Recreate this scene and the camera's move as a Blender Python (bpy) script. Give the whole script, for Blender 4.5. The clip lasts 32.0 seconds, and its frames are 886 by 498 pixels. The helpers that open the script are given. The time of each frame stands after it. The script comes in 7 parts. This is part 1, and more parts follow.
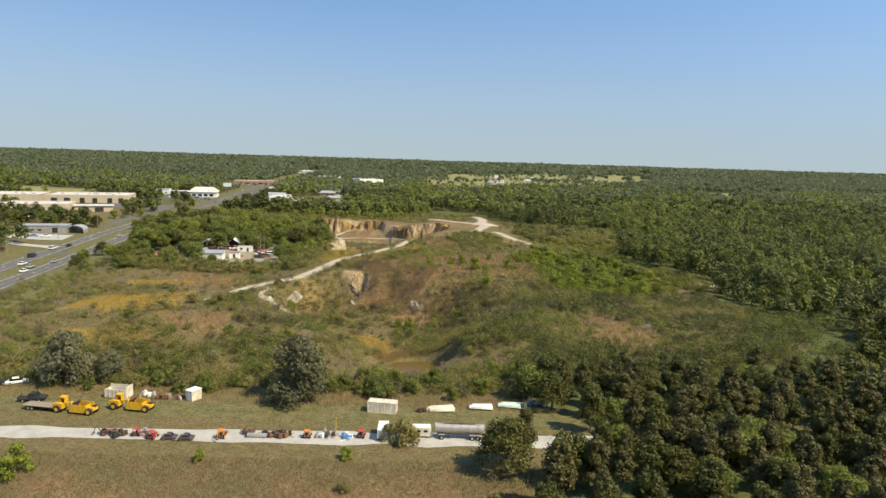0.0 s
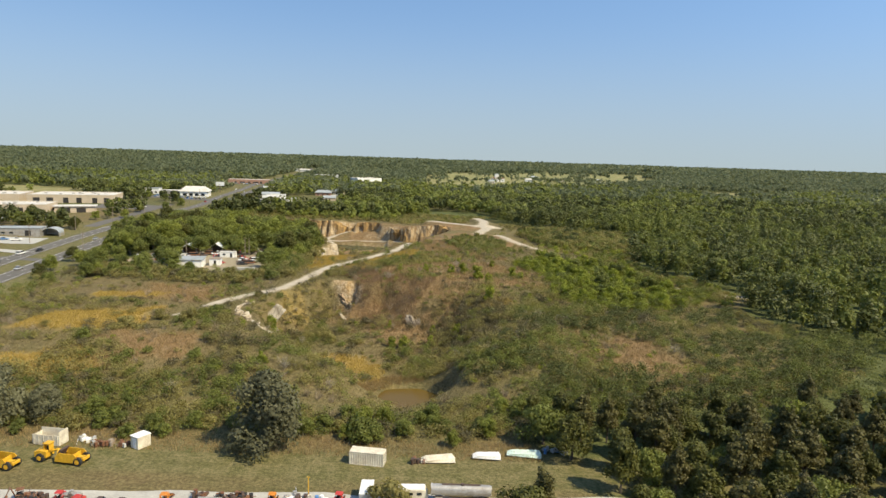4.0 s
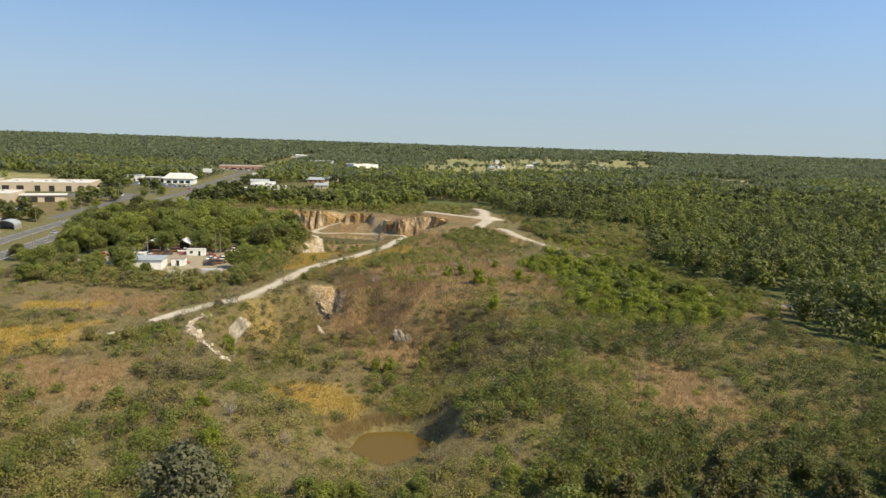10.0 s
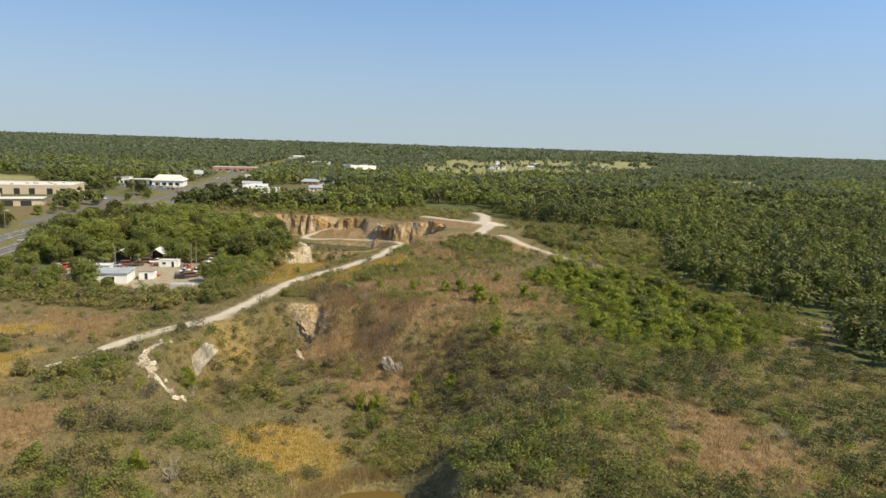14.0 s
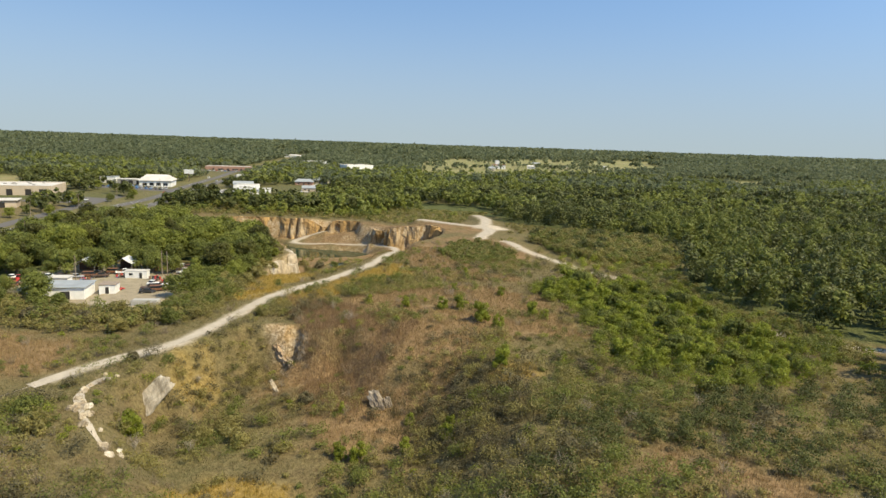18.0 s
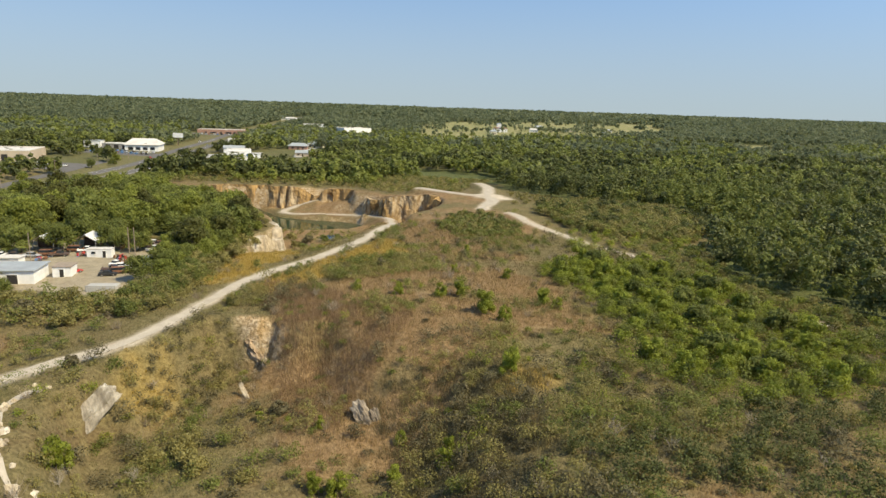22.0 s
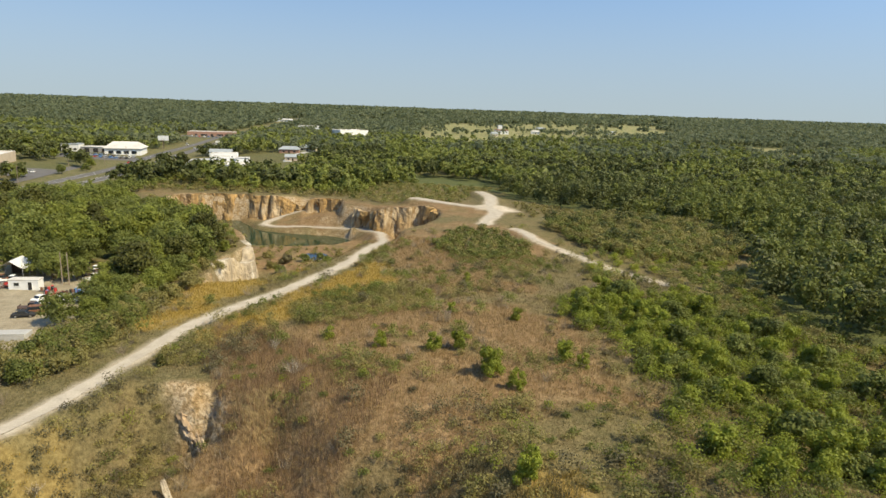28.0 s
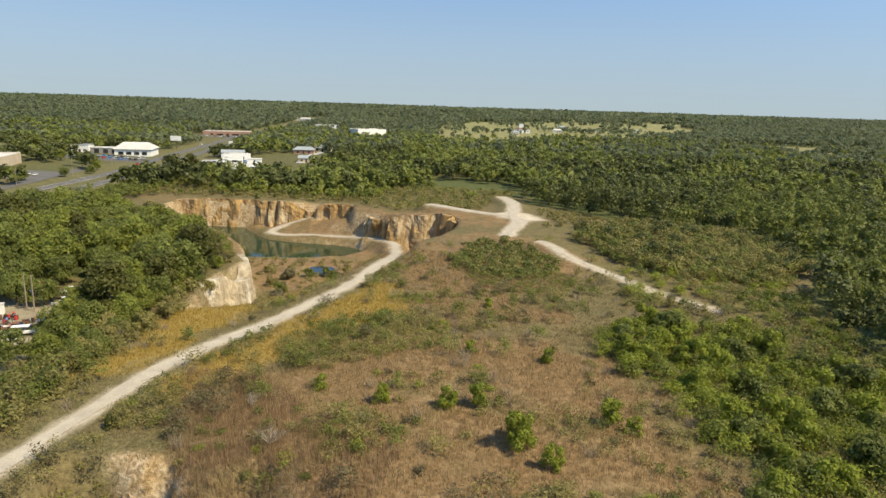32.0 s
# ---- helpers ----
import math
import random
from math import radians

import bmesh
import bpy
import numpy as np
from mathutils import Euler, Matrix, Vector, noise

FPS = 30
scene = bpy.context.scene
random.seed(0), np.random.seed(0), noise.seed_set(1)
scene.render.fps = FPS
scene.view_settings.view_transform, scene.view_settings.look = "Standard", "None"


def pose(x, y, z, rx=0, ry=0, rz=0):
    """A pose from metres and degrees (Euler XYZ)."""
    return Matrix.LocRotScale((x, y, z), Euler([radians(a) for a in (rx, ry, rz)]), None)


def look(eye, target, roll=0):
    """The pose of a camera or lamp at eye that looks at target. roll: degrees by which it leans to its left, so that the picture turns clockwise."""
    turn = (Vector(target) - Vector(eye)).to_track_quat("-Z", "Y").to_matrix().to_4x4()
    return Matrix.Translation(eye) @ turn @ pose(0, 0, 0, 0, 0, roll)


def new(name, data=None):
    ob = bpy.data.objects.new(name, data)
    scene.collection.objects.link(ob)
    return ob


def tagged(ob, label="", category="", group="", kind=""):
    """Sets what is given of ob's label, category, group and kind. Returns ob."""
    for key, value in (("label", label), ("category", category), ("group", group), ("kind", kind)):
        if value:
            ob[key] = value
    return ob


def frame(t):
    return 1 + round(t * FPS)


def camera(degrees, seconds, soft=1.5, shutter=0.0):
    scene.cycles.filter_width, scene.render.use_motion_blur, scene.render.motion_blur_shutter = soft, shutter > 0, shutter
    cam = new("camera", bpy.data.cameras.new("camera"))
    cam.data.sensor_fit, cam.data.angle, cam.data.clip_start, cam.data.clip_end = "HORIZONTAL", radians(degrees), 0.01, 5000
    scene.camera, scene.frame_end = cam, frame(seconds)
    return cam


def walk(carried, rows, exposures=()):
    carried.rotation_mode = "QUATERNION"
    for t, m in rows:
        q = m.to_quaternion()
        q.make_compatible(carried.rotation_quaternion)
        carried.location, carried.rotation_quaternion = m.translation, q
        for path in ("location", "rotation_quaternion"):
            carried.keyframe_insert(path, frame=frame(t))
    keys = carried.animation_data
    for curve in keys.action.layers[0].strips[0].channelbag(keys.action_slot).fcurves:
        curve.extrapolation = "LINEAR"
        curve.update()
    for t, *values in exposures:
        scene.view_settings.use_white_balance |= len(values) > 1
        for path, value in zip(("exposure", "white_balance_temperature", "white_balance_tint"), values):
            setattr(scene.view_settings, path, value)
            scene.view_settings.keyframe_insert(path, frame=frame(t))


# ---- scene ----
cam = camera(68.88, 32.0)
PATH = [
    (0.0, look((0.19, -0.23, 53.02), (-2.34, 98.77, 39.18), 1.72)),
    (0.5, look((0.09, 2.79, 53.05), (-2.44, 101.79, 39.16), 1.72)),
    (1.0, look((-0.01, 5.80, 53.08), (-2.48, 104.79, 39.11), 1.73)),
    (1.5, look((-0.07, 8.79, 53.09), (-2.57, 107.78, 39.09), 1.74)),
    (2.0, look((-0.13, 11.77, 53.09), (-2.64, 110.74, 39.02), 1.76)),
    (2.5, look((-0.19, 14.73, 53.08), (-2.66, 113.71, 39.02), 1.78)),
    (3.0, look((-0.23, 17.73, 53.07), (-2.69, 116.70, 38.99), 1.79)),
    (3.5, look((-0.24, 20.67, 53.04), (-2.72, 119.65, 38.99), 1.80)),
    (5.5, look((-0.24, 32.34, 52.99), (-2.62, 131.32, 38.94), 1.81)),
    (6.0, look((-0.22, 35.24, 52.99), (-2.60, 134.22, 38.93), 1.81)),
    (6.5, look((-0.21, 38.11, 52.99), (-2.57, 137.10, 38.95), 1.80)),
    (7.0, look((-0.18, 40.98, 52.97), (-2.51, 139.96, 38.97), 1.80)),
    (7.5, look((-0.14, 43.89, 52.92), (-2.48, 142.88, 38.95), 1.82)),
    (8.0, look((-0.09, 46.85, 52.85), (-2.46, 145.85, 38.98), 1.83)),
    (8.5, look((-0.06, 49.77, 52.79), (-2.44, 148.67, 38.19), 1.85)),
    (9.0, look((-0.03, 52.67, 52.73), (-2.35, 151.34, 36.61), 1.87)),
    (9.5, look((0.01, 55.60, 52.69), (-2.34, 154.25, 36.44), 1.86)),
    (10.0, look((0.05, 58.53, 52.67), (-2.28, 157.18, 36.49), 1.86)),
    (10.5, look((0.08, 61.44, 52.64), (-2.25, 160.10, 36.49), 1.86)),
    (11.0, look((0.13, 64.36, 52.62), (-2.19, 163.03, 36.53), 1.86)),
    (11.5, look((0.18, 67.28, 52.61), (-2.16, 165.95, 36.51), 1.86)),
    (12.0, look((0.21, 70.19, 52.59), (-2.11, 168.86, 36.50), 1.86)),
    (12.5, look((0.25, 73.08, 52.57), (-2.09, 171.75, 36.51), 1.86)),
    (13.0, look((0.29, 75.96, 52.55), (-2.02, 174.64, 36.52), 1.87)),
    (13.5, look((0.34, 78.86, 52.54), (-1.98, 177.53, 36.49), 1.87)),
    (14.0, look((0.38, 81.78, 52.53), (-1.92, 180.46, 36.48), 1.86)),
    (14.5, look((0.39, 84.71, 52.52), (-1.90, 183.38, 36.43), 1.86)),
    (16.5, look((0.40, 96.39, 52.43), (-1.81, 195.05, 36.26), 1.86)),
    (17.0, look((0.37, 99.34, 52.40), (-1.84, 198.00, 36.20), 1.87)),
    (17.5, look((0.31, 102.30, 52.34), (-1.86, 200.95, 36.16), 1.88)),
    (18.0, look((0.24, 105.25, 52.27), (-1.90, 203.91, 36.09), 1.90)),
    (18.5, look((0.17, 108.20, 52.20), (-1.96, 206.58, 34.38), 1.92)),
    (19.0, look((0.12, 111.12, 52.15), (-1.95, 208.82, 30.94), 1.93)),
    (19.5, look((0.10, 114.05, 52.13), (-1.96, 211.62, 30.34), 1.95)),
    (20.0, look((0.09, 116.96, 52.13), (-1.95, 214.53, 30.33), 1.96)),
    (20.5, look((0.09, 119.80, 52.14), (-1.93, 217.37, 30.35), 1.95)),
    (21.0, look((0.10, 122.61, 52.15), (-1.92, 220.19, 30.40), 1.95)),
    (21.5, look((0.11, 125.39, 52.16), (-1.88, 222.99, 30.46), 1.95)),
    (22.0, look((0.13, 128.25, 52.16), (-1.86, 225.85, 30.47), 1.95)),
    (22.5, look((0.16, 131.12, 52.13), (-1.85, 228.73, 30.49), 1.97)),
    (23.0, look((0.18, 133.98, 52.12), (-1.83, 231.59, 30.47), 1.98)),
    (23.5, look((0.19, 136.80, 52.10), (-1.81, 234.42, 30.49), 1.99)),
    (24.0, look((0.21, 139.62, 52.10), (-1.79, 237.25, 30.55), 1.99)),
    (24.5, look((0.23, 142.42, 52.11), (-1.77, 240.05, 30.59), 1.99)),
    (25.0, look((0.25, 145.21, 52.13), (-1.76, 242.85, 30.61), 1.99)),
    (25.5, look((0.26, 147.98, 52.15), (-1.74, 245.62, 30.65), 1.98)),
    (27.5, look((0.32, 159.04, 52.19), (-1.68, 256.68, 30.70), 1.98)),
    (28.0, look((0.36, 161.82, 52.20), (-1.66, 259.46, 30.70), 1.97)),
    (28.5, look((0.39, 164.58, 52.23), (-1.66, 262.22, 30.72), 1.95)),
    (29.0, look((0.40, 167.41, 52.25), (-1.63, 265.05, 30.75), 1.92)),
    (29.5, look((0.39, 170.24, 52.28), (-4.13, 267.79, 30.73), 1.90)),
    (30.0, look((0.39, 173.13, 52.30), (-4.67, 270.64, 30.71), 1.89)),
    (30.5, look((0.39, 176.01, 52.33), (-4.64, 273.53, 30.74), 1.86)),
    (31.0, look((0.39, 178.90, 52.38), (-4.63, 276.41, 30.79), 1.84)),
    (31.5, look((0.33, 181.91, 52.45), (-4.68, 279.40, 30.77), 1.82)),
    (32.0, look((0.17, 185.37, 52.60), (-4.88, 282.82, 30.74), 1.79)),
]
walk(cam, PATH, ((0.0, 0.38, 6760, 7), (32.0, 0.38, 6760, 7)))

# ---------------------------------------------------------------- daylight
SUN_ELEV, SUN_AZ = radians(50), radians(116)      # azimuth clockwise from +y
world = bpy.data.worlds.new("sky")
scene.world = world
world.use_nodes = True
wn = world.node_tree
sky = wn.nodes.new("ShaderNodeTexSky")
sky.sky_type, sky.sun_disc = "NISHITA", False
sky.sun_elevation, sky.sun_rotation = SUN_ELEV, SUN_AZ
sky.altitude, sky.air_density, sky.dust_density, sky.ozone_density = 50, 1.45, 0.5, 5.5
tc, lift = wn.nodes.new("ShaderNodeTexCoord"), wn.nodes.new("ShaderNodeVectorMath")
lift.operation = "MULTIPLY_ADD"
lift.inputs[1].default_value, lift.inputs[2].default_value = (1, 1, 1.0), (0, 0, 0.25)
wn.links.new(tc.outputs["Generated"], lift.inputs[0])
wn.links.new(lift.outputs[0], sky.inputs[0])
# dry haze that greys the sky towards the horizon all round
split, haze, murk = wn.nodes.new("ShaderNodeSeparateXYZ"), wn.nodes.new("ShaderNodeMapRange"), wn.nodes.new("ShaderNodeMix")
haze.interpolation_type = "SMOOTHSTEP"
haze.inputs[1].default_value, haze.inputs[2].default_value, haze.inputs[3].default_value, haze.inputs[4].default_value = -0.06, 0.24, 0.95, 0.0
murk.data_type = "RGBA"
murk.inputs[7].default_value = (2.36, 2.72, 2.86, 1)
wn.links.new(tc.outputs["Generated"], split.inputs[0])
wn.links.new(split.outputs["Z"], haze.inputs[0])
wn.links.new(haze.outputs[0], murk.inputs[0])
wn.links.new(sky.outputs[0], murk.inputs[6])
wn.links.new(murk.outputs[2], wn.nodes["Background"].inputs[0])
wn.nodes["Background"].inputs[1].default_value = 0.15
sun = new("sun", bpy.data.lights.new("sun", "SUN"))
sun.data.energy, sun.data.angle, sun.data.color = 4.8, radians(0.5), (1.0, 0.875, 0.64)
sun.matrix_world = look(Vector((math.sin(SUN_AZ) * math.cos(SUN_ELEV), math.cos(SUN_AZ) * math.cos(SUN_ELEV), math.sin(SUN_ELEV))) * 100, (0, 0, 0))

# ---------------------------------------------------------------- helpers for meshes
rng = np.random.default_rng(7)


def S(a, b, v):
    t = np.clip((np.asarray(v, float) - a) / (b - a), 0, 1)
    return t * t * (3 - 2 * t)


def vnoise(x, y, scale, seed=0):
    """Smooth lattice noise from 0 to 1."""
    x, y = np.asarray(x, float) / scale, np.asarray(y, float) / scale
    i, j = np.floor(x).astype(np.int64), np.floor(y).astype(np.int64)
    u, v = x - i, y - j
    u, v = u * u * (3 - 2 * u), v * v * (3 - 2 * v)

    def h(a, b):
        n = (a * 374761393 + b * 668265263 + seed * 1442695041) & 0xFFFFFFFF
        n = ((n ^ (n >> 13)) * 1274126177) & 0xFFFFFFFF
        return ((n ^ (n >> 16)) & 0xFFFF) / 65535.0
    return (h(i, j) * (1 - u) + h(i + 1, j) * u) * (1 - v) + (h(i, j + 1) * (1 - u) + h(i + 1, j + 1) * u) * v


def fbm(x, y, scale, seed=0, n=3):
    return sum(vnoise(x, y, scale / 2 ** k, seed + k) / 2 ** k for k in range(n)) / sum(1 / 2 ** k for k in range(n))


def mesh_np(name, verts, faces, mats=(), attrs=None, mat_index=None, smooth=False, normals=None):
    """A mesh from arrays: faces is (n, 3) or (n, 4). normals: the soft normal of each vertex."""
    me = bpy.data.meshes.new(name)
    verts, faces = np.asarray(verts, np.float32), np.asarray(faces, np.int32)
    n, k = faces.shape
    me.vertices.add(len(verts))
    me.vertices.foreach_set("co", verts.ravel())
    me.loops.add(n * k)
    me.loops.foreach_set("vertex_index", faces.ravel())
    me.polygons.add(n)
    me.polygons.foreach_set("loop_start", np.arange(0, n * k, k, dtype=np.int32))
    if mat_index is not None:
        me.polygons.foreach_set("material_index", np.asarray(mat_index, np.int32))
    me.polygons.foreach_set("use_smooth", np.full(n, smooth))
    for m in mats:
        me.materials.append(m)
    for key, val in (attrs or {}).items():
        a = me.attributes.new(key, "FLOAT", "POINT")
        a.data.foreach_set("value", np.asarray(val, np.float32))
    if normals is not None:
        a = me.attributes.new("custom_normal", "FLOAT_VECTOR", "POINT")
        a.data.foreach_set("vector", np.asarray(normals, np.float32).ravel())
    me.update(calc_edges=True)
    return me


def inside(x, y, poly):
    x, y = np.asarray(x, float), np.asarray(y, float)
    r = np.zeros(x.shape, bool)
    for (ax, ay), (bx, by) in zip(poly, poly[1:] + poly[:1]):
        c = (ay > y) != (by > y)
        r ^= c & (x < (bx - ax) * (y - ay) / (by - ay + 1e-12) + ax)
    return r


def seg_dist(x, y, pts, closed=False):
    """The distance to a polyline, and the height (third number) at its nearest point."""
    x, y = np.asarray(x, float), np.asarray(y, float)
    best, zz = np.full(x.shape, 1e9), np.zeros(x.shape)
    pairs = list(zip(pts, pts[1:] + pts[:1])) if closed else list(zip(pts, pts[1:]))
    for a, b in pairs:
        dx, dy = b[0] - a[0], b[1] - a[1]
        t = np.clip(((x - a[0]) * dx + (y - a[1]) * dy) / (dx * dx + dy * dy + 1e-9), 0, 1)
        dd = np.hypot(x - a[0] - t * dx, y - a[1] - t * dy)
        m = dd < best
        best = np.where(m, dd, best)
        if len(a) > 2:
            zz = np.where(m, a[2] + t * (b[2] - a[2]), zz)
    return best, zz


def smooth_line(pts, step=2.0):
    """A Catmull-Rom line through the points, at even steps."""
    p = np.array([pts[0], *pts, pts[-1]], float)
    out = []
    for i in range(1, len(p) - 2):
        n = max(2, int(np.linalg.norm(p[i + 1] - p[i]) / step))
        for t in np.arange(n) / n:
            out.append(0.5 * (2 * p[i] + (p[i + 1] - p[i - 1]) * t + (2 * p[i - 1] - 5 * p[i] + 4 * p[i + 1] - p[i + 2]) * t * t
                              + (3 * p[i] - p[i - 1] - 3 * p[i + 1] + p[i + 2]) * t ** 3))
    out.append(p[-2])
    return [tuple(float(c) for c in q) for q in out]


# ---------------------------------------------------------------- materials
def mat(name, color=(0.5, 0.5, 0.5), rough=0.7, metal=0.0, vary=0.15, scale=2.0, bump=0.0, bscale=20.0, color2=None, spec=0.4):
    """A surface with grain at two scales. color2: the colour of its stains."""
    m = bpy.data.materials.new(name)
    m.use_nodes = True
    t = m.node_tree
    b = t.nodes["Principled BSDF"]
    b.inputs["Roughness"].default_value, b.inputs["Metallic"].default_value = rough, metal
    b.inputs["Specular IOR Level"].default_value = spec
    co = t.nodes.new("ShaderNodeTexCoord")
    n1, n2 = t.nodes.new("ShaderNodeTexNoise"), t.nodes.new("ShaderNodeTexNoise")
    n1.inputs["Scale"].default_value, n2.inputs["Scale"].default_value = scale, scale * 9
    n1.inputs["Detail"].default_value = n2.inputs["Detail"].default_value = 4
    for n in (n1, n2):
        t.links.new(co.outputs["Object"], n.inputs["Vector"])
    mx = t.nodes.new("ShaderNodeMix")
    mx.data_type = "RGBA"
    lo = color2 or tuple(c * (1 - vary * 2.2) for c in color)
    hi = tuple(min(1, c * (1 + vary)) for c in color)
    mx.inputs[6].default_value, mx.inputs[7].default_value = (*lo, 1), (*hi, 1)
    ad = t.nodes.new("ShaderNodeMath")
    ad.operation = "MULTIPLY_ADD"
    ad.inputs[1].default_value, ad.inputs[2].default_value = 0.5, 0.0
    ad2 = t.nodes.new("ShaderNodeMath")
    ad2.operation = "MULTIPLY_ADD"
    ad2.inputs[1].default_value = 0.55
    t.links.new(n2.outputs[0], ad.inputs[0])
    t.links.new(n1.outputs[0], ad2.inputs[0])
    t.links.new(ad.outputs[0], ad2.inputs[2])
    rp = t.nodes.new("ShaderNodeMapRange")
    rp.inputs[1].default_value, rp.inputs[2].default_value = 0.33, 0.7
    t.links.new(ad2.outputs[0], rp.inputs[0])
    t.links.new(rp.outputs[0], mx.inputs[0])
    t.links.new(mx.outputs[2], b.inputs["Base Color"])
    if bump:
        bn, bp = t.nodes.new("ShaderNodeTexNoise"), t.nodes.new("ShaderNodeBump")
        bn.inputs["Scale"].default_value = bscale
        bp.inputs["Strength"].default_value, bp.inputs["Distance"].default_value = bump, 0.1
        t.links.new(co.outputs["Object"], bn.inputs["Vector"])
        t.links.new(bn.outputs[0], bp.inputs["Height"])
        t.links.new(bp.outputs[0], b.inputs["Normal"])
    return m


def leaf_mat(name, dark, light, trans=0.25, rough=0.55):
    """Foliage: each leaf its own tone, each plant its own, light passing through."""
    m = bpy.data.materials.new(name)
    m.use_nodes = True
    t = m.node_tree
    b, out = t.nodes["Principled BSDF"], t.nodes["Material Output"]
    geo, ob, at = t.nodes.new("ShaderNodeNewGeometry"), t.nodes.new("ShaderNodeObjectInfo"), t.nodes.new("ShaderNodeAttribute")
    at.attribute_name = "tint"
    a1, a2, a3 = [t.nodes.new("ShaderNodeMath") for _ in range(3)]
    for a, k in ((a1, 0.3), (a2, 0.35), (a3, 0.45)):
        a.operation = "MULTIPLY_ADD"
        a.inputs[1].default_value = k
    t.links.new(geo.outputs["Random Per Island"], a1.inputs[0])
    a1.inputs[2].default_value = 0
    t.links.new(ob.outputs["Random"], a2.inputs[0])
    t.links.new(a1.outputs[0], a2.inputs[2])
    t.links.new(at.outputs["Fac"], a3.inputs[0])
    t.links.new(a2.outputs[0], a3.inputs[2])
    mx = t.nodes.new("ShaderNodeMix")
    mx.data_type = "RGBA"
    mx.inputs[6].default_value, mx.inputs[7].default_value = (*dark, 1), (*light, 1)
    t.links.new(a3.outputs[0], mx.inputs[0])
    t.links.new(mx.outputs[2], b.inputs["Base Color"])
    b.inputs["Roughness"].default_value, b.inputs["Specular IOR Level"].default_value = rough, 0.25
    tr, ms = t.nodes.new("ShaderNodeBsdfTranslucent"), t.nodes.new("ShaderNodeMixShader")
    t.links.new(mx.outputs[2], tr.inputs["Color"])
    ms.inputs[0].default_value = trans
    t.links.new(b.outputs[0], ms.inputs[1])
    t.links.new(tr.outputs[0], ms.inputs[2])
    t.links.new(ms.outputs[0], out.inputs["Surface"])
    return m


LEAF = {
    "dark": leaf_mat("leaf_dark_green", (0.038, 0.042, 0.010), (0.125, 0.125, 0.027), 0.28),
    "mid": leaf_mat("leaf_green", (0.060, 0.072, 0.018), (0.228, 0.250, 0.056), 0.38),
    "bright": leaf_mat("leaf_bright_green", (0.137, 0.159, 0.021), (0.313, 0.348, 0.047), 0.45),
    "olive": leaf_mat("leaf_olive", (0.140, 0.125, 0.039), (0.348, 0.305, 0.103), 0.4),
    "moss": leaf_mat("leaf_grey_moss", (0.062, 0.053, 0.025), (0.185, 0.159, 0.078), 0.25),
    "pine": leaf_mat("leaf_pine", (0.039, 0.038, 0.013), (0.131, 0.117, 0.035), 0.22),
    "dry": leaf_mat("leaf_dry_brown", (0.203, 0.139, 0.060), (0.452, 0.331, 0.162), 0.25),
    "gold": leaf_mat("grass_gold", (0.25, 0.175, 0.038), (0.48, 0.35, 0.09), 0.3),
    "twig": leaf_mat("twig_grey", (0.192, 0.149, 0.095), (0.456, 0.374, 0.257), 0.1),
    "deep": leaf_mat("leaf_deep_green", (0.034, 0.041, 0.013), (0.142, 0.155, 0.043), 0.28),
    # distance haze put into the leaf colour: bluer, with less contrast
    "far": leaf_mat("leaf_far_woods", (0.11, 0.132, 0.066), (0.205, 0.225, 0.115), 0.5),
    "grey": leaf_mat("leaf_mossy_grey", (0.058, 0.058, 0.028), (0.20, 0.195, 0.105), 0.3),
    "weed": leaf_mat("weed_olive", (0.10, 0.085, 0.036), (0.235, 0.20, 0.09), 0.3),
    "reed": leaf_mat("reed_brown", (0.146, 0.095, 0.053), (0.378, 0.250, 0.144), 0.25),
    "lime": leaf_mat("leaf_yellow_green", (0.112, 0.130, 0.021), (0.298, 0.320, 0.063), 0.45),
}
BARK = mat("bark", (0.13, 0.105, 0.08), 0.9, vary=0.25, scale=3, bump=0.5, bscale=14)
SAND = mat("pale_limestone_sand", (0.45, 0.39, 0.30), 0.95, vary=0.12, scale=0.35, bump=0.3, bscale=6)
LIME = mat("crushed_limestone", (0.43, 0.41, 0.365), 0.95, vary=0.14, scale=0.4, bump=0.3, bscale=5)
ASPHALT = mat("asphalt", (0.125, 0.116, 0.104), 0.9, vary=0.12, scale=0.25)
CONCRETE = mat("concrete", (0.42, 0.41, 0.38), 0.9, vary=0.12, scale=0.3)
MARK = mat("road_paint", (0.75, 0.75, 0.72), 0.7, vary=0.05)


def part(name, data, parent, label="", m=None, kind=""):
    """A mesh object under a thing or a part."""
    if isinstance(data, bmesh.types.BMesh):
        me = bpy.data.meshes.new(name)
        data.to_mesh(me)
        data.free()
        data = me
    if m is not None:
        data.materials.clear()
        data.materials.append(m)
    ob = new(name, data)
    ob.parent = parent
    return tagged(ob, label, kind=kind)


def thing(name, label, category, at=None, group="", kind=""):
    ob = new(name)
    ob.empty_display_size = 0.3
    if at is not None:
        ob.matrix_world = at
    return tagged(ob, label, category, group, kind)


def box(sx, sy, sz, x=0, y=0, z=0, bevel=0.03, bm=None, rz=0.0, taper=1.0, rx=0.0):
    """A bevelled block on its base (x, y, z)."""
    one = bmesh.new()
    bmesh.ops.create_cube(one, size=1)
    for v in one.verts:
        k = taper if v.co.z > 0 else 1
        v.co = Vector((v.co.x * sx * k, v.co.y * sy * k, (v.co.z + 0.5) * sz))
    if bevel:
        bmesh.ops.bevel(one, geom=one.edges[:], offset=min(bevel, sx / 4, sy / 4, sz / 4), segments=1, affect="EDGES")
    one.transform(pose(x, y, z, rx, 0, rz))
    return join(bm, one)


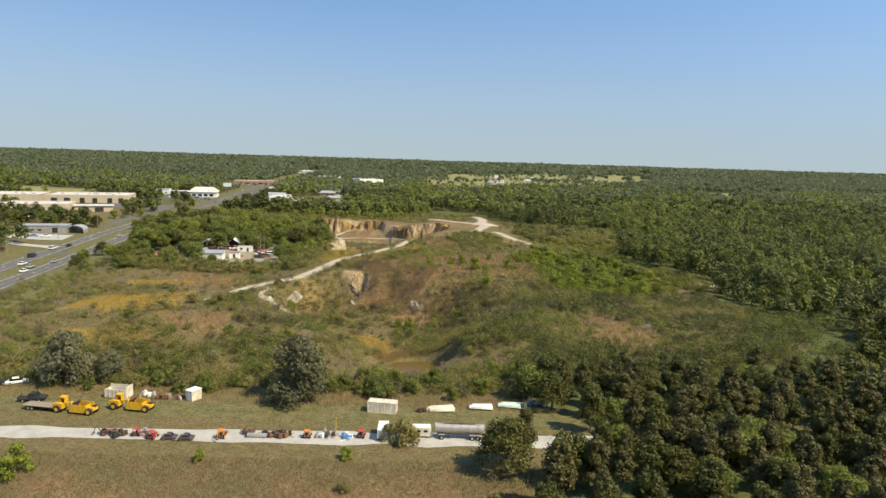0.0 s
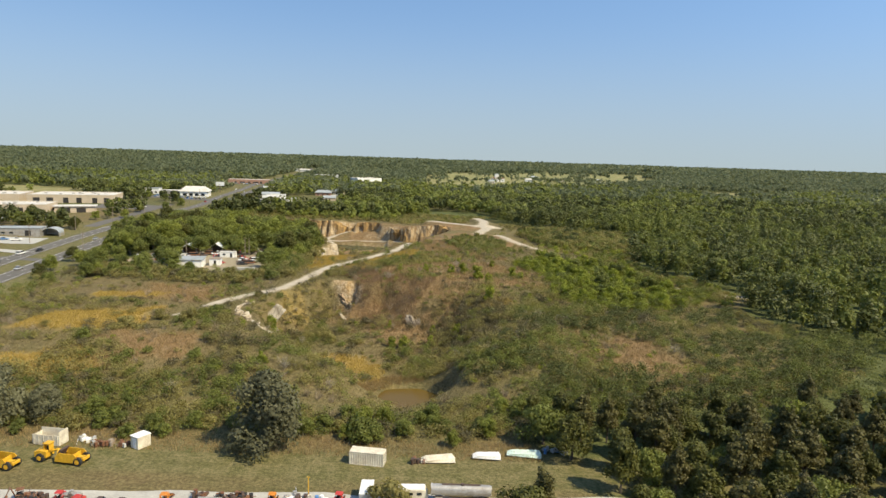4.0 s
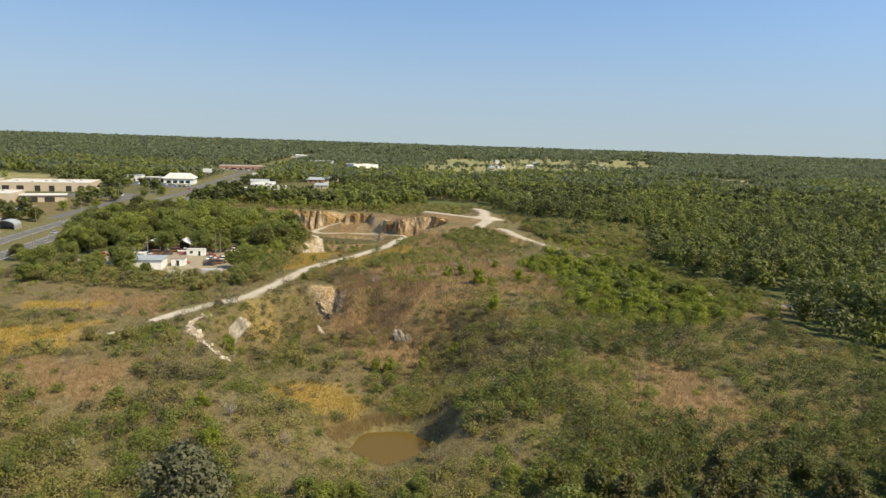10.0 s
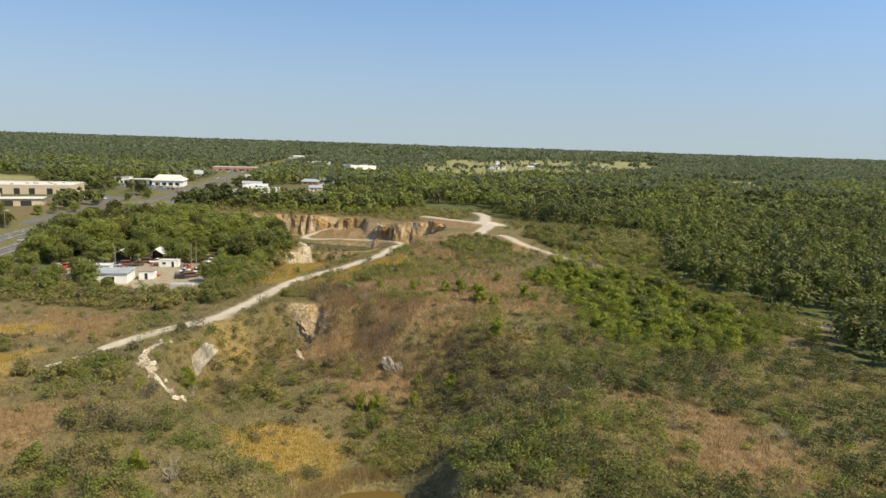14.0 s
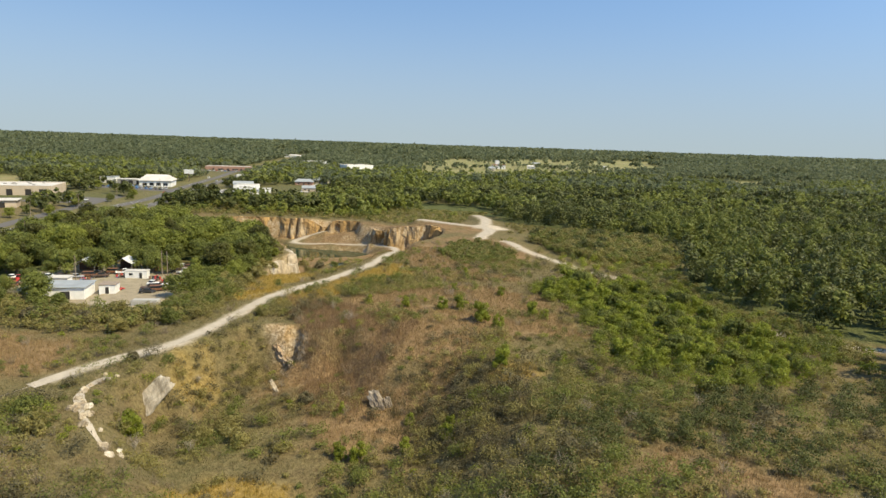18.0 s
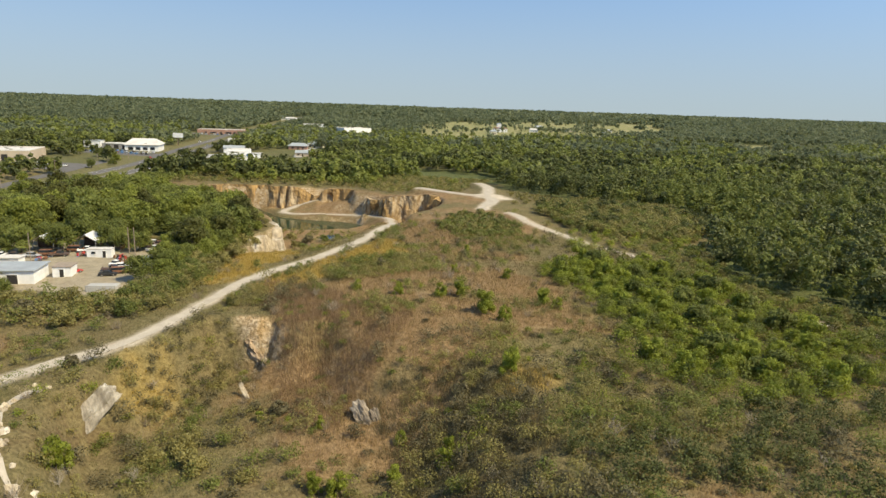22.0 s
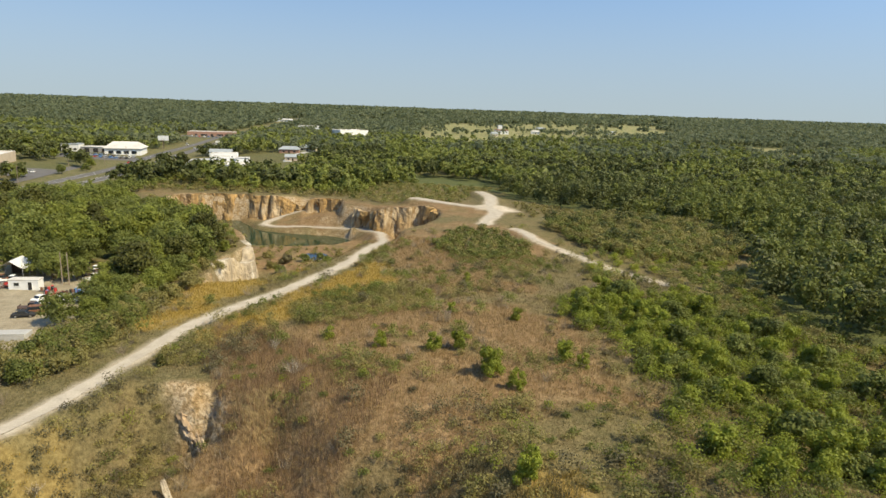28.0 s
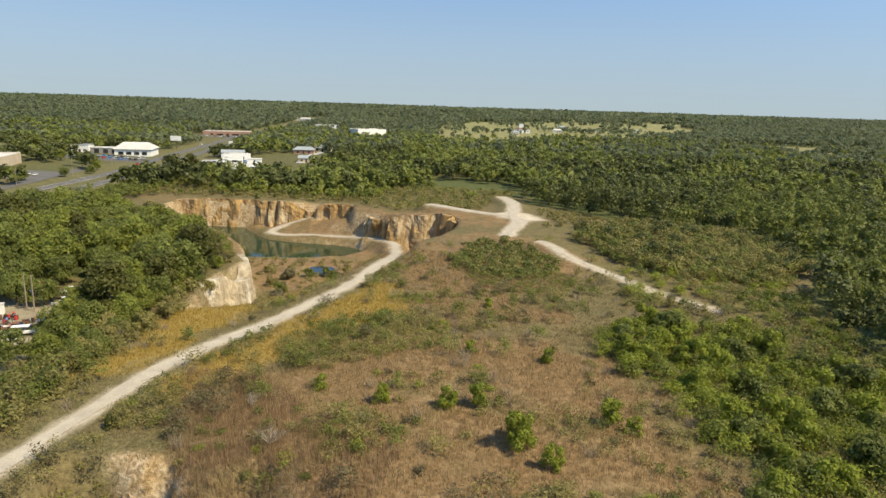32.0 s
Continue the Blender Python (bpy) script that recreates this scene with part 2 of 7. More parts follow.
def join(bm, one):
    if bm is None:
        return one
    me = bpy.data.meshes.new("t")
    one.to_mesh(me)
    one.free()
    bm.from_mesh(me)
    bpy.data.meshes.remove(me)
    return bm


def rod(p, q, r, r2=None, seg=10, bm=None):
    """A round bar from p to q."""
    p, q = Vector(p), Vector(q)
    one = bmesh.new()
    bmesh.ops.create_cone(one, cap_ends=True, segments=seg, radius1=r, radius2=r if r2 is None else r2, depth=(q - p).length)
    one.transform(Matrix.Translation((p + q) / 2) @ (q - p).to_track_quat("Z", "Y").to_matrix().to_4x4())
    return join(bm, one)


# ---------------------------------------------------------------- the lie of the land
PIT1 = [(-52, 261), (-46, 259), (-42, 258.3), (-37, 257.3), (-32, 256.5), (-27, 261), (-14, 250), (2, 246), (12, 232), (15, 205), (8, 180), (0, 168), (-20, 166), (-42, 178), (-56, 200), (-65, 220), (-63, 226), (-61, 231), (-60, 240), (-57, 253)]
PIT2 = [(-142, 486), (-110, 487), (-75, 487), (-58, 484), (-53, 462), (-46, 449), (-30, 447), (-13, 447), (-7, 441), (-6, 428), (-10, 412), (-20, 402), (-27, 385), (-36, 352), (-50, 330), (-66, 322),
        (-71, 345), (-69, 370), (-78, 392), (-92, 412), (-118, 440), (-140, 462)]
LAKE = [(-124, 446), (-106, 432), (-92, 425), (-72, 428), (-54, 434), (-47, 446), (-52, 455), (-68, 454), (-90, 459), (-104, 474), (-112, 484), (-128, 485), (-134, 466)]
POND2 = [(-59, 401), (-53, 399), (-50, 404), (-52, 409), (-58, 408)]
POND1 = [(-21, 172), (-12, 169), (-3, 173), (-2, 180), (-9, 184), (-17, 182)]
MAIN_TRACK = smooth_line([(-88, 196, 3.9), (-84, 208, 4.1), (-79, 219, 4.5), (-73.5, 228, 5.2), (-69.5, 233.5, 5.6), (-63, 240.5, 6.0), (-59.3, 251, 6.3), (-56.5, 270, 6.2), (-54.0, 288, 6.1), (-49.7, 300, 6.0),
                          (-42, 318.5, 5.7), (-32.8, 345.5, 5.6), (-29.8, 362, 5.6), (-26.8, 377, 5.3), (-26.2, 388, 4.0), (-27.5, 402, 1.3), (-29, 416, -1.2), (-31, 428, -2.2)], 2.0)
LAKE_TRACK = smooth_line([(-31, 428, -2.2), (-33, 438, -2.6), (-40, 448, -3.4), (-50, 456, -4.6), (-62, 461, -5.6), (-74, 464, -6.1), (-86, 464, -6.5), (-92.5, 467, -6.5), (-93.5, 473, -6.3), (-88, 481, -4.5), (-79, 484, -1.5)], 2.0)
TOP_TRACK = smooth_line([(11, 411, 8.0), (13, 421, 8.2), (17, 436, 8.4), (15, 448, 8.6), (16, 468, 8.6), (16.5, 487, 8.5), (12, 508, 8.2)], 2.0)
TOP_TRACK2 = smooth_line([(15, 448, 8.6), (4, 451, 8.9), (-6, 456, 9.2), (-20, 468, 9.2)], 2.0)
RIGHT_TRACK = smooth_line([(22, 396, 9.2), (25, 389, 9.1), (28.4, 378, 8.6), (37, 368.5, 6.9), (43, 361.5, 6.1), (49, 354, 5.2), (60, 343, 4.6)], 2.0)
EAST_TRACK = smooth_line([(86, 277, 4.6), (93, 270, 4.6), (105, 264, 4.6), (118, 260, 4.6)], 2.0)
YARD = [(-140, 338), (-100, 332), (-86, 318), (-80, 292), (-78, 274), (-92, 272), (-112, 280), (-150, 300)]
HWY = smooth_line([(-150, 60, 1.5), (-172, 200, 2.0), (-182, 262, 2.4), (-195, 330, 2.6), (-207, 400, 3.0), (-217, 480, 3), (-229, 606, 3), (-251, 708, 3), (-281, 880, 3), (-312, 1050, 3), (-382, 1600, 4.5), (-445, 2000, 7.0)], 12.0)


def H(x, y):
    x, y = np.asarray(x, float), np.asarray(y, float)
    z = 4.8 * S(136, 188, y) + 0.5 * (fbm(x, y, 18, 3) - 0.5) * S(134, 150, y) * 2 + 0.25 * (fbm(x, y, 5, 9) - 0.5)
    z = z + 3.1 * np.exp(-((x + 2) / 42) ** 2 - ((y - 282) / 62) ** 2) * S(215, 240, y)
    z = z - 7.0 * np.exp(-((x + 11) / 13) ** 2 - ((y - 165) / 11) ** 2)
    z = z + 3.6 * np.exp(-((x - 12) / 42) ** 2 - ((y - 440) / 62) ** 2)
    z = z + 1.2 * np.exp(-((x - 72) / 34) ** 2 - ((y - 412) / 36) ** 2)
    z = z + 1.3 * np.exp(-((x + 60) / 16) ** 2 - ((y - 268) / 40) ** 2)
    far = np.hypot(x, y)
    z = z + 15 * S(1500, 4900, far) + 5 * (fbm(x, y, 900, 21) - 0.5) * S(900, 2500, far)
    near = (np.abs(x + 40) < 160) & (y > 140) & (y < 520)
    if near.any():
        xs, ys = x[near], y[near]
        zs = z[near]
        d1, _ = seg_dist(xs, ys, PIT1, True)
        d1 = np.where(inside(xs, ys, PIT1), d1, -d1) + 3.0 * (fbm(xs, ys, 9, 31) - 0.5)
        w1 = 9 - 5.5 * S(-50, -46, xs) * S(-32, -36, xs) * S(250, 256, ys) - 4 * S(-54, -58, xs) * S(216, 224, ys) + 13 * S(-28, -6, xs) + 12 * S(215, 185, ys) * S(-20, -45, xs)
        f1 = -5.6 + 1.2 * (fbm(xs, ys, 11, 33) - 0.5) + 3.0 * S(200, 240, ys) * S(-50, -20, xs)
        k = S(-0.15, 1.0, d1 / w1)
        zs = zs * (1 - k) + f1 * k
        dp, _ = seg_dist(xs, ys, POND1, True)
        dp = np.where(inside(xs, ys, POND1), dp, -dp)
        zs = zs + (np.minimum(zs, -7.6 + 0 * zs) - zs) * S(-5, 2, dp)
        d2, _ = seg_dist(xs, ys, PIT2, True)
        d2 = np.where(inside(xs, ys, PIT2), d2, -d2)
        east = S(-60, -44, xs) * S(438, 425, ys)
        d2 = d2 + (1.5 + 2 * east) * (fbm(xs, ys, 8, 41) - 0.5)
        w2 = 3.0 + 13 * east
        f2 = -5.2 - 1.6 * S(400, 425, ys) + 7.0 * S(-95, -52, xs) * S(452, 462, ys) * S(-30, -50, xs) + 0.8 * (fbm(xs, ys, 7, 43) - 0.5)
        f2 = f2 + 3.0 * S(-14, -2, xs) + 2.5 * S(-30, -16, xs) * S(425, 405, ys)
        k2 = S(0.0, 1.0, d2 / w2)
        zs = zs + 1.6 * S(-16, 0, d2) * S(435, 450, ys) * S(-60, -40, xs) * (1 - k2)
        zs = zs * (1 - k2) + f2 * k2
        for poly, level in ((LAKE, -9.6), (POND2, -7.4)):
            dp, _ = seg_dist(xs, ys, poly, True)
            dp = np.where(inside(xs, ys, poly), dp, -dp)
            zs = zs + (level - zs) * S(-4.5, 2.5, dp) * (d2 > 1.5)
        for line, w in ((MAIN_TRACK, 2.4), (LAKE_TRACK, 2.2), (TOP_TRACK, 3.0), (TOP_TRACK2, 2.6), (RIGHT_TRACK, 2.2), (EAST_TRACK, 2.0)):
            dt, zt = seg_dist(xs, ys, line[::3] + [line[-1]])
            zs = zs + (zt - zs) * S(w + 6, w, dt)
        z[near] = zs
    hw = x < -60
    if hw.any():
        dh, zh = seg_dist(x[hw], y[hw], HWY[::2])
        z[hw] = z[hw] + (zh - z[hw]) * S(60, 24, dh)
    dy = S(100, 108, y) * S(134, 124, y) * (np.abs(x + 40) < 160)
    return z * (1 - 0.9 * dy)



# ---------------------------------------------------------------- ground
FOREST_E = [(114, 266), (104, 272), (92, 286), (85, 302), (82, 318), (83, 344), (92, 364), (110, 388), (104, 440), (80, 452), (62, 452), (48, 478), (24, 500), (26, 530), (-10, 545), (-60, 560), (-60, 620), (900, 620), (900, 230), (150, 230)]
FOREST_S = [(13, 84), (17, 100), (24, 118), (22, 132), (14, 138), (14, 150), (30, 156), (60, 158), (90, 170), (110, 205), (95, 215), (92, 238), (112, 262), (400, 250), (400, 30), (60, 40), (32, 62)]
FOREST_W = [(-74, 330), (-77, 366), (-90, 384), (-112, 402), (-145, 432), (-189, 444), (-185, 380), (-168, 330), (-152, 306), (-140, 338), (-104, 344), (-84, 330), (-78, 310)]
HEDGE = [(-140, 134), (-60, 134), (-30, 136), (0, 137), (14, 140), (16, 152), (-5, 149), (-30, 148), (-60, 148), (-140, 150)]
GOLD = [[(-20, 352), (-15, 328), (-26, 310), (-35, 295), (-44, 277), (-51, 281), (-44, 300), (-38, 318), (-27, 348)], [(-66, 282), (-58, 288), (-54, 306), (-48, 328), (-44, 346), (-50, 348), (-56, 330), (-64, 334), (-70, 318), (-66, 300)], [(-62, 240), (-53, 243), (-50, 236), (-57, 233)],
        [(-40, 205), (-26, 206), (-18, 186), (-30, 180), (-42, 190)], [(11, 236), (18, 237), (19, 232), (12, 231)], [(-120, 204), (-92, 216), (-86, 196), (-104, 186), (-122, 190)],
        [(-64, 350), (-54, 345), (-54, 330), (-63, 328)], [(-46, 372), (-40, 372), (-33, 395), (-36, 400), (-43, 386)], [(-120, 232), (-96, 236), (-96, 229), (-118, 225)], [(-110, 168), (-90, 174), (-86, 162), (-104, 158)]]
BROWN = [[(-36, 262), (-20, 262), (-5, 268), (20, 300), (30, 288), (34, 262), (8, 250), (-2, 226), (-12, 214), (-30, 226), (-40, 246)], [(34, 200), (52, 202), (56, 176), (44, 168), (32, 182)], [(-88, 186), (-66, 190), (-64, 170), (-90, 166)],
         [(-24, 97), (-6, 100), (8, 94), (4, 86), (-22, 88)], [(-80, 92), (-50, 96), (-44, 80), (-84, 76)], [(-18, 330), (12, 345), (22, 320), (-8, 312)], [(-110, 250), (-82, 244), (-80, 226), (-112, 226)], [(-90, 462), (-52, 452), (-56, 482), (-88, 482)], [(-20, 400), (0, 402), (10, 376), (-14, 366)], [(-160, 486), (-57, 484), (-40, 460), (0, 460), (22, 436), (4, 424), (-20, 444), (-46, 448), (-60, 478), (-150, 478)], [(-120, 404), (-62, 376), (-36, 360), (-26, 400), (-16, 436), (-50, 446), (-66, 424)], [(-44, 246), (-36, 262), (-42, 276), (-26, 300), (10, 312), (30, 296), (20, 260), (-20, 240)], [(-14, 340), (22, 345), (36, 380), (14, 410), (-12, 410), (-26, 372)]]


def soft(x, y, poly, w, seed):
    dd, _ = seg_dist(x, y, poly, True)
    dd = np.where(inside(x, y, poly), dd, -dd)
    return S(-w, w, dd + 2.4 * w * (fbm(x, y, 7, seed) - 0.5))


def zones(x, y):
    """How far each cover of the ground holds at a place."""
    g = np.zeros(x.shape)
    for i, p in enumerate(GOLD):
        g = np.maximum(g, soft(x, y, p, 3.5, 50 + i) * S(0.05, 0.28, fbm(x, y, 5, 58)))
    b = np.zeros(x.shape)
    for i, p in enumerate(BROWN):
        b = np.maximum(b, soft(x, y, p, 6, 80 + i) * (0.35 + 0.65 * S(0.25, 0.5, fbm(x, y, 8, 88))))
    w = np.zeros(x.shape)
    for i, p in enumerate((FOREST_E, FOREST_S, FOREST_W)):
        w = np.maximum(w, soft(x, y, p, 3, 70 + i))
    w = np.maximum(w, S(520, 560, y) * (0.55 + 0.45 * S(0.35, 0.6, fbm(x, y, 120, 61))))
    s = np.zeros(x.shape)
    for line, ww in ((MAIN_TRACK[14:], 1.4), (LAKE_TRACK, 1.5), (TOP_TRACK, 2.6), (TOP_TRACK2, 2.2), (RIGHT_TRACK, 1.6), (EAST_TRACK, 1.2)):
        dd, _ = seg_dist(x, y, line[::3] + [line[-1]])
        s = np.maximum(s, S(ww + 1.6, ww - 0.6, dd + 1.6 * (fbm(x, y, 3, 90) - 0.5)))
    s = np.maximum(s, soft(x, y, YARD, 2, 95) * 0.45)
    s = np.maximum(s, soft(x, y, [(4, 455), (22, 458), (28, 446), (20, 438), (8, 444)], 2.5, 96))
    gr = S(121, 124, y) * S(136, 131, y) * 0.8
    if (x < -60).any():
        dh, _ = seg_dist(x, y, HWY[::2])
        gr = np.maximum(gr, S(36, 24, dh + 12 * (fbm(x, y, 25, 97) - 0.5)))
    f = np.zeros(x.shape)
    for i, p in enumerate(([(-50, 1000), (40, 1030), (100, 1130), (240, 1290), (420, 1480), (560, 1800), (620, 2500), (200, 2300), (-80, 1980), (-75, 1350)], [(-420, 560), (-360, 560), (-340, 700), (-440, 720)], [(-560, 640), (-440, 640), (-430, 760), (-600, 780)])):
        f = np.maximum(f, soft(x, y, p, 12, 100 + i))
    if (y > 650).any():
        f = np.maximum(f, 0.85 * S(0.43, 0.37, fbm(x, y, 160, 401)) * S(650, 750, y))
    w = w * (1 - gr) * (1 - f)
    return g, b, w, s, gr, f


def graded(lo, hi, step, end_lo, end_hi, grow=1.12):
    """Even lines from lo to hi, then ever wider ones."""
    a = list(np.arange(lo, hi + step / 2, step))
    st, v = step, a[-1]
    while v < end_hi:
        st *= grow
        v += st
        a.append(min(v, end_hi))
    st, v, pre = step, a[0], []
    while v > end_lo:
        st *= grow
        v -= st
        pre.append(max(v, end_lo))
    return np.array(pre[::-1] + a)


gx, gy = graded(-146, 112, 1.3, -4900, 4900, 1.10), graded(92, 494, 1.3, -3500, 4900, 1.065)
X, Y = np.meshgrid(gx, gy)
Xf, Yf = X.ravel(), Y.ravel()
Zf = H(Xf, Yf)
Zf -= 7.0 * np.exp(-((Xf + 38.6) / 1.5) ** 2 - ((Yf - 257.6) / 1.7) ** 2)       # the dark hollow in the scar
nx, ny = len(gx), len(gy)
idx = np.arange(nx * ny).reshape(ny, nx)
quads = np.stack([idx[:-1, :-1], idx[:-1, 1:], idx[1:, 1:], idx[1:, :-1]], -1).reshape(-1, 4)
Zg = Zf.reshape(ny, nx)


def land(x, y):
    """The height of the ground sheet at places, by its own grid."""
    x, y = np.asarray(x, float), np.asarray(y, float)
    i = np.clip(np.searchsorted(gx, x) - 1, 0, nx - 2)
    j = np.clip(np.searchsorted(gy, y) - 1, 0, ny - 2)
    u, v = (x - gx[i]) / (gx[i + 1] - gx[i]), (y - gy[j]) / (gy[j + 1] - gy[j])
    return (Zg[j, i] * (1 - u) + Zg[j, i + 1] * u) * (1 - v) + (Zg[j + 1, i] * (1 - u) + Zg[j + 1, i + 1] * u) * v


def h1(x, y):
    return float(land(x, y))


zg, zb, zw, zs_, zgr, zf = zones(Xf, Yf)
sy_, sx_ = np.gradient(Zg, gy, gx)
steep = S(0.75, 1.5, np.hypot(sx_, sy_)).ravel() * (Yf < 520) * (Yf > 318) * S(0.3, 0.5, fbm(Xf, Yf, 9, 119)) * np.where(Yf < 430, 0.6, 1.0)
steep = np.maximum(steep, soft(Xf, Yf, [(-47.5, 260.3), (-43, 261), (-38, 259.4), (-35, 255.3), (-37.5, 253.3), (-42, 256)], 0.9, 131))


def ground_mat():
    m = bpy.data.materials.new("scrub_ground")
    m.use_nodes = True
    t = m.node_tree
    b = t.nodes["Principled BSDF"]
    b.inputs["Roughness"].default_value, b.inputs["Specular IOR Level"].default_value = 0.95, 0.15
    co = t.nodes.new("ShaderNodeTexCoord")

    def noise_node(scale, detail=6, rough=0.6):
        n = t.nodes.new("ShaderNodeTexNoise")
        n.inputs["Scale"].default_value, n.inputs["Detail"].default_value, n.inputs["Roughness"].default_value = scale, detail, rough
        t.links.new(co.outputs["Object"], n.inputs["Vector"])
        return n.outputs[0]

    def ranged(v, a, c):
        n = t.nodes.new("ShaderNodeMapRange")
        n.inputs[1].default_value, n.inputs[2].default_value = a, c
        t.links.new(v, n.inputs[0])
        return n.outputs[0]

    def mixed(f, a, c):
        n = t.nodes.new("ShaderNodeMix")
        n.data_type = "RGBA"
        t.links.new(f, n.inputs[0])
        for k, v in ((6, a), (7, c)):
            if isinstance(v, tuple):
                n.inputs[k].default_value = (*v, 1)
            else:
                t.links.new(v, n.inputs[k])
        return n.outputs[2]

    n_big, n_mid, n_fine, n_grit = noise_node(0.06), noise_node(0.4), noise_node(1.6), noise_node(6)
    f_big, f_mid, f_fine, f_grit = ranged(n_big, 0.35, 0.65), ranged(n_mid, 0.36, 0.64), ranged(n_fine, 0.35, 0.65), ranged(n_grit, 0.3, 0.7)
    olive = mixed(f_big, mixed(f_mid, mixed(f_fine, (0.08, 0.074, 0.029), (0.145, 0.13, 0.054)), mixed(f_fine, (0.11, 0.092, 0.04), (0.20, 0.165, 0.076))), mixed(f_mid, mixed(f_fine, (0.10, 0.07, 0.034), (0.17, 0.122, 0.06)), mixed(f_fine, (0.13, 0.10, 0.046), (0.22, 0.175, 0.08))))
    brown = mixed(f_mid, mixed(f_fine, (0.135, 0.082, 0.037), (0.235, 0.148, 0.072)), mixed(f_fine, (0.18, 0.117, 0.056), (0.31, 0.21, 0.108)))
    gold = mixed(f_fine, (0.23, 0.155, 0.048), mixed(f_grit, (0.31, 0.215, 0.065), (0.42, 0.305, 0.10)))
    wood = mixed(f_mid, mixed(f_fine, (0.05, 0.06, 0.022), (0.09, 0.105, 0.036)), mixed(f_fine, (0.07, 0.08, 0.03), (0.14, 0.15, 0.055)))
    sand = mixed(f_mid, mixed(f_grit, (0.36, 0.29, 0.20), (0.52, 0.45, 0.34)), mixed(f_grit, (0.46, 0.39, 0.29), (0.62, 0.55, 0.44)))
    grass = mixed(f_mid, mixed(f_fine, (0.075, 0.08, 0.027), (0.135, 0.128, 0.048)), mixed(f_fine, (0.135, 0.118, 0.054), (0.22, 0.188, 0.09)))
    field = mixed(f_big, mixed(f_mid, (0.12, 0.15, 0.045), (0.20, 0.21, 0.075)), mixed(f_mid, (0.24, 0.21, 0.10), (0.34, 0.28, 0.14)))
    rock = mixed(f_mid, mixed(f_fine, (0.20, 0.13, 0.06), (0.42, 0.28, 0.13)), mixed(f_fine, (0.30, 0.22, 0.13), (0.54, 0.44, 0.30)))
    col = olive
    for key, c in (("brown", brown), ("gold", gold), ("wood", wood), ("grass", grass), ("field", field), ("rock", rock), ("sand", sand)):
        a = t.nodes.new("ShaderNodeAttribute")
        a.attribute_name = key
        col = mixed(a.outputs["Fac"], col, c)
    t.links.new(col, b.inputs["Base Color"])
    bp = t.nodes.new("ShaderNodeBump")
    bp.inputs["Strength"].default_value, bp.inputs["Distance"].default_value = 0.9, 0.35
    t.links.new(n_fine, bp.inputs["Height"])
    t.links.new(bp.outputs[0], b.inputs["Normal"])
    return m


ground = new("ground", mesh_np("ground", np.stack([Xf, Yf, Zf], 1), quads, [ground_mat()], {"gold": zg, "brown": zb, "wood": zw, "sand": zs_, "grass": zgr, "field": zf, "rock": steep}, smooth=True))
tagged(ground, "rough scrubland with dry brown weeds and bare soil", "ground", kind="structure")


def ribbon(name, line, width, m, label, category, lift=0.05, ragged=0.0, offset=0.0, seed=0, flat=False):
    """A strip that lies on the ground along a line."""
    p = np.array(line)[:, :2]
    d = np.gradient(p, axis=0)
    d /= np.linalg.norm(d, axis=1)[:, None]
    nrm = np.stack([d[:, 1], -d[:, 0]], 1)
    k = 5
    u = np.linspace(-1, 1, k)
    s = np.arange(len(p)) * 1.0
    half = width / 2 + ragged * (vnoise(s, s * 0 + seed, 2.5, seed)[:, None] - 0.5) * 2 * np.abs(u)[None] + 0 * u[None]
    q = p[:, None] + nrm[:, None] * (offset + u[None] * half)[..., None]
    z = land(q[..., 0].ravel(), q[..., 1].ravel()) + lift
    if flat:
        z = np.repeat(np.array(line)[:, 2], k) + lift
    v = np.concatenate([q.reshape(-1, 2), z[:, None]], 1)
    i = np.arange(len(p) * k).reshape(-1, k)
    f = np.stack([i[:-1, :-1], i[:-1, 1:], i[1:, 1:], i[1:, :-1]], -1).reshape(-1, 4)
    ob = new(name, mesh_np(name, v, f[:, ::-1], [m], smooth=True))
    return tagged(ob, label, category, kind="structure")


ribbon("dirt_track", MAIN_TRACK[12:], 2.8, SAND, "pale limestone track running along the pit rim", "dirt track", 0.10, 0.5, seed=1)
ribbon("dirt_track", MAIN_TRACK[6:13], 1.1, SAND, "faint narrow end of the pale track in the field", "dirt track", 0.09, 0.8, seed=8)
ribbon("dirt_track", LAKE_TRACK, 2.2, SAND, "pale track curving round the quarry floor by the lake", "dirt track", 0.12, 0.5, seed=2)
ribbon("dirt_track", TOP_TRACK, 4.2, SAND, "broad bare limestone track on the quarry top", "dirt track", 0.12, 1.0, seed=3)
ribbon("dirt_track", TOP_TRACK2, 4.0, SAND, "bare limestone track fork above the cliff", "dirt track", 0.15, 1.0, seed=4)
ribbon("dirt_track", RIGHT_TRACK, 2.0, SAND, "narrow pale track down the scrub slope", "dirt track", 0.12, 0.9, seed=5)
ribbon("dirt_track", EAST_TRACK, 1.4, SAND, "short pale track at the forest edge", "dirt track", 0.10, 0.5, seed=6)
HAUL = [(x, 113.0 + 0.048 * (x + 60) + 0.6, 0.0) for x in np.arange(-170, 30, 3.0)]
ribbon("limestone_road", HAUL, 5.4, LIME, "white crushed limestone road with parked machines", "road", 0.06, 0.9, seed=7)

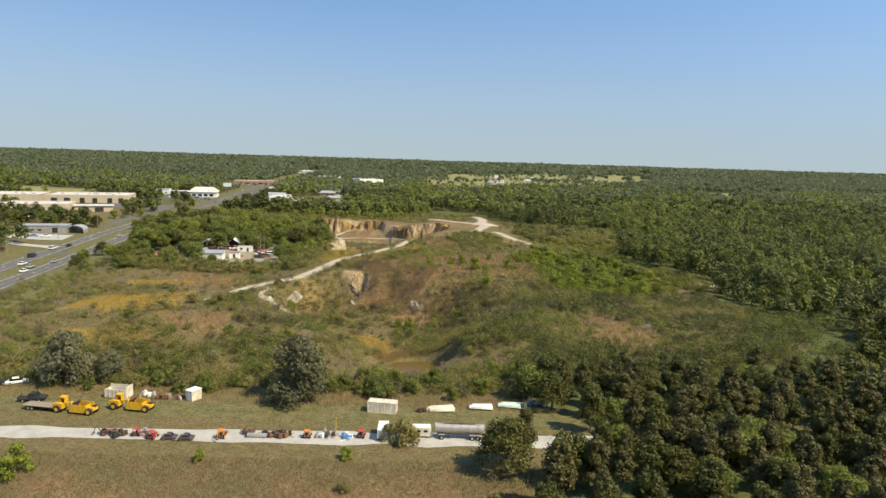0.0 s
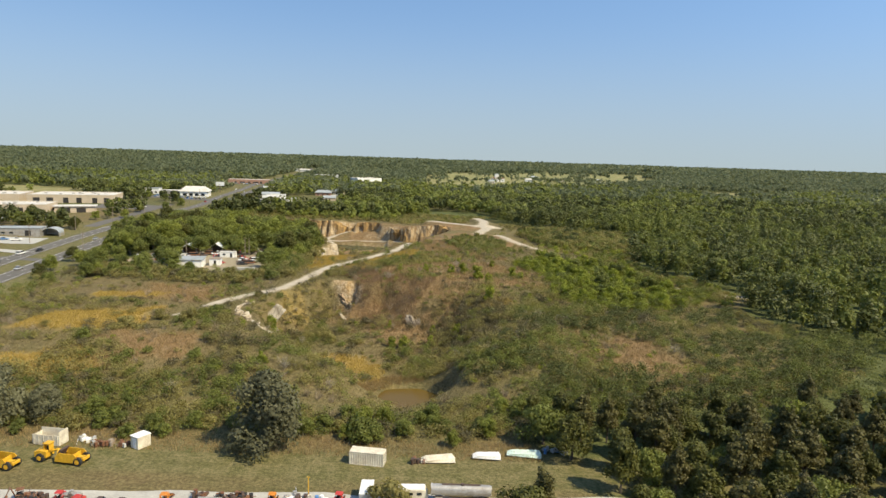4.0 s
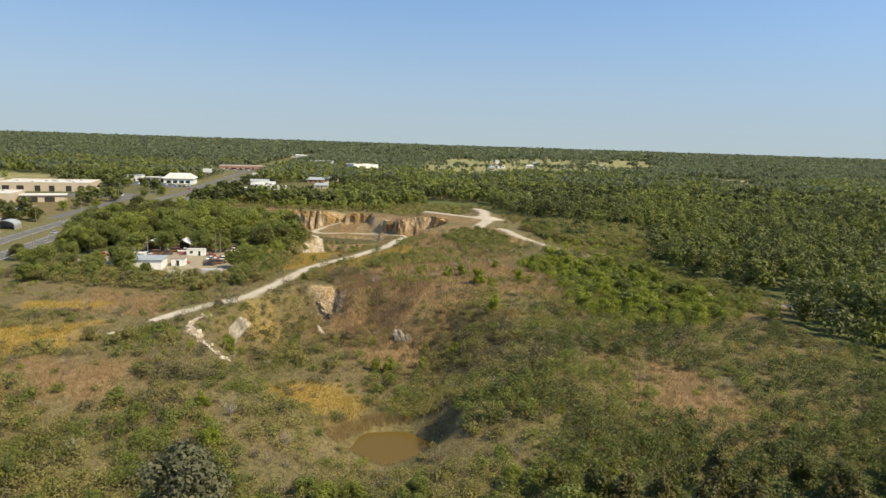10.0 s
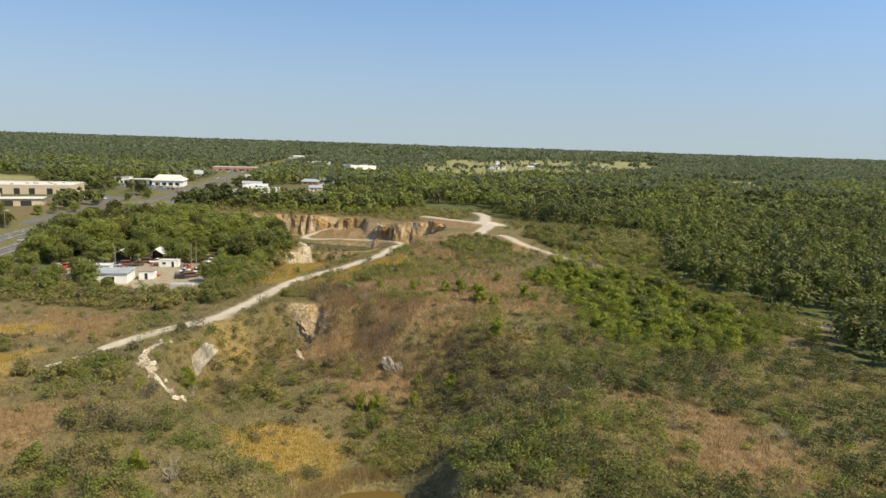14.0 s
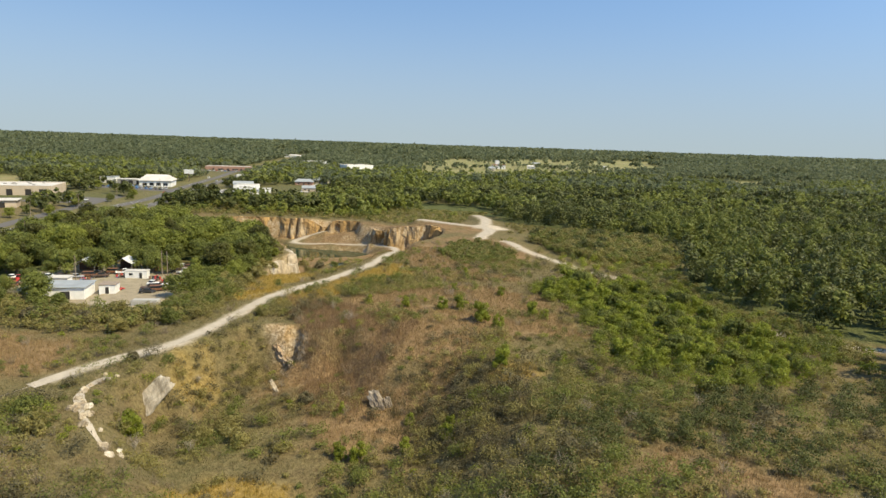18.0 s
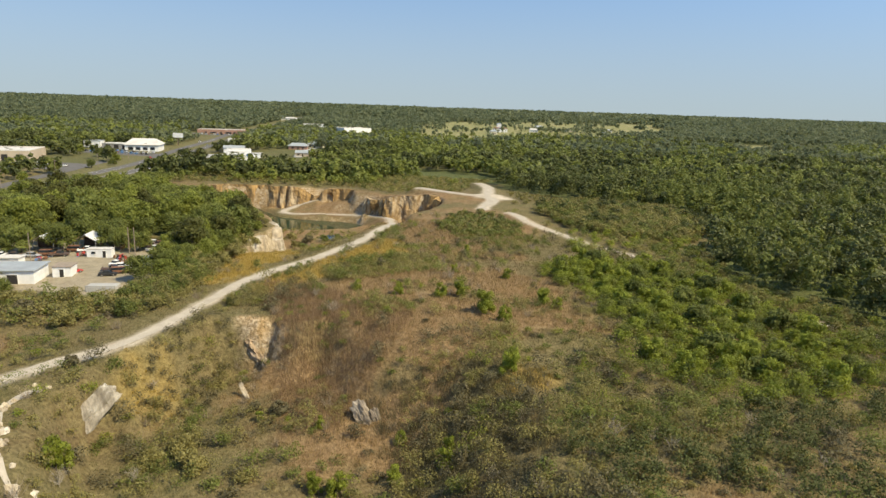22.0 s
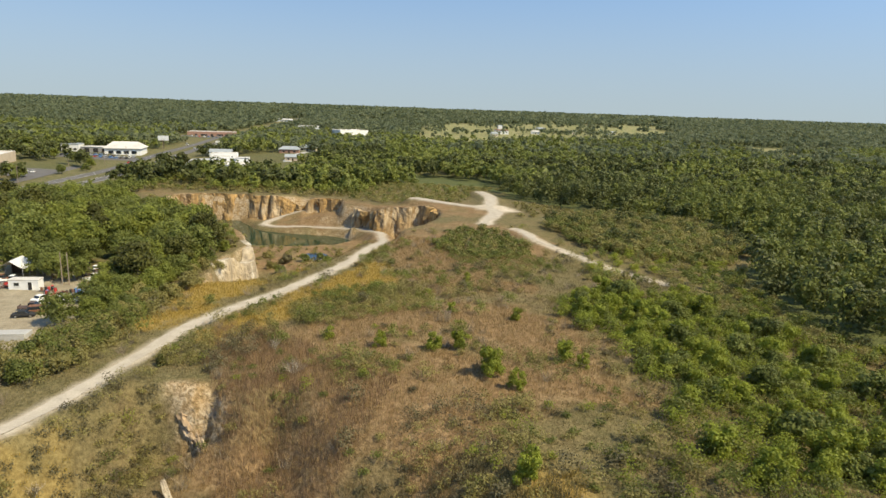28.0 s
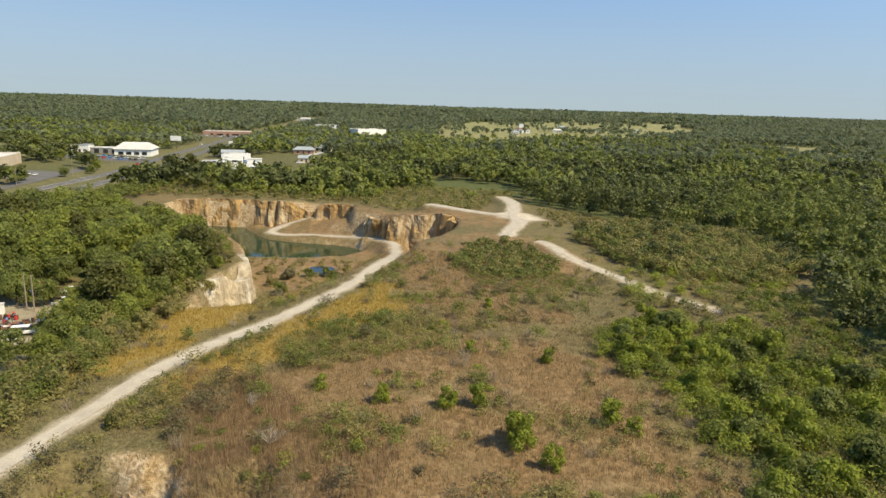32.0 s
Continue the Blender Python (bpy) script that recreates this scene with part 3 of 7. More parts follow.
# water
def water_sheet(name, poly, z, color, label, rough=0.04, spec=0.5):
    m = bpy.data.materials.new(name)
    m.use_nodes = True
    t = m.node_tree
    b = t.nodes["Principled BSDF"]
    b.inputs["Base Color"].default_value, b.inputs["Roughness"].default_value, b.inputs["IOR"].default_value = (*color, 1), rough, 1.33
    b.inputs["Specular IOR Level"].default_value = spec
    n, bp, co = t.nodes.new("ShaderNodeTexNoise"), t.nodes.new("ShaderNodeBump"), t.nodes.new("ShaderNodeTexCoord")
    n.inputs["Scale"].default_value = 1.2
    bp.inputs["Strength"].default_value, bp.inputs["Distance"].default_value = 0.12, 0.05
    t.links.new(co.outputs["Object"], n.inputs["Vector"])
    t.links.new(n.outputs[0], bp.inputs["Height"])
    t.links.new(bp.outputs[0], b.inputs["Normal"])
    c = np.mean(poly, axis=0)
    bm = bmesh.new()
    bm.faces.new([bm.verts.new((c[0] + (p[0] - c[0]) * 1.12, c[1] + (p[1] - c[1]) * 1.12, z)) for p in smooth_line(poly + poly[:1], 1.5)[:-1]])
    bmesh.ops.triangulate(bm, faces=bm.faces[:])
    me = bpy.data.meshes.new(name)
    bm.to_mesh(me)
    me.materials.append(m)
    return tagged(new(name, me), label, "water", kind="structure")


water_sheet("lake_water", LAKE, -8.0, (0.025, 0.045, 0.022), "still dark green quarry lake", 0.06)
water_sheet("pond_water", POND2, -6.1, (0.02, 0.035, 0.05), "small pond mirroring the blue sky")
water_sheet("pond_water", POND1, -6.7, (0.12, 0.078, 0.018), "shallow brown pond on the pit floor", 0.2, 0.2)


# ---------------------------------------------------------------- rock faces
def rock_mat(name, ochre, pale, dark, streak=0.5):
    """Limestone face: upright streaks, ochre and pale patches, dark cracks."""
    m = bpy.data.materials.new(name)
    m.use_nodes = True
    t = m.node_tree
    b = t.nodes["Principled BSDF"]
    b.inputs["Roughness"].default_value, b.inputs["Specular IOR Level"].default_value = 0.95, 0.15
    co, mp = t.nodes.new("ShaderNodeTexCoord"), t.nodes.new("ShaderNodeMapping")
    mp.inputs["Scale"].default_value = (1, 1, 0.22)
    t.links.new(co.outputs["Object"], mp.inputs[0])
    outs = []
    for sc, a, c in ((0.09, 0.42, 0.58), (0.55, 0.36, 0.62), (1.7, 0.45, 0.7)):
        n, r = t.nodes.new("ShaderNodeTexNoise"), t.nodes.new("ShaderNodeMapRange")
        n.inputs["Scale"].default_value, n.inputs["Detail"].default_value = sc, 6
        t.links.new((co.outputs["Object"] if sc < 0.1 else mp.outputs[0]), n.inputs["Vector"])
        r.inputs[1].default_value, r.inputs[2].default_value = a, c
        t.links.new(n.outputs[0], r.inputs[0])
        outs.append(r.outputs[0])

    def mixed(f, a, c, k=1.0):
        n = t.nodes.new("ShaderNodeMix")
        n.data_type = "RGBA"
        t.links.new(f, n.inputs[0])
        for j, v in ((6, a), (7, c)):
            if isinstance(v, tuple):
                n.inputs[j].default_value = (*v, 1)
            else:
                t.links.new(v, n.inputs[j])
        return n.outputs[2]
    col = mixed(outs[0], ochre, pale)
    col = mixed(outs[1], tuple(0.5 * (a + c) * 0.8 for a, c in zip(ochre, dark)), col)
    mul = t.nodes.new("ShaderNodeMath")
    mul.operation = "MULTIPLY"
    mul.inputs[1].default_value = streak
    t.links.new(outs[2], mul.inputs[0])
    col = mixed(mul.outputs[0], col, dark)
    t.links.new(col, b.inputs["Base Color"])
    n, bp = t.nodes.new("ShaderNodeTexNoise"), t.nodes.new("ShaderNodeBump")
    n.inputs["Scale"].default_value, n.inputs["Detail"].default_value = 1.5, 8
    bp.inputs["Strength"].default_value, bp.inputs["Distance"].default_value = 0.9, 0.4
    t.links.new(mp.outputs[0], n.inputs["Vector"])
    t.links.new(n.outputs[0], bp.inputs["Height"])
    t.links.new(bp.outputs[0], b.inputs["Normal"])
    return m


ROCK_OCHRE = rock_mat("ochre_limestone", (0.48, 0.30, 0.115), (0.50, 0.40, 0.26), (0.12, 0.09, 0.06), 0.5)
ROCK_PEACH = rock_mat("peach_limestone", (0.45, 0.32, 0.19), (0.52, 0.42, 0.30), (0.15, 0.11, 0.075), 0.45)
ROCK_PALE = rock_mat("pale_limestone", (0.50, 0.40, 0.26), (0.62, 0.56, 0.45), (0.20, 0.165, 0.12), 0.4)
ROCK_SLAB = rock_mat("weathered_limestone", (0.40, 0.34, 0.25), (0.52, 0.48, 0.40), (0.14, 0.12, 0.09), 0.6)
ROCK_GREY = rock_mat("grey_limestone", (0.30, 0.24, 0.17), (0.42, 0.38, 0.32), (0.09, 0.08, 0.07), 0.55)


def rock_face(name, line, m, label, amp=1.6, lean=0.12, seed=0, flute=5.0, caves=0.0, cap=False, shift=3.2):
    """A fluted cliff along a line of (x, y, base, top); its left side is the hollow's side."""
    L = np.array(smooth_line(line, 0.7))
    n, k = len(L), 26
    d = np.gradient(L[:, :2], axis=0)
    d /= np.linalg.norm(d, axis=1)[:, None] + 1e-9
    out = np.stack([-d[:, 1], d[:, 0]], 1)
    given = L[:, 3].copy()
    L[:, 3] = np.maximum(land(L[:, 0] - out[:, 0] * 2.5, L[:, 1] - out[:, 1] * 2.5), L[:, 2] + 0.5) + 0.15
    if cap:
        L[:, 3] = np.minimum(L[:, 3], given)
    L[:, 2] = np.minimum(land(L[:, 0] + out[:, 0] * 5.0, L[:, 1] + out[:, 1] * 5.0), L[:, 3] - 0.5) - 0.3
    L[:, :2] += out * shift
    s = np.cumsum(np.r_[0, np.linalg.norm(np.diff(L[:, :2], axis=0), axis=1)])
    u = np.linspace(0, 1, k)
    SS, UU = np.meshgrid(s, u, indexing="ij")
    rag = 0.9 * (fbm(s, s * 0 + 7, 6, seed + 5) - 0.5)
    zz = (L[:, 2] - 1.2)[:, None] + UU * (L[:, 3] + rag - L[:, 2] + 1.2)[:, None]
    rib = np.abs(vnoise(SS + UU * 1.5, SS * 0, flute, seed) - 0.5) * 2
    disp = amp * (rib - 0.5) + 0.8 * amp * (fbm(SS, zz * 0.45, 3.0, seed + 1, 4) - 0.5) + 0.5 * (fbm(SS, zz, 0.9, seed + 2, 2) - 0.5)
    ledge = 0.5 * np.floor(UU * 4 + fbm(SS, SS * 0, 9, seed + 3) * 2) / 4
    disp = disp - lean * (zz - L[:, 2][:, None]) - ledge * 0.8
    if caves:
        cave = S(0.60, 0.72, vnoise(SS, SS * 0 + 3, 7.0, seed + 9)) * S(0.85, 0.45, UU)
        disp = disp - caves * cave
    px_ = L[:, 0][:, None] + out[:, 0][:, None] * disp
    py_ = L[:, 1][:, None] + out[:, 1][:, None] * disp
    back = np.stack([L[:, 0] - out[:, 0] * 4.6, L[:, 1] - out[:, 1] * 4.6, L[:, 3] - 0.4], 1)
    V = np.concatenate([np.stack([px_, py_, zz], -1), back[:, None]], 1).reshape(-1, 3)
    i = np.arange(n * (k + 1)).reshape(n, k + 1)
    f = np.stack([i[:-1, :-1], i[1:, :-1], i[1:, 1:], i[:-1, 1:]], -1).reshape(-1, 4)
    return tagged(new(name, mesh_np(name, V, f, [m], smooth=False)), label, "cliff", kind="structure")


rock_face("cliff_back", [(-150, 478, -4, 4), (-142, 484, -6, 5), (-128, 486, -8, 4.2), (-112, 486.5, -8, 4.4), (-98, 486, -7, 5.4), (-82, 486, -2, 6.3), (-68, 485, -0.5, 7), (-57, 481, 1.5, 6.5)][::-1], ROCK_OCHRE, "ochre limestone quarry face behind the lake", 3.4, 0.12, 3, 4.6, 3.0)
rock_face("cliff_right", [(-48, 460, 1, 6.0), (-42.5, 455.5, 0.8, 7.5), (-38, 451.5, -1, 8.6), (-33.5, 448, -3, 9.8), (-23, 446, -4.5, 10.2), (-15, 446.5, -3, 9.6), (-10.5, 442.5, -1, 9.4), (-9, 434, 3, 8.8)][::-1], ROCK_OCHRE, "tall ochre fluted limestone cliff", 4.2, 0.1, 11, 3.6, 3.0, True)
rock_face("cliff_bluff", [(-73, 340, -5.4, 5.0), (-70.5, 347, -5.6, 6.0), (-67.3, 355, -5.6, 6.2), (-66.2, 362, -5.4, 5.8), (-69, 371, -5.5, 5.2), (-73, 378, -6, 4.6)][::-1], ROCK_PALE, "pale limestone bluff below the wooded bank", 1.5, 0.12, 17, 5, shift=2.5)


def boulder(name, p, q, width, thick, face, m, label, seed, rough=0.22, group="", level=4):
    """A rough rock slab: its long axis from p to q, its broad side towards face."""
    p, q = Vector(p), Vector(q)
    u = (q - p).normalized()
    n = Vector(face)
    n = (n - u * n.dot(u)).normalized()
    v = n.cross(u)
    bm = bmesh.new()
    bmesh.ops.create_icosphere(bm, subdivisions=level, radius=1)
    for w in bm.verts:
        c = w.co.copy()
        k = max(abs(c.x), abs(c.y), abs(c.z)) ** 0.65
        c = c / k if k else c
        d = 1 + rough * (noise.noise(c * 1.6 + Vector((seed, 0, 0))) + 0.6 * noise.noise(c * 4 + Vector((0, seed, 0))) + 0.3 * noise.noise(c * 9))
        cell = noise.cell_vector(c * 2.2 + Vector((seed, seed, 0))) * 0.045
        c = c * d + cell * rough * 2
        w.co = (p + q) / 2 + u * c.x * (q - p).length / 2 + v * c.y * width / 2 + n * c.z * thick / 2
    me = bpy.data.meshes.new(name)
    bm.to_mesh(me)
    bm.free()
    me.materials.append(m)
    return tagged(new(name, me), label, "rock", group)


boulder("limestone_slab", (-63.6, 223.4, -4.8), (-58.2, 230.3, 2.6), 4.0, 2.8, (0.55, -0.75, 0.35), ROCK_SLAB, "weathered white limestone slab leaning in the pit wall", 3, 0.24)
boulder("limestone_slab", (-66.5, 219.5, -2), (-64.6, 223.5, 2.4), 2.6, 2.2, (0.7, -0.6, 0.4), ROCK_PALE, "small pale rock above the white slab", 5)
boulder("rock_scar", (-46.6, 261.7, 4.0), (-40.7, 257.7, 0.0), 3.4, 2.2, (0.35, -0.8, 0.5), ROCK_PEACH, "broad pale rock scar torn in the slope", 29, 0.42)
boulder("rock_scar", (-43.8, 258.7, 0.6), (-40.3, 256.3, -2.2), 1.9, 1.6, (0.3, -0.8, 0.5), ROCK_PEACH, "lower lip of the pale rock scar", 31, 0.45)
boulder("rock_scar", (-38.7, 261.0, 3.6), (-36.3, 256.5, -0.9), 2.1, 2.2, (-0.1, -0.9, 0.4), ROCK_PEACH, "ragged rock beside a dark hollow", 33, 0.45)
boulder("rock_scar", (-41.6, 261.2, 4.2), (-38.9, 260.5, 3.2), 1.6, 2.2, (0, -0.9, 0.4), ROCK_PEACH, "rock bridging the dark hollow", 37, 0.35)
boulder("rock_scar", (-39.9, 255.6, -1.3), (-38.2, 254.0, -3.2), 1.3, 1.4, (0, -0.8, 0.6), ROCK_PEACH, "small pillar of pale rock", 41, 0.4)
boulder("rock_scar", (-37.2, 253.2, -3.7), (-35.6, 254.6, -1.9), 1.3, 1.4, (0, -0.8, 0.6), ROCK_PEACH, "loose pale rock below the hollow", 11, 0.4)
boulder("rock_outcrop", (-16.6, 234.2, 0.0), (-13.9, 231.8, -3.7), 2.4, 2.0, (-0.2, -0.9, 0.3), ROCK_GREY, "grey rock outcrop in the weedy slope", 13, 0.3)
boulder("rock_outcrop", (-13.5, 234.0, -0.9), (-12.1, 232.2, -3.9), 1.7, 1.7, (0.1, -0.9, 0.3), ROCK_GREY, "split grey rock with a dark cleft", 15, 0.3)
boulder("chalk_scar", (-41.6, 246.2, -2.9), (-39.3, 243.6, -4.6), 0.8, 0.6, (0, -0.6, 0.8), ROCK_PALE, "small white rock scar on the pit slope", 17, 0.3)
RIM_TRAIL = smooth_line([(-67, 225, 2), (-68, 217, 2), (-63.5, 209, 1), (-58, 202.5, .5), (-53, 198, 0)], 1.5)
ribbon("rock_trail", RIM_TRAIL, 0.9, SAND, "pale crumbled rock along the pit rim", "rock", 0.10, 0.8, seed=9)
rr_ = np.random.default_rng(19)
for i in range(26):
    x, y, _ = RIM_TRAIL[int(rr_.integers(0, len(RIM_TRAIL)))]
    x, y, a, l = x + rr_.normal() * 0.8 + 0.6, y + rr_.normal() * 0.8, rr_.random() * 6.28, 0.3 + 0.8 * rr_.random() ** 2
    z = h1(x, y)
    boulder("rim_rock", (x - math.cos(a) * l, y - math.sin(a) * l, z - 0.1), (x + math.cos(a) * l, y + math.sin(a) * l, z + 0.3), 0.5 + l * 0.7, 0.4 + 0.5 * l, (0.3, -0.6, 0.7), ROCK_PALE, "broken pale limestone on the pit rim", 60 + i, 0.4, "rocks of the pit rim", 3)

# ---------------------------------------------------------------- plants
def sprays(r, p, d, size, tilt=0.33, lift=0.3, slim=1.0):
    """Leaf sprays at the points p, facing about the ways d: three corners each."""
    n = len(p)
    nrm = d + r.normal(size=(n, 3)) * tilt
    nrm[:, 2] += lift
    nrm /= np.linalg.norm(nrm, axis=1)[:, None] + 1e-9
    w = r.normal(size=(n, 3))
    a = np.stack([nrm[:, 1] * w[:, 2] - nrm[:, 2] * w[:, 1], nrm[:, 2] * w[:, 0] - nrm[:, 0] * w[:, 2], nrm[:, 0] * w[:, 1] - nrm[:, 1] * w[:, 0]], 1)
    a /= np.linalg.norm(a, axis=1)[:, None] + 1e-9
    b = np.stack([nrm[:, 1] * a[:, 2] - nrm[:, 2] * a[:, 1], nrm[:, 2] * a[:, 0] - nrm[:, 0] * a[:, 2], nrm[:, 0] * a[:, 1] - nrm[:, 1] * a[:, 0]], 1)
    sz = (size * (0.55 + 0.9 * r.random(n)))[:, None]
    asp = (0.6 + 0.5 * r.random(n))[:, None]
    v = np.stack([p - a * sz * 0.6 * slim - b * sz * 0.3, p + a * sz * 0.6 * slim - b * sz * 0.35 * asp, p + b * sz * asp * 0.75], 1)
    return v.reshape(-1, 3)


def leaf_mesh(name, v, soft_way, m, tint):
    """Triangles of leaves, wound and shaded towards the outside of the clump that bears them."""
    v = v.reshape(-1, 3, 3)
    face = np.cross(v[:, 1] - v[:, 0], v[:, 2] - v[:, 0])
    face /= np.linalg.norm(face, axis=1)[:, None] + 1e-9
    flip = (face * soft_way).sum(1) < 0
    v[flip] = v[flip][:, ::-1]
    face[flip] *= -1
    nrm = soft_way + 0.7 * face
    nrm /= np.linalg.norm(nrm, axis=1)[:, None] + 1e-9
    return mesh_np(name, v.reshape(-1, 3), np.arange(len(v) * 3).reshape(-1, 3), [m], {"tint": np.repeat(tint, 3)}, normals=np.repeat(nrm, 3, axis=0))


def clump_points(r, centres, radii, n, up=0.35, shell=0.6):
    """Points on the outsides of a set of rounded clumps, and the ways outwards."""
    w = radii[:, 0] * radii[:, 1]
    c = r.choice(len(centres), n, p=w / w.sum())
    d = r.normal(size=(n, 3))
    d[:, 2] += up
    d /= np.linalg.norm(d, axis=1)[:, None]
    rad = shell + (1.28 - shell) * r.random(n)
    return centres[c] + d * radii[c] * rad[:, None], d, c


def crown_clumps(r, h, rad, kind):
    """Rounded clumps that together make a crown."""
    cs, rs = [], []
    if kind == "pine":
        for k in range(10):
            z = h * (0.38 + 0.58 * k / 9)
            w = rad * (1.0 - 0.78 * (k / 9) ** 1.2) * (0.7 + 0.5 * r.random())
            for _ in range(4 if k < 8 else 1):
                a = r.random() * 6.28
                o = w * 0.6 * (k < 9)
                cs.append((math.cos(a) * o, math.sin(a) * o, z + r.normal() * 0.03 * h))
                rs.append((w * 0.45, w * 0.45, h * 0.055))
    else:
        low = {"oak": 0.28, "round": 0.15, "tall": 0.33, "shrub": 0.10}[kind]
        for k in range({"oak": 38, "round": 40, "tall": 34, "shrub": 16}[kind]):
            a, q = r.random() * 6.28, r.random() ** 0.5
            t = r.random()
            o = rad * q * (0.82 if kind != "tall" else 0.66) * (1 - 0.45 * t)
            z = h * (low + (0.88 - low) * t) * (1 - 0.15 * q)
            w = rad * (0.19 + 0.15 * r.random())
            cs.append((math.cos(a) * o, math.sin(a) * o, z))
            rs.append((w, w, w * (0.82 if kind != "tall" else 0.95)))
    return np.array(cs), np.array(rs)


def trunk_bm(r, h, girth, clumps, limbs=6):
    bm = rod((0, 0, -0.5), (0.02 * h * r.normal(), 0.02 * h * r.normal(), h * 0.5), girth, girth * 0.55, 8)
    for i in r.choice(len(clumps), min(limbs, len(clumps)), replace=False):
        c = clumps[i]
        rod((0, 0, h * (0.2 + 0.2 * r.random())), tuple(c * 0.9), girth * 0.4, girth * 0.08, 5, bm)
    return bm


KINDS = {}


def key_seed(k):
    return sum(ord(c) * 31 ** i for i, c in enumerate(k)) % 100003


def make_kind(key, h, rad, shape, leaf, n, size, girth, seeds=3):
    for s in range(seeds):
        r = np.random.default_rng(key_seed(key) + s)
        cs, rs = crown_clumps(r, h, rad, shape)
        p, d, c = clump_points(r, cs, rs, n)
        q = sprays(r, p, d, size * 1.15, 0.4, 0.12)
        way = d + 0.55 * (p - np.array((0, 0, h * 0.45))) / np.array((rad, rad, h * 0.5))
        crown = leaf_mesh("crown", q, way / (np.linalg.norm(way, axis=1)[:, None] + 1e-9), LEAF[leaf], (0.15 + 0.95 * r.random(len(cs)))[c])
        bm = trunk_bm(r, h, girth, cs)
        tm = bpy.data.meshes.new("trunk")
        bm.to_mesh(tm)
        bm.free()
        tm.materials.append(BARK)
        KINDS.setdefault(key, []).append((tm, crown))


make_kind("oak", 10, 5.2, "oak", "mid", 4200, 0.34, 0.32)
make_kind("light_oak", 10, 5.2, "oak", "lime", 4200, 0.34, 0.32)
make_kind("dark_oak", 11, 5.0, "oak", "dark", 4400, 0.34, 0.34)
make_kind("moss_oak", 13, 6.5, "round", "grey", 9500, 0.36, 0.45, 2)
make_kind("pine", 13, 3.4, "pine", "pine", 4200, 0.32, 0.22, 3)
make_kind("tall", 11.5, 3.6, "tall", "dark", 4200, 0.32, 0.25, 3)
make_kind("cedar", 6, 2.6, "round", "dark", 2600, 0.28, 0.16, 2)
make_kind("green_shrub", 3.0, 1.7, "shrub", "bright", 2000, 0.15, 0.06, 3)
make_kind("mid_shrub", 3.0, 2.2, "shrub", "mid", 2000, 0.18, 0.06, 3)
make_kind("olive_shrub", 2.6, 2.3, "shrub", "olive", 2000, 0.18, 0.06, 4)
make_kind("dark_shrub", 2.6, 2.2, "shrub", "moss", 2000, 0.21, 0.06, 3)

PLANT_WORDS = {
    "oak": ("oak_tree", "broad green oak with an uneven leafy crown", "tree"),
    "light_oak": ("oak_tree", "yellowish green oak with fresh spring leaves", "tree"),
    "dark_oak": ("oak_tree", "dark green spreading oak in the woods", "tree"),
    "moss_oak": ("mossy_oak", "grey live oak hung with moss beside the grass", "tree"),
    "pine": ("pine_tree", "tall slender pine with tiered dark needles", "tree"),
    "tall": ("forest_tree", "tall dark green forest tree with narrow crown", "tree"),
    "cedar": ("cedar_tree", "dense dark evergreen on the bank edge", "tree"),
    "green_shrub": ("green_shrub", "fresh bright green shrub among dry weeds", "shrub"),
    "mid_shrub": ("leafy_shrub", "leafy green shrub on the scrubland", "shrub"),
    "olive_shrub": ("olive_shrub", "dusty olive shrub with thin leaves", "shrub"),
    "dark_shrub": ("dark_shrub", "dark greyish shrub on the pit slope", "shrub"),
}
count = [0]


def plant(key, x, y, sc=1.0, group="", stretch=1.0, label=""):
    name, words, cat = PLANT_WORDS[key]
    count[0] += 1
    tm, cr = KINDS[key][count[0] % len(KINDS[key])]
    a = (count[0] * 137.5) % 360
    ob = thing(name, label or words, cat, Matrix.LocRotScale((x, y, h1(x, y) - 0.1), Euler((0, 0, radians(a))), (sc, sc, sc * stretch)), group)
    part("trunk" if cat == "tree" else "stem", tm, ob)
    part("crown" if cat == "tree" else "foliage", cr, ob)
    return ob


def scatter(r, poly, spacing, jitter=0.45):
    """Places spread over a polygon, about so far apart."""
    p = np.array(poly, float)
    lo, hi = p.min(0), p.max(0)
    xs, ys = np.meshgrid(np.arange(lo[0], hi[0], spacing), np.arange(lo[1], hi[1], spacing))
    xs[::2] += spacing / 2
    xs, ys = xs.ravel() + r.uniform(-jitter, jitter, xs.size) * spacing, ys.ravel() + r.uniform(-jitter, jitter, ys.size) * spacing
    m = inside(xs, ys, list(poly))
    return xs[m], ys[m]


def in_view(x, y, margin=25.0):
    """Within the wedge of land that the flight ever looks on."""
    return (np.abs(x + 0.035 * y) < 0.74 * np.maximum(y, 0) + margin) & (y > 60)


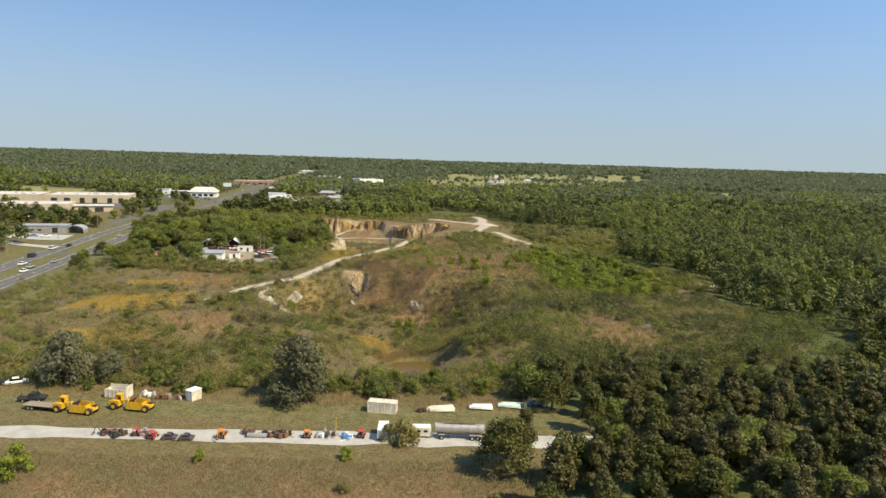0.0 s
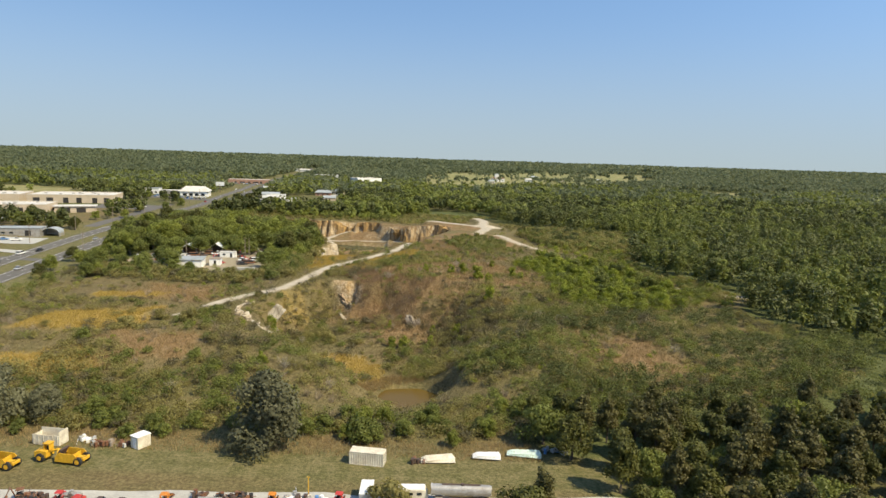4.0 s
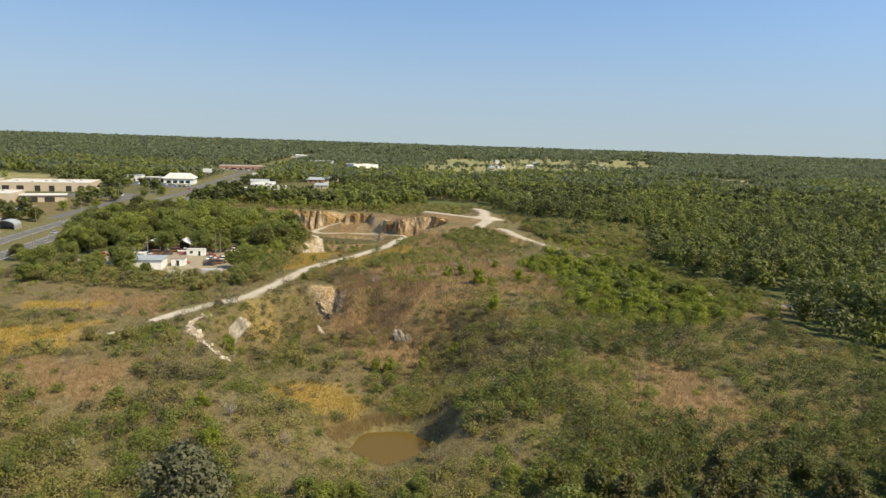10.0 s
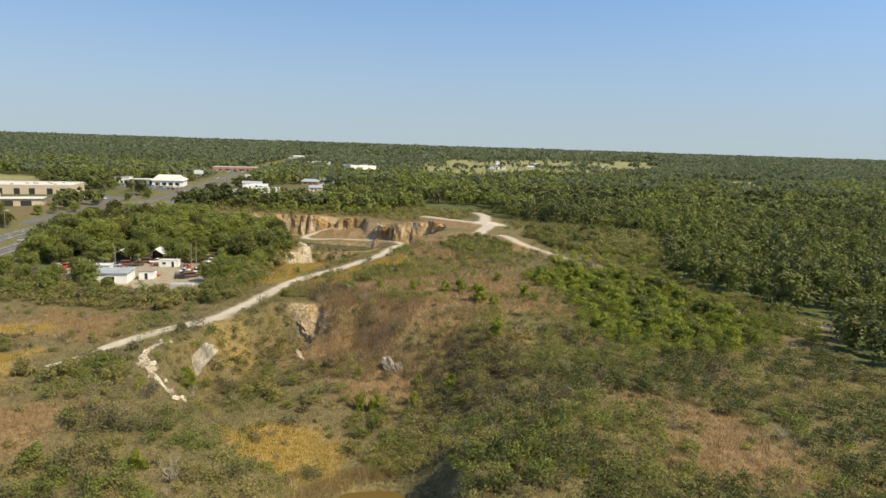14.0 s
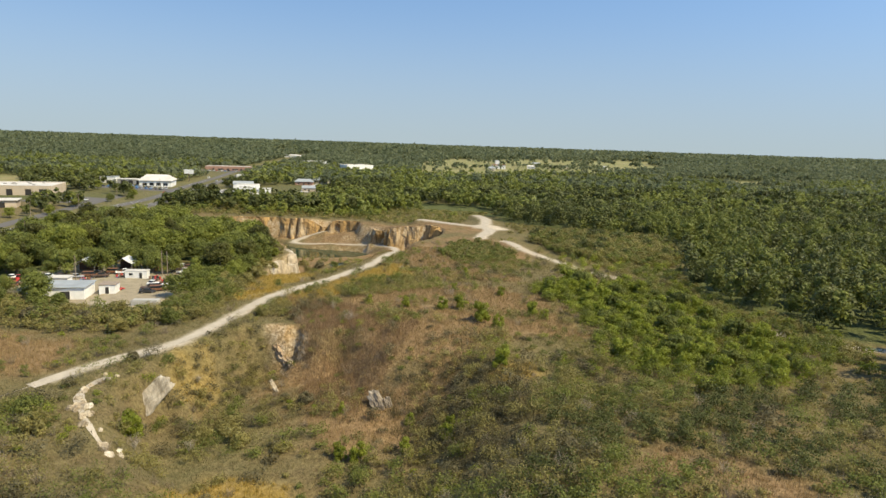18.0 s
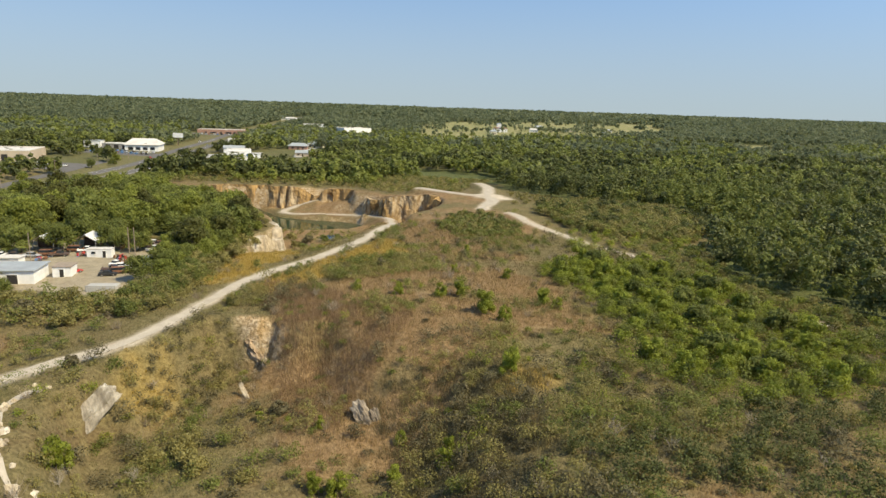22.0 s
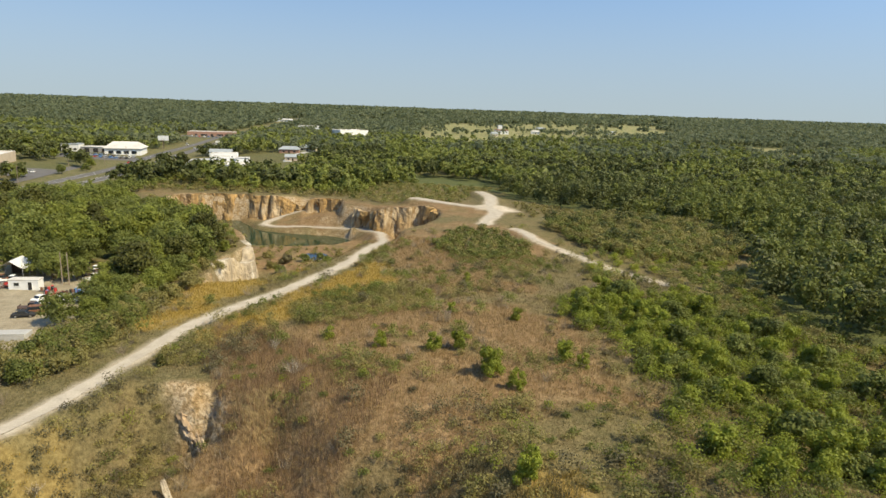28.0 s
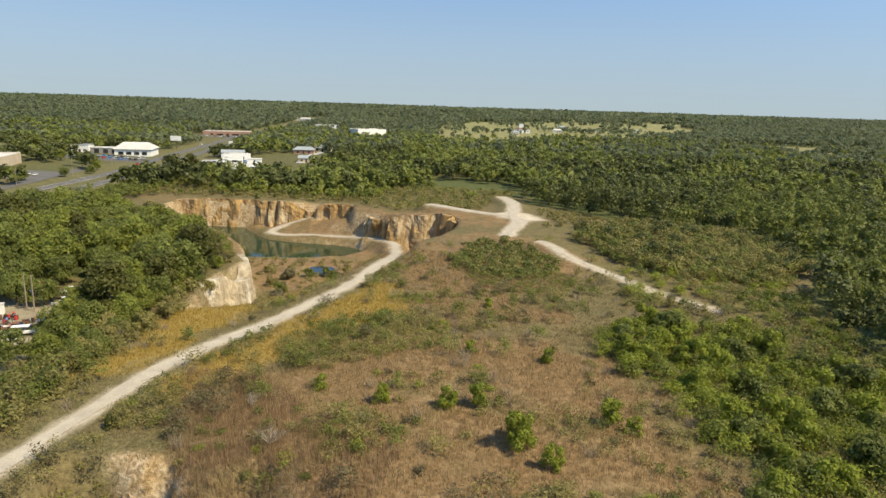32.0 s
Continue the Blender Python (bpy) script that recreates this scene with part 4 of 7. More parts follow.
def growth(name, r, xs, ys, h, rad, leaves, size, m, label, category="scrub", lobes=6, low=0.25, high=0.8, squash=0.7, up=0.5, tone=30.0, sink=0.0, lift=0.3, own=0.6, slim=1.0):
    """Many plants in one mesh; h and rad may differ from place to place."""
    n = len(xs)
    if not n:
        return None
    h, rad = np.broadcast_to(np.asarray(h, float), n), np.broadcast_to(np.asarray(rad, float), n)
    zs = land(xs, ys) - sink
    a, q, t = r.random((n, lobes)) * 6.28, r.random((n, lobes)) ** 0.5, r.random((n, lobes))
    o = rad[:, None] * 0.72 * q * (1 - 0.3 * t)
    cx, cy = xs[:, None] + np.cos(a) * o, ys[:, None] + np.sin(a) * o
    cz = zs[:, None] + h[:, None] * (low + (high - low) * t) * (1 - 0.12 * q)
    w = rad[:, None] * (0.33 + 0.2 * r.random((n, lobes)))
    pick = r.integers(0, lobes, (n, leaves))
    g = lambda v: np.take_along_axis(v, pick, 1).ravel()
    d = r.normal(size=(n * leaves, 3))
    d[:, 2] += up
    d /= np.linalg.norm(d, axis=1)[:, None]
    k = 0.5 + 0.75 * r.random(n * leaves)
    ww = g(w) * k
    p = np.stack([g(cx) + d[:, 0] * ww, g(cy) + d[:, 1] * ww, g(cz) + d[:, 2] * ww * squash], 1)
    v = sprays(r, p, d, size, 0.33 if slim == 1 else 0.6, lift, slim)
    tint = np.clip(own * r.random(n) + (1.4 - own) * (fbm(xs, ys, tone, 777) - 0.2), 0, 1.2)
    tint = np.clip(np.repeat(tint, leaves) + 0.55 * (g(r.random((n, lobes))) - 0.5), 0, 1.3)
    way = d.copy()
    way[:, 0] += 0.5 * (p[:, 0] - np.repeat(xs, leaves)) / np.repeat(rad, leaves)
    way[:, 1] += 0.5 * (p[:, 1] - np.repeat(ys, leaves)) / np.repeat(rad, leaves)
    way[:, 2] += 0.2
    way /= np.linalg.norm(way, axis=1)[:, None] + 1e-9
    return tagged(new(name, leaf_mesh(name, v, way, m, tint)), label, category, kind="stuff")


def blades(name, r, xs, ys, h, spread, per, width, m, label, category="grass", splay=0.5):
    """Tufts of upright blades or bare twigs."""
    n = len(xs)
    if not n:
        return None
    zs = land(xs, ys)
    N = n * per
    bx, by = np.repeat(xs, per) + r.normal(size=N) * spread, np.repeat(ys, per) + r.normal(size=N) * spread
    bz = np.repeat(zs, per) - 0.05
    a = r.random(N) * 6.28
    hh = np.repeat(h * (0.6 + 0.8 * r.random(n)), per) * (0.5 + 0.6 * r.random(N))
    lean = splay * r.random(N) * hh
    tip = np.stack([bx + np.cos(a) * lean, by + np.sin(a) * lean, bz + hh], 1)
    c = r.random(N) * 6.28
    wv = np.stack([np.cos(c), np.sin(c), 0 * c], 1) * width
    b = np.stack([bx, by, bz], 1)
    v = np.stack([b - wv, b + wv, tip], 1).reshape(-1, 3)
    tint = np.repeat(r.random(n), per * 3)
    return tagged(new(name, mesh_np(name, v, np.arange(len(v)).reshape(-1, 3), [m], {"tint": tint})), label, category, kind="stuff")

r1 = np.random.default_rng(101)
NEAR_S = [(13, 84), (17, 100), (24, 118), (22, 132), (14, 138), (14, 148), (30, 152), (60, 154), (85, 160), (85, 90), (70, 60), (32, 62)]
xs, ys = scatter(r1, NEAR_S, 6.0)
for x, y in zip(xs, ys):
    u = r1.random()
    fade = 0.75 if y > 142 else 1.0
    plant("pine" if u < 0.46 else "tall" if u < 0.72 else "dark_oak" if u < 0.88 else "oak" if u < 0.97 else "light_oak", x, y, fade * (0.7 + 0.3 * r1.random()), "trees of the roadside woods")
plant("dark_oak", 9.5, 104.5, 1.05, label="large dark oak at the end of the road")
plant("pine", 12.5, 108, 0.9, "trees of the roadside woods")
plant("moss_oak", -34, 134, 1.15, label="large grey live oak hung with moss beside the grass")
plant("moss_oak", -88, 138, 1.05)
plant("moss_oak", -79, 141, 0.6)
xs, ys = scatter(r1, HEDGE, 4.8, 0.9)
for x, y in zip(xs, ys):
    if math.hypot(x + 34, y - 134) < 6 or math.hypot(x + 88, y - 138) < 6:
        continue
    u = r1.random()
    east = x > -20
    plant(("light_oak" if u < 0.25 else "oak" if u < 0.6 else "mid_shrub") if east else ("mid_shrub" if u < 0.45 else "olive_shrub" if u < 0.9 else "oak"), x, y, ((0.42 if u < 0.6 else 1.3) if east else 1.0 if u < 0.9 else 0.42) * (0.8 + 0.4 * r1.random()), "thicket behind the grass")
xs, ys = scatter(r1, FOREST_W, 8.2)
for x, y in zip(xs, ys):
    u = r1.random()
    plant("oak" if u < 0.55 else "light_oak" if u < 0.78 else "dark_oak", x, y, 0.98 + 0.55 * r1.random(), "oaks round the scrapyard")
BANK_W = [(-81, 283), (-66, 288), (-66, 332), (-80, 340), (-95, 338), (-88, 320), (-84, 300)]
xs, ys = scatter(r1, BANK_W, 5.2)
for x, y in zip(xs, ys):
    plant(("oak" if r1.random() < 0.5 else "light_oak") if x < -72 else "mid_shrub" if r1.random() < 0.6 else "olive_shrub", x, y, (0.55 + 0.3 * r1.random()) if x < -72 else 1.5, "trees on the bank above the track")
plant("cedar", -79, 366, 1.6)
EDGE_W = smooth_line([(-75, 326), (-77, 345), (-74, 366), (-82, 386), (-96, 404), (-118, 428), (-140, 452)], 3.4)
for i, (x, y) in enumerate(EDGE_W):
    plant(("olive_shrub", "mid_shrub", "light_oak", "dark_shrub")[i % 4], x + r1.normal() * 0.8, y + r1.normal(), (1.5, 1.4, 0.42, 1.3)[i % 4], "growth along the bluff edge")
for x, y, k, s in ((-72.5, 337, "olive_shrub", 1.8), (-71, 341, "mid_shrub", 1.6), (-75, 334, "mid_shrub", 1.9), (-70, 345, "olive_shrub", 1.4), (-61, 338, "olive_shrub", 1.0), (-60, 345, "dark_shrub", 0.9), (-58, 366, "dark_shrub", 1.1), (-59, 372, "mid_shrub", 1.2), (-64, 380, "olive_shrub", 1.2), (-70, 396, "olive_shrub", 1.0), (-43, 396, "olive_shrub", 1.2), (-40, 402, "olive_shrub", 1.0), (-44, 384, "mid_shrub", 1.1), (-38, 410, "olive_shrub", 1.0)):
    plant(k, x, y, s, "shrubs of the quarry floor")
for x, y, k, s in ((-43.3, 104, "green_shrub", 0.8), (-18.7, 107, "green_shrub", 0.9), (-70.6, 96.5, "green_shrub", 1.9), (-9.5, 115.0, "olive_shrub", 1.75), (-17, 96, "olive_shrub", 0.7), (7, 95, "olive_shrub", 0.6)):
    plant(k, x, y, s, label="small green tree standing in the dry meadow" if s > 1.4 else "")
for x, y, s in ((6.7, 265.2, 1.7), (7.6, 267.5, 1.3), (11.2, 261.1, 1.1), (1.2, 276.4, 1.2), (-2.7, 275.8, 1.2), (-13.2, 275.9, 1.0), (20.8, 273.8, 1.3), (14.1, 297, 1.0), (3.5, 330, .8), (-0.1, 298, .8), (-23.9, 281, .9), (24, 272, .9), (10.8, 235.2, 1.5), (-8, 226, .8), (-16, 213, 1.2),
                (-55.2, 209.3, 1.5), (-56.0, 211.5, 1.2), (-22, 230, .7), (0, 217, 1.0), (-7.7, 216, 1.1), (-19.6, 214, 1.0), (-34, 234, .6), (-45.7, 170, 1.0), (-39.4, 157.5, 1.2), (0.2, 220, .9)):
    plant("green_shrub", x, y, s, "bright shrubs on the mound", 1.25)
for x, y, k, s in ((-50.4, 266.5, "cedar", 0.42), (-70, 258, "mid_shrub", 1.4), (-74, 262, "olive_shrub", 1.5), (-66, 262, "olive_shrub", 1.3), (-31, 236, "dark_shrub", 1.0), (-36, 238, "dark_shrub", .8), (-44, 224, "olive_shrub", 1.3), (-40, 219, "olive_shrub", 1.4),
                   (-47, 220, "olive_shrub", 1.2), (-66, 232, "dark_shrub", .8), (-75, 268, "mid_shrub", 1.4), (-82, 262, "olive_shrub", 1.5), (-88, 268, "olive_shrub", 1.5), (-80, 252, "olive_shrub", 1.4), (-92, 258, "dark_shrub", 1.5), (-98, 264, "olive_shrub", 1.6), (-106, 260, "dark_shrub", 1.5),
                   (-114, 264, "olive_shrub", 1.6), (-122, 268, "mid_shrub", 1.6), (-66, 276, "mid_shrub", 1.5), (-69, 285, "olive_shrub", 1.5), (-72, 296, "mid_shrub", 1.7), (-74, 305, "olive_shrub", 1.7), (-70, 312, "olive_shrub", 1.3), (-50, 393, "mid_shrub", 1.2), (-55, 391, "mid_shrub", 1.1),
                   (-46, 390, "mid_shrub", 1.2), (-61, 388, "dark_shrub", 1.3), (-42, 380, "olive_shrub", 1.2), (-60, 378, "dark_shrub", .9), (-56, 350, "dark_shrub", .8), (-48, 356, "mid_shrub", .8), (-90, 192, "olive_shrub", 1.5), (-86, 204, "olive_shrub", 1.2), (-70, 205, "mid_shrub", 1.4),
                   (-76, 200, "olive_shrub", 1.5), (-66, 200, "olive_shrub", 1.3), (-62, 170, "mid_shrub", 1.1), (-95, 180, "mid_shrub", 1.2)):
    plant(k, x, y, s, "shrubs of the pit rim")

# leafless shrubs, pale branches spread like a fan
def dead_bush(key):
    r = np.random.default_rng(key)
    stem, twigs = rod((0, 0, -0.2), (0.05, 0, 0.5), 0.07, 0.05, 6), bmesh.new()
    for _ in range(24):
        a, e, l = r.random() * 6.28, 0.5 + 0.9 * r.random(), 1.3 + 1.3 * r.random()
        tip = Vector((math.cos(a) * math.cos(e) * l, math.sin(a) * math.cos(e) * l, 0.3 + math.sin(e) * l))
        rod((0, 0, 0.3), tuple(tip), 0.026, 0.008, 3, twigs)
        for _ in range(3):
            q = Vector((0, 0, 0.3)).lerp(tip, 0.4 + 0.5 * r.random())
            rod(tuple(q), tuple(q + Vector((r.normal() * 0.35, r.normal() * 0.35, 0.25 + 0.4 * r.random()))), 0.013, 0.005, 3, twigs)
    out = []
    for name, bm in (("stem", stem), ("twig_fan", twigs)):
        me = bpy.data.meshes.new(name)
        bm.to_mesh(me)
        bm.free()
        me.materials.append(DEADWOOD)
        out.append(me)
    return out


DEADWOOD = mat("bleached_wood", (0.37, 0.32, 0.24), 0.9, vary=0.2, scale=3)
DEAD = [dead_bush(k) for k in (5, 6, 7)]
for i, (x, y, sc) in enumerate(((24.5, 216.4, 1.3), (31.9, 212.2, 1.1), (21.4, 219.7, 0.9), (52.2, 210.2, 1.0), (6.4, 209.8, 1.0), (0.2, 195.3, 1.0), (-39.8, 167.2, 1.4), (-60.2, 153.3, 1.3), (-32.5, 274.2, 1.0), (-26.4, 263.4, 1.3), (29.9, 215.4, 0.8), (41.3, 196.3, 0.9), (-55.4, 238.7, 0.8),
                            (-53, 206.3, 1.0), (12, 203, 1.1), (17, 196, 1.0), (-62, 187, 1.1), (-47.5, 215, 1.0), (36, 224, 0.9), (47, 222, 0.9), (-25, 178, 1.0), (8, 186, 1.1), (-72, 292, 1.2), (-68, 300, 1.1), (56, 186, 1.1), (-28, 160, 1.1))):
    ob = thing("dead_bush", "leafless bush with pale bare branches", "bush", Matrix.LocRotScale((x, y, h1(x, y)), Euler((0, 0, i * 2.4)), (sc, sc, sc)), "leafless bushes of the scrub")
    for me in DEAD[i % 3]:
        part(me.name.split(".")[0], me, ob)

# scrub, by the kind of ground
r2 = np.random.default_rng(202)
SCRUB = [(-160, 138), (16, 138), (16, 150), (60, 152), (110, 165), (120, 200), (96, 215), (92, 240), (96, 262), (70, 300), (66, 345), (40, 366), (24, 400), (5, 405), (-16, 400), (-34, 352), (-50, 330), (-66, 322), (-80, 280), (-95, 268), (-160, 280)]
GREEN_BAND = [(26, 318), (40, 330), (64, 322), (70, 302), (84, 272), (88, 250), (76, 234), (60, 229), (42, 229), (31, 242), (35, 262), (33, 285), (24, 302)]
xs, ys = scatter(r2, SCRUB, 2.35)
g, b, w, s, gr, f = zones(xs, ys)
tuft, big = fbm(xs, ys, 9, 301), fbm(xs, ys, 34, 302)
wet = inside(xs, ys, POND1) | (seg_dist(xs, ys, POND1, True)[0] < 2.5)
band_ = inside(xs, ys, GREEN_BAND)
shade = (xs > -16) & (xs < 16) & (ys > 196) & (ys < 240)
u = r2.random(len(xs))
live = (s < 0.2) & ~wet & (w < 0.9)
dry_zone = np.maximum(g, b)
keep = live & (g < 0.35) & (u > 0.93 * dry_zone) & ((0.45 * tuft + 0.55 * big + 0.06 * r2.normal(size=len(xs)) > 0.50 + 0.045 * (ys > 245)) | band_ | (u > 0.95)) & (seg_dist(xs, ys, MAIN_TRACK[::3])[0] > 3.6) & (seg_dist(xs, ys, RIM_TRAIL[::2])[0] > 2.6)
cat = r2.random(len(xs))
tall = S(0.42, 0.7, tuft) * (0.5 + S(0.4, 0.65, big)) * (1 - 0.6 * dry_zone)
hgt = 0.8 + 1.9 * tall * (0.8 + 0.4 * r2.random(len(xs))) + 1.8 * band_ * r2.random(len(xs))
wid = 1.15 + 0.75 * tall + 0.5 * band_
green = fbm(xs, ys, 26, 305)
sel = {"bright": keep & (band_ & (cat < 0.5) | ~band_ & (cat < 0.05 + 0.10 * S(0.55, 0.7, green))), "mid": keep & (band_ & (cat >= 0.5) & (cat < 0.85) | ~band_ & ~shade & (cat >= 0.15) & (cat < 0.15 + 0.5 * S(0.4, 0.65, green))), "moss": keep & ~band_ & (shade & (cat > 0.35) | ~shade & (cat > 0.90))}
sel["olive"] = keep & ~sel["bright"] & ~sel["mid"] & ~sel["moss"]
for key, lab in (("bright", "fresh green thicket on the slope"), ("mid", "leafy green scrub across the old quarry"), ("olive", "dusty olive scrub across the old quarry"), ("moss", "dark greyish scrub on the pit slope")):
    m = sel[key]
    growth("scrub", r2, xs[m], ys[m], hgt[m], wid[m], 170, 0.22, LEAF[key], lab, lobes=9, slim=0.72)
# larger bushes in thick stands
THICK = [(16, 146), (60, 150), (110, 163), (118, 200), (96, 215), (90, 236), (60, 228), (36, 228), (18, 220), (17, 190)]
xs2, ys2 = scatter(r2, SCRUB, 3.5)
g2, b2, w2_, s2, _, _ = zones(xs2, ys2)
n2 = len(xs2)
big2 = fbm(xs2, ys2, 30, 302)
thick = inside(xs2, ys2, THICK) & (b2 < 0.45)
west = (xs2 < -18) & (ys2 < 222) & (fbm(xs2, ys2, 22, 333) > 0.47)
south = west | (ys2 < 168) & (ys2 < 150 + 0.35 * np.abs(xs2 + 20))
chance = np.where(thick, 0.95, np.where(south, 0.55, S(0.42, 0.6, big2) * 0.5)) * (1 - 0.9 * np.maximum(g2, b2)) * (s2 < 0.1) * np.where(ys2 > 245, 0.6, 1.0) * (seg_dist(xs2, ys2, MAIN_TRACK[::3])[0] > 4.6) * (seg_dist(xs2, ys2, RIM_TRAIL[::2])[0] > 3.2)
ok = (r2.random(n2) < chance) & ~inside(xs2, ys2, POND1) & (seg_dist(xs2, ys2, POND1, True)[0] > 3.5) & ~((np.abs(xs2 + 11) < 14) & (ys2 > 158) & (ys2 < 178)) & ~inside(xs2, ys2, GREEN_BAND) & (w2_ < 0.9)
ok &= ~((xs2 > -70) & (xs2 < -20) & (ys2 > 236) & (ys2 < 262))
c2 = fbm(xs2, ys2, 14, 308) + 0.25 * r2.normal(size=n2) * 0.6
deep = thick & (fbm(xs2, ys2, 16, 309) + 0.004 * (xs2 - 50) > 0.48)
for key, m2, lab in (("deep", ok & deep, "large deep green bushes near the woods"), ("mid", ok & ~deep & (c2 > 0.58), "large leafy green bushes in thick stands"), ("moss", ok & ~deep & (c2 < 0.36), "large dark grey bushes in thick stands"), ("olive", ok & ~deep & (c2 >= 0.36) & (c2 <= 0.58), "large olive bushes in thick stands")):
    k2 = int(m2.sum())
    growth("bushes", r2, xs2[m2], ys2[m2], 1.6 + 2.2 * S(0.3, 0.7, big2[m2]) * (0.5 + r2.random(k2)) + 0.8 * thick[m2], 1.7 + 1.4 * r2.random(k2), 360, 0.27, LEAF[key], lab, "bushes", 16, slim=0.75)
xs2, ys2 = scatter(r2, GREEN_BAND, 4.4)
for key, lo, hi in (("bright", 0.0, 0.5), ("mid", 0.5, 0.8), ("lime", 0.8, 1.0)):
    uu = r2.random(len(xs2))
    m2 = (uu >= lo) & (uu < hi)
    k2 = int(m2.sum())
    growth("bushes", r2, xs2[m2], ys2[m2], 2.8 + 2.2 * r2.random(k2), 1.9 + 1.1 * r2.random(k2), 420, 0.26, LEAF[key], "tall fresh green bushes on the slope", "bushes", 15)
xs2, ys2 = scatter(r2, [(30, 320), (40, 328), (62, 320), (68, 302), (80, 274), (84, 252), (74, 238), (60, 233), (44, 234), (36, 246), (40, 264), (38, 285), (28, 302)], 6.5)
for x, y in zip(xs2, ys2):
    if fbm(x, y, 18, 345) > 0.42:
        plant("green_shrub" if r2.random() < 0.7 else "mid_shrub", x, y, 1.3 + 0.9 * r2.random(), "saplings of the green thicket")
# bare grey bushes
m = live & (r2.random(len(xs)) < 0.05) & (s < 0.05)
blades("bare_bushes", r2, xs[m], ys[m], 2.2, 0.35, 50, 0.032, LEAF["twig"], "leafless grey bushes among the scrub", "bushes", 0.9)
EDGE_E = [(73, 300), (67, 322), (68, 345), (92, 364), (84, 345), (83, 318), (86, 300), (98, 277), (104, 266), (92, 240), (88, 255), (84, 272)]
TRACK_E = [(38, 338), (60, 336), (70, 345), (92, 368), (76, 372), (60, 374), (44, 376)]
for poly, sp in ((EDGE_E, 3.3), (TRACK_E, 4.0)):
    xs2, ys2 = scatter(r2, poly, sp)
    ok = zones(xs2, ys2)[3] < 0.1
    xs2, ys2 = xs2[ok], ys2[ok]
    kk = r2.random(len(xs2))
    for key, m2 in (("mid", kk < 0.45), ("olive", (kk >= 0.45) & (kk < 0.8)), ("bright", kk >= 0.8)):
        k2 = int(m2.sum())
        growth("bushes", r2, xs2[m2], ys2[m2], 2.2 + 2.0 * r2.random(k2), 1.7 + 1.0 * r2.random(k2), 300, 0.28, LEAF[key], "mixed bushes along the edge of the woods", "bushes", 14)
# soft stands of bushes on the mound and round the pit
STANDS = (([(-1, 167), (14, 167), (17, 183), (1, 185)], 2.8, 3.0, ("deep", "mid")), ([(-36, 158), (-24, 157), (-24, 174), (-36, 178)], 2.6, 1.9, ("olive", "mid")), ([(-22, 155), (2, 155), (2, 162), (-22, 162)], 2.4, 1.3, ("olive", "mid")), ([(-15, 187), (0, 186), (4, 194), (-14, 195)], 2.5, 2.2, ("lime", "olive")), ([(70, 304), (84, 304), (92, 287), (103, 273), (94, 258), (86, 272), (76, 290)], 3.0, 3.3, ("mid", "olive")), ([(-62, 136), (14, 140), (15, 151), (-62, 147)], 2.7, 2.6, ("olive", "mid")), ([(-120, 136), (-62, 136), (-62, 147), (-120, 150)], 2.7, 2.4, ("olive", "mid")), ([(-60, 236), (-53, 257), (-45, 253), (-44, 240), (-52, 232)], 2.2, 1.2, ("moss", "olive")), ([(-34, 232), (-26, 246), (-18, 240), (-20, 226)], 2.6, 1.0, ("moss", "olive")), ([(-38, 301), (-33, 317), (-18, 323), (-4, 312), (-3, 303), (-13, 296), (-27, 288), (-36, 292)], 1.9, 1.5, ("olive", "mid")), ([(-50, 297), (-49, 306), (-43, 314), (-40, 310), (-43, 295), (-47, 290)], 1.9, 1.6, ("olive", "mid")),
          ([(-21, 268), (-15, 273), (-8, 269), (-6, 264), (-19, 259)], 2.1, 1.4, ("olive", "mid")), ([(-53, 274), (-50, 284), (-46, 283), (-43, 268), (-50, 266)], 2.0, 2.1, ("mid", "olive")), ([(-20, 339), (-9, 337), (-9, 329), (-19, 330)], 2.0, 1.5, ("olive", "mid")),
          ([(-6, 256), (14, 258), (12, 218), (-5, 214), (-9, 229)], 2.5, 1.9, ("moss", "olive")), ([(-54, 227), (-42, 232), (-35, 219), (-40, 212), (-48, 212)], 2.4, 2.4, ("olive", "mid")), ([(-42, 238), (-37, 242), (-30, 233), (-31, 226), (-38, 225)], 2.6, 1.8, ("olive", "moss")),
          ([(-92, 305), (-83, 312), (-70, 312), (-64, 288), (-63, 266), (-69, 262), (-84, 280)], 3.0, 4.8, ("olive", "mid")), ([(-64, 251), (-48, 262), (-44, 252), (-52, 241)], 2.4, 1.2, ("olive", "moss")), ([(6, 270), (26, 296), (30, 284), (20, 262)], 3.2, 1.5, ("olive", "mid")), ([(-6, 352), (12, 372), (30, 360), (22, 340)], 2.6, 1.9, ("olive", "mid")),
          ([(16, 139), (60, 152), (110, 165), (118, 202), (98, 204), (84, 180), (50, 168), (16, 160)], 3.4, 4.0, ("deep", "mid")), ([(-78, 150), (-52, 170), (-38, 162), (-30, 146), (-60, 142)], 3.0, 3.0, ("olive", "mid")),
          ([(-118, 148), (-84, 178), (-72, 162), (-80, 144)], 3.2, 3.0, ("mid", "olive")), ([(-28, 148), (-22, 158), (8, 158), (10, 148)], 3.0, 2.6, ("mid", "olive")), ([(4, 176), (12, 198), (27, 193), (23, 174)], 2.8, 3.6, ("deep", "mid")), ([(-17, 188), (-12, 206), (2, 202), (0, 188)], 2.6, 2.4, ("lime", "olive")), ([(-62, 178), (-46, 196), (-34, 190), (-44, 176)], 3.0, 2.6, ("olive", "mid")))
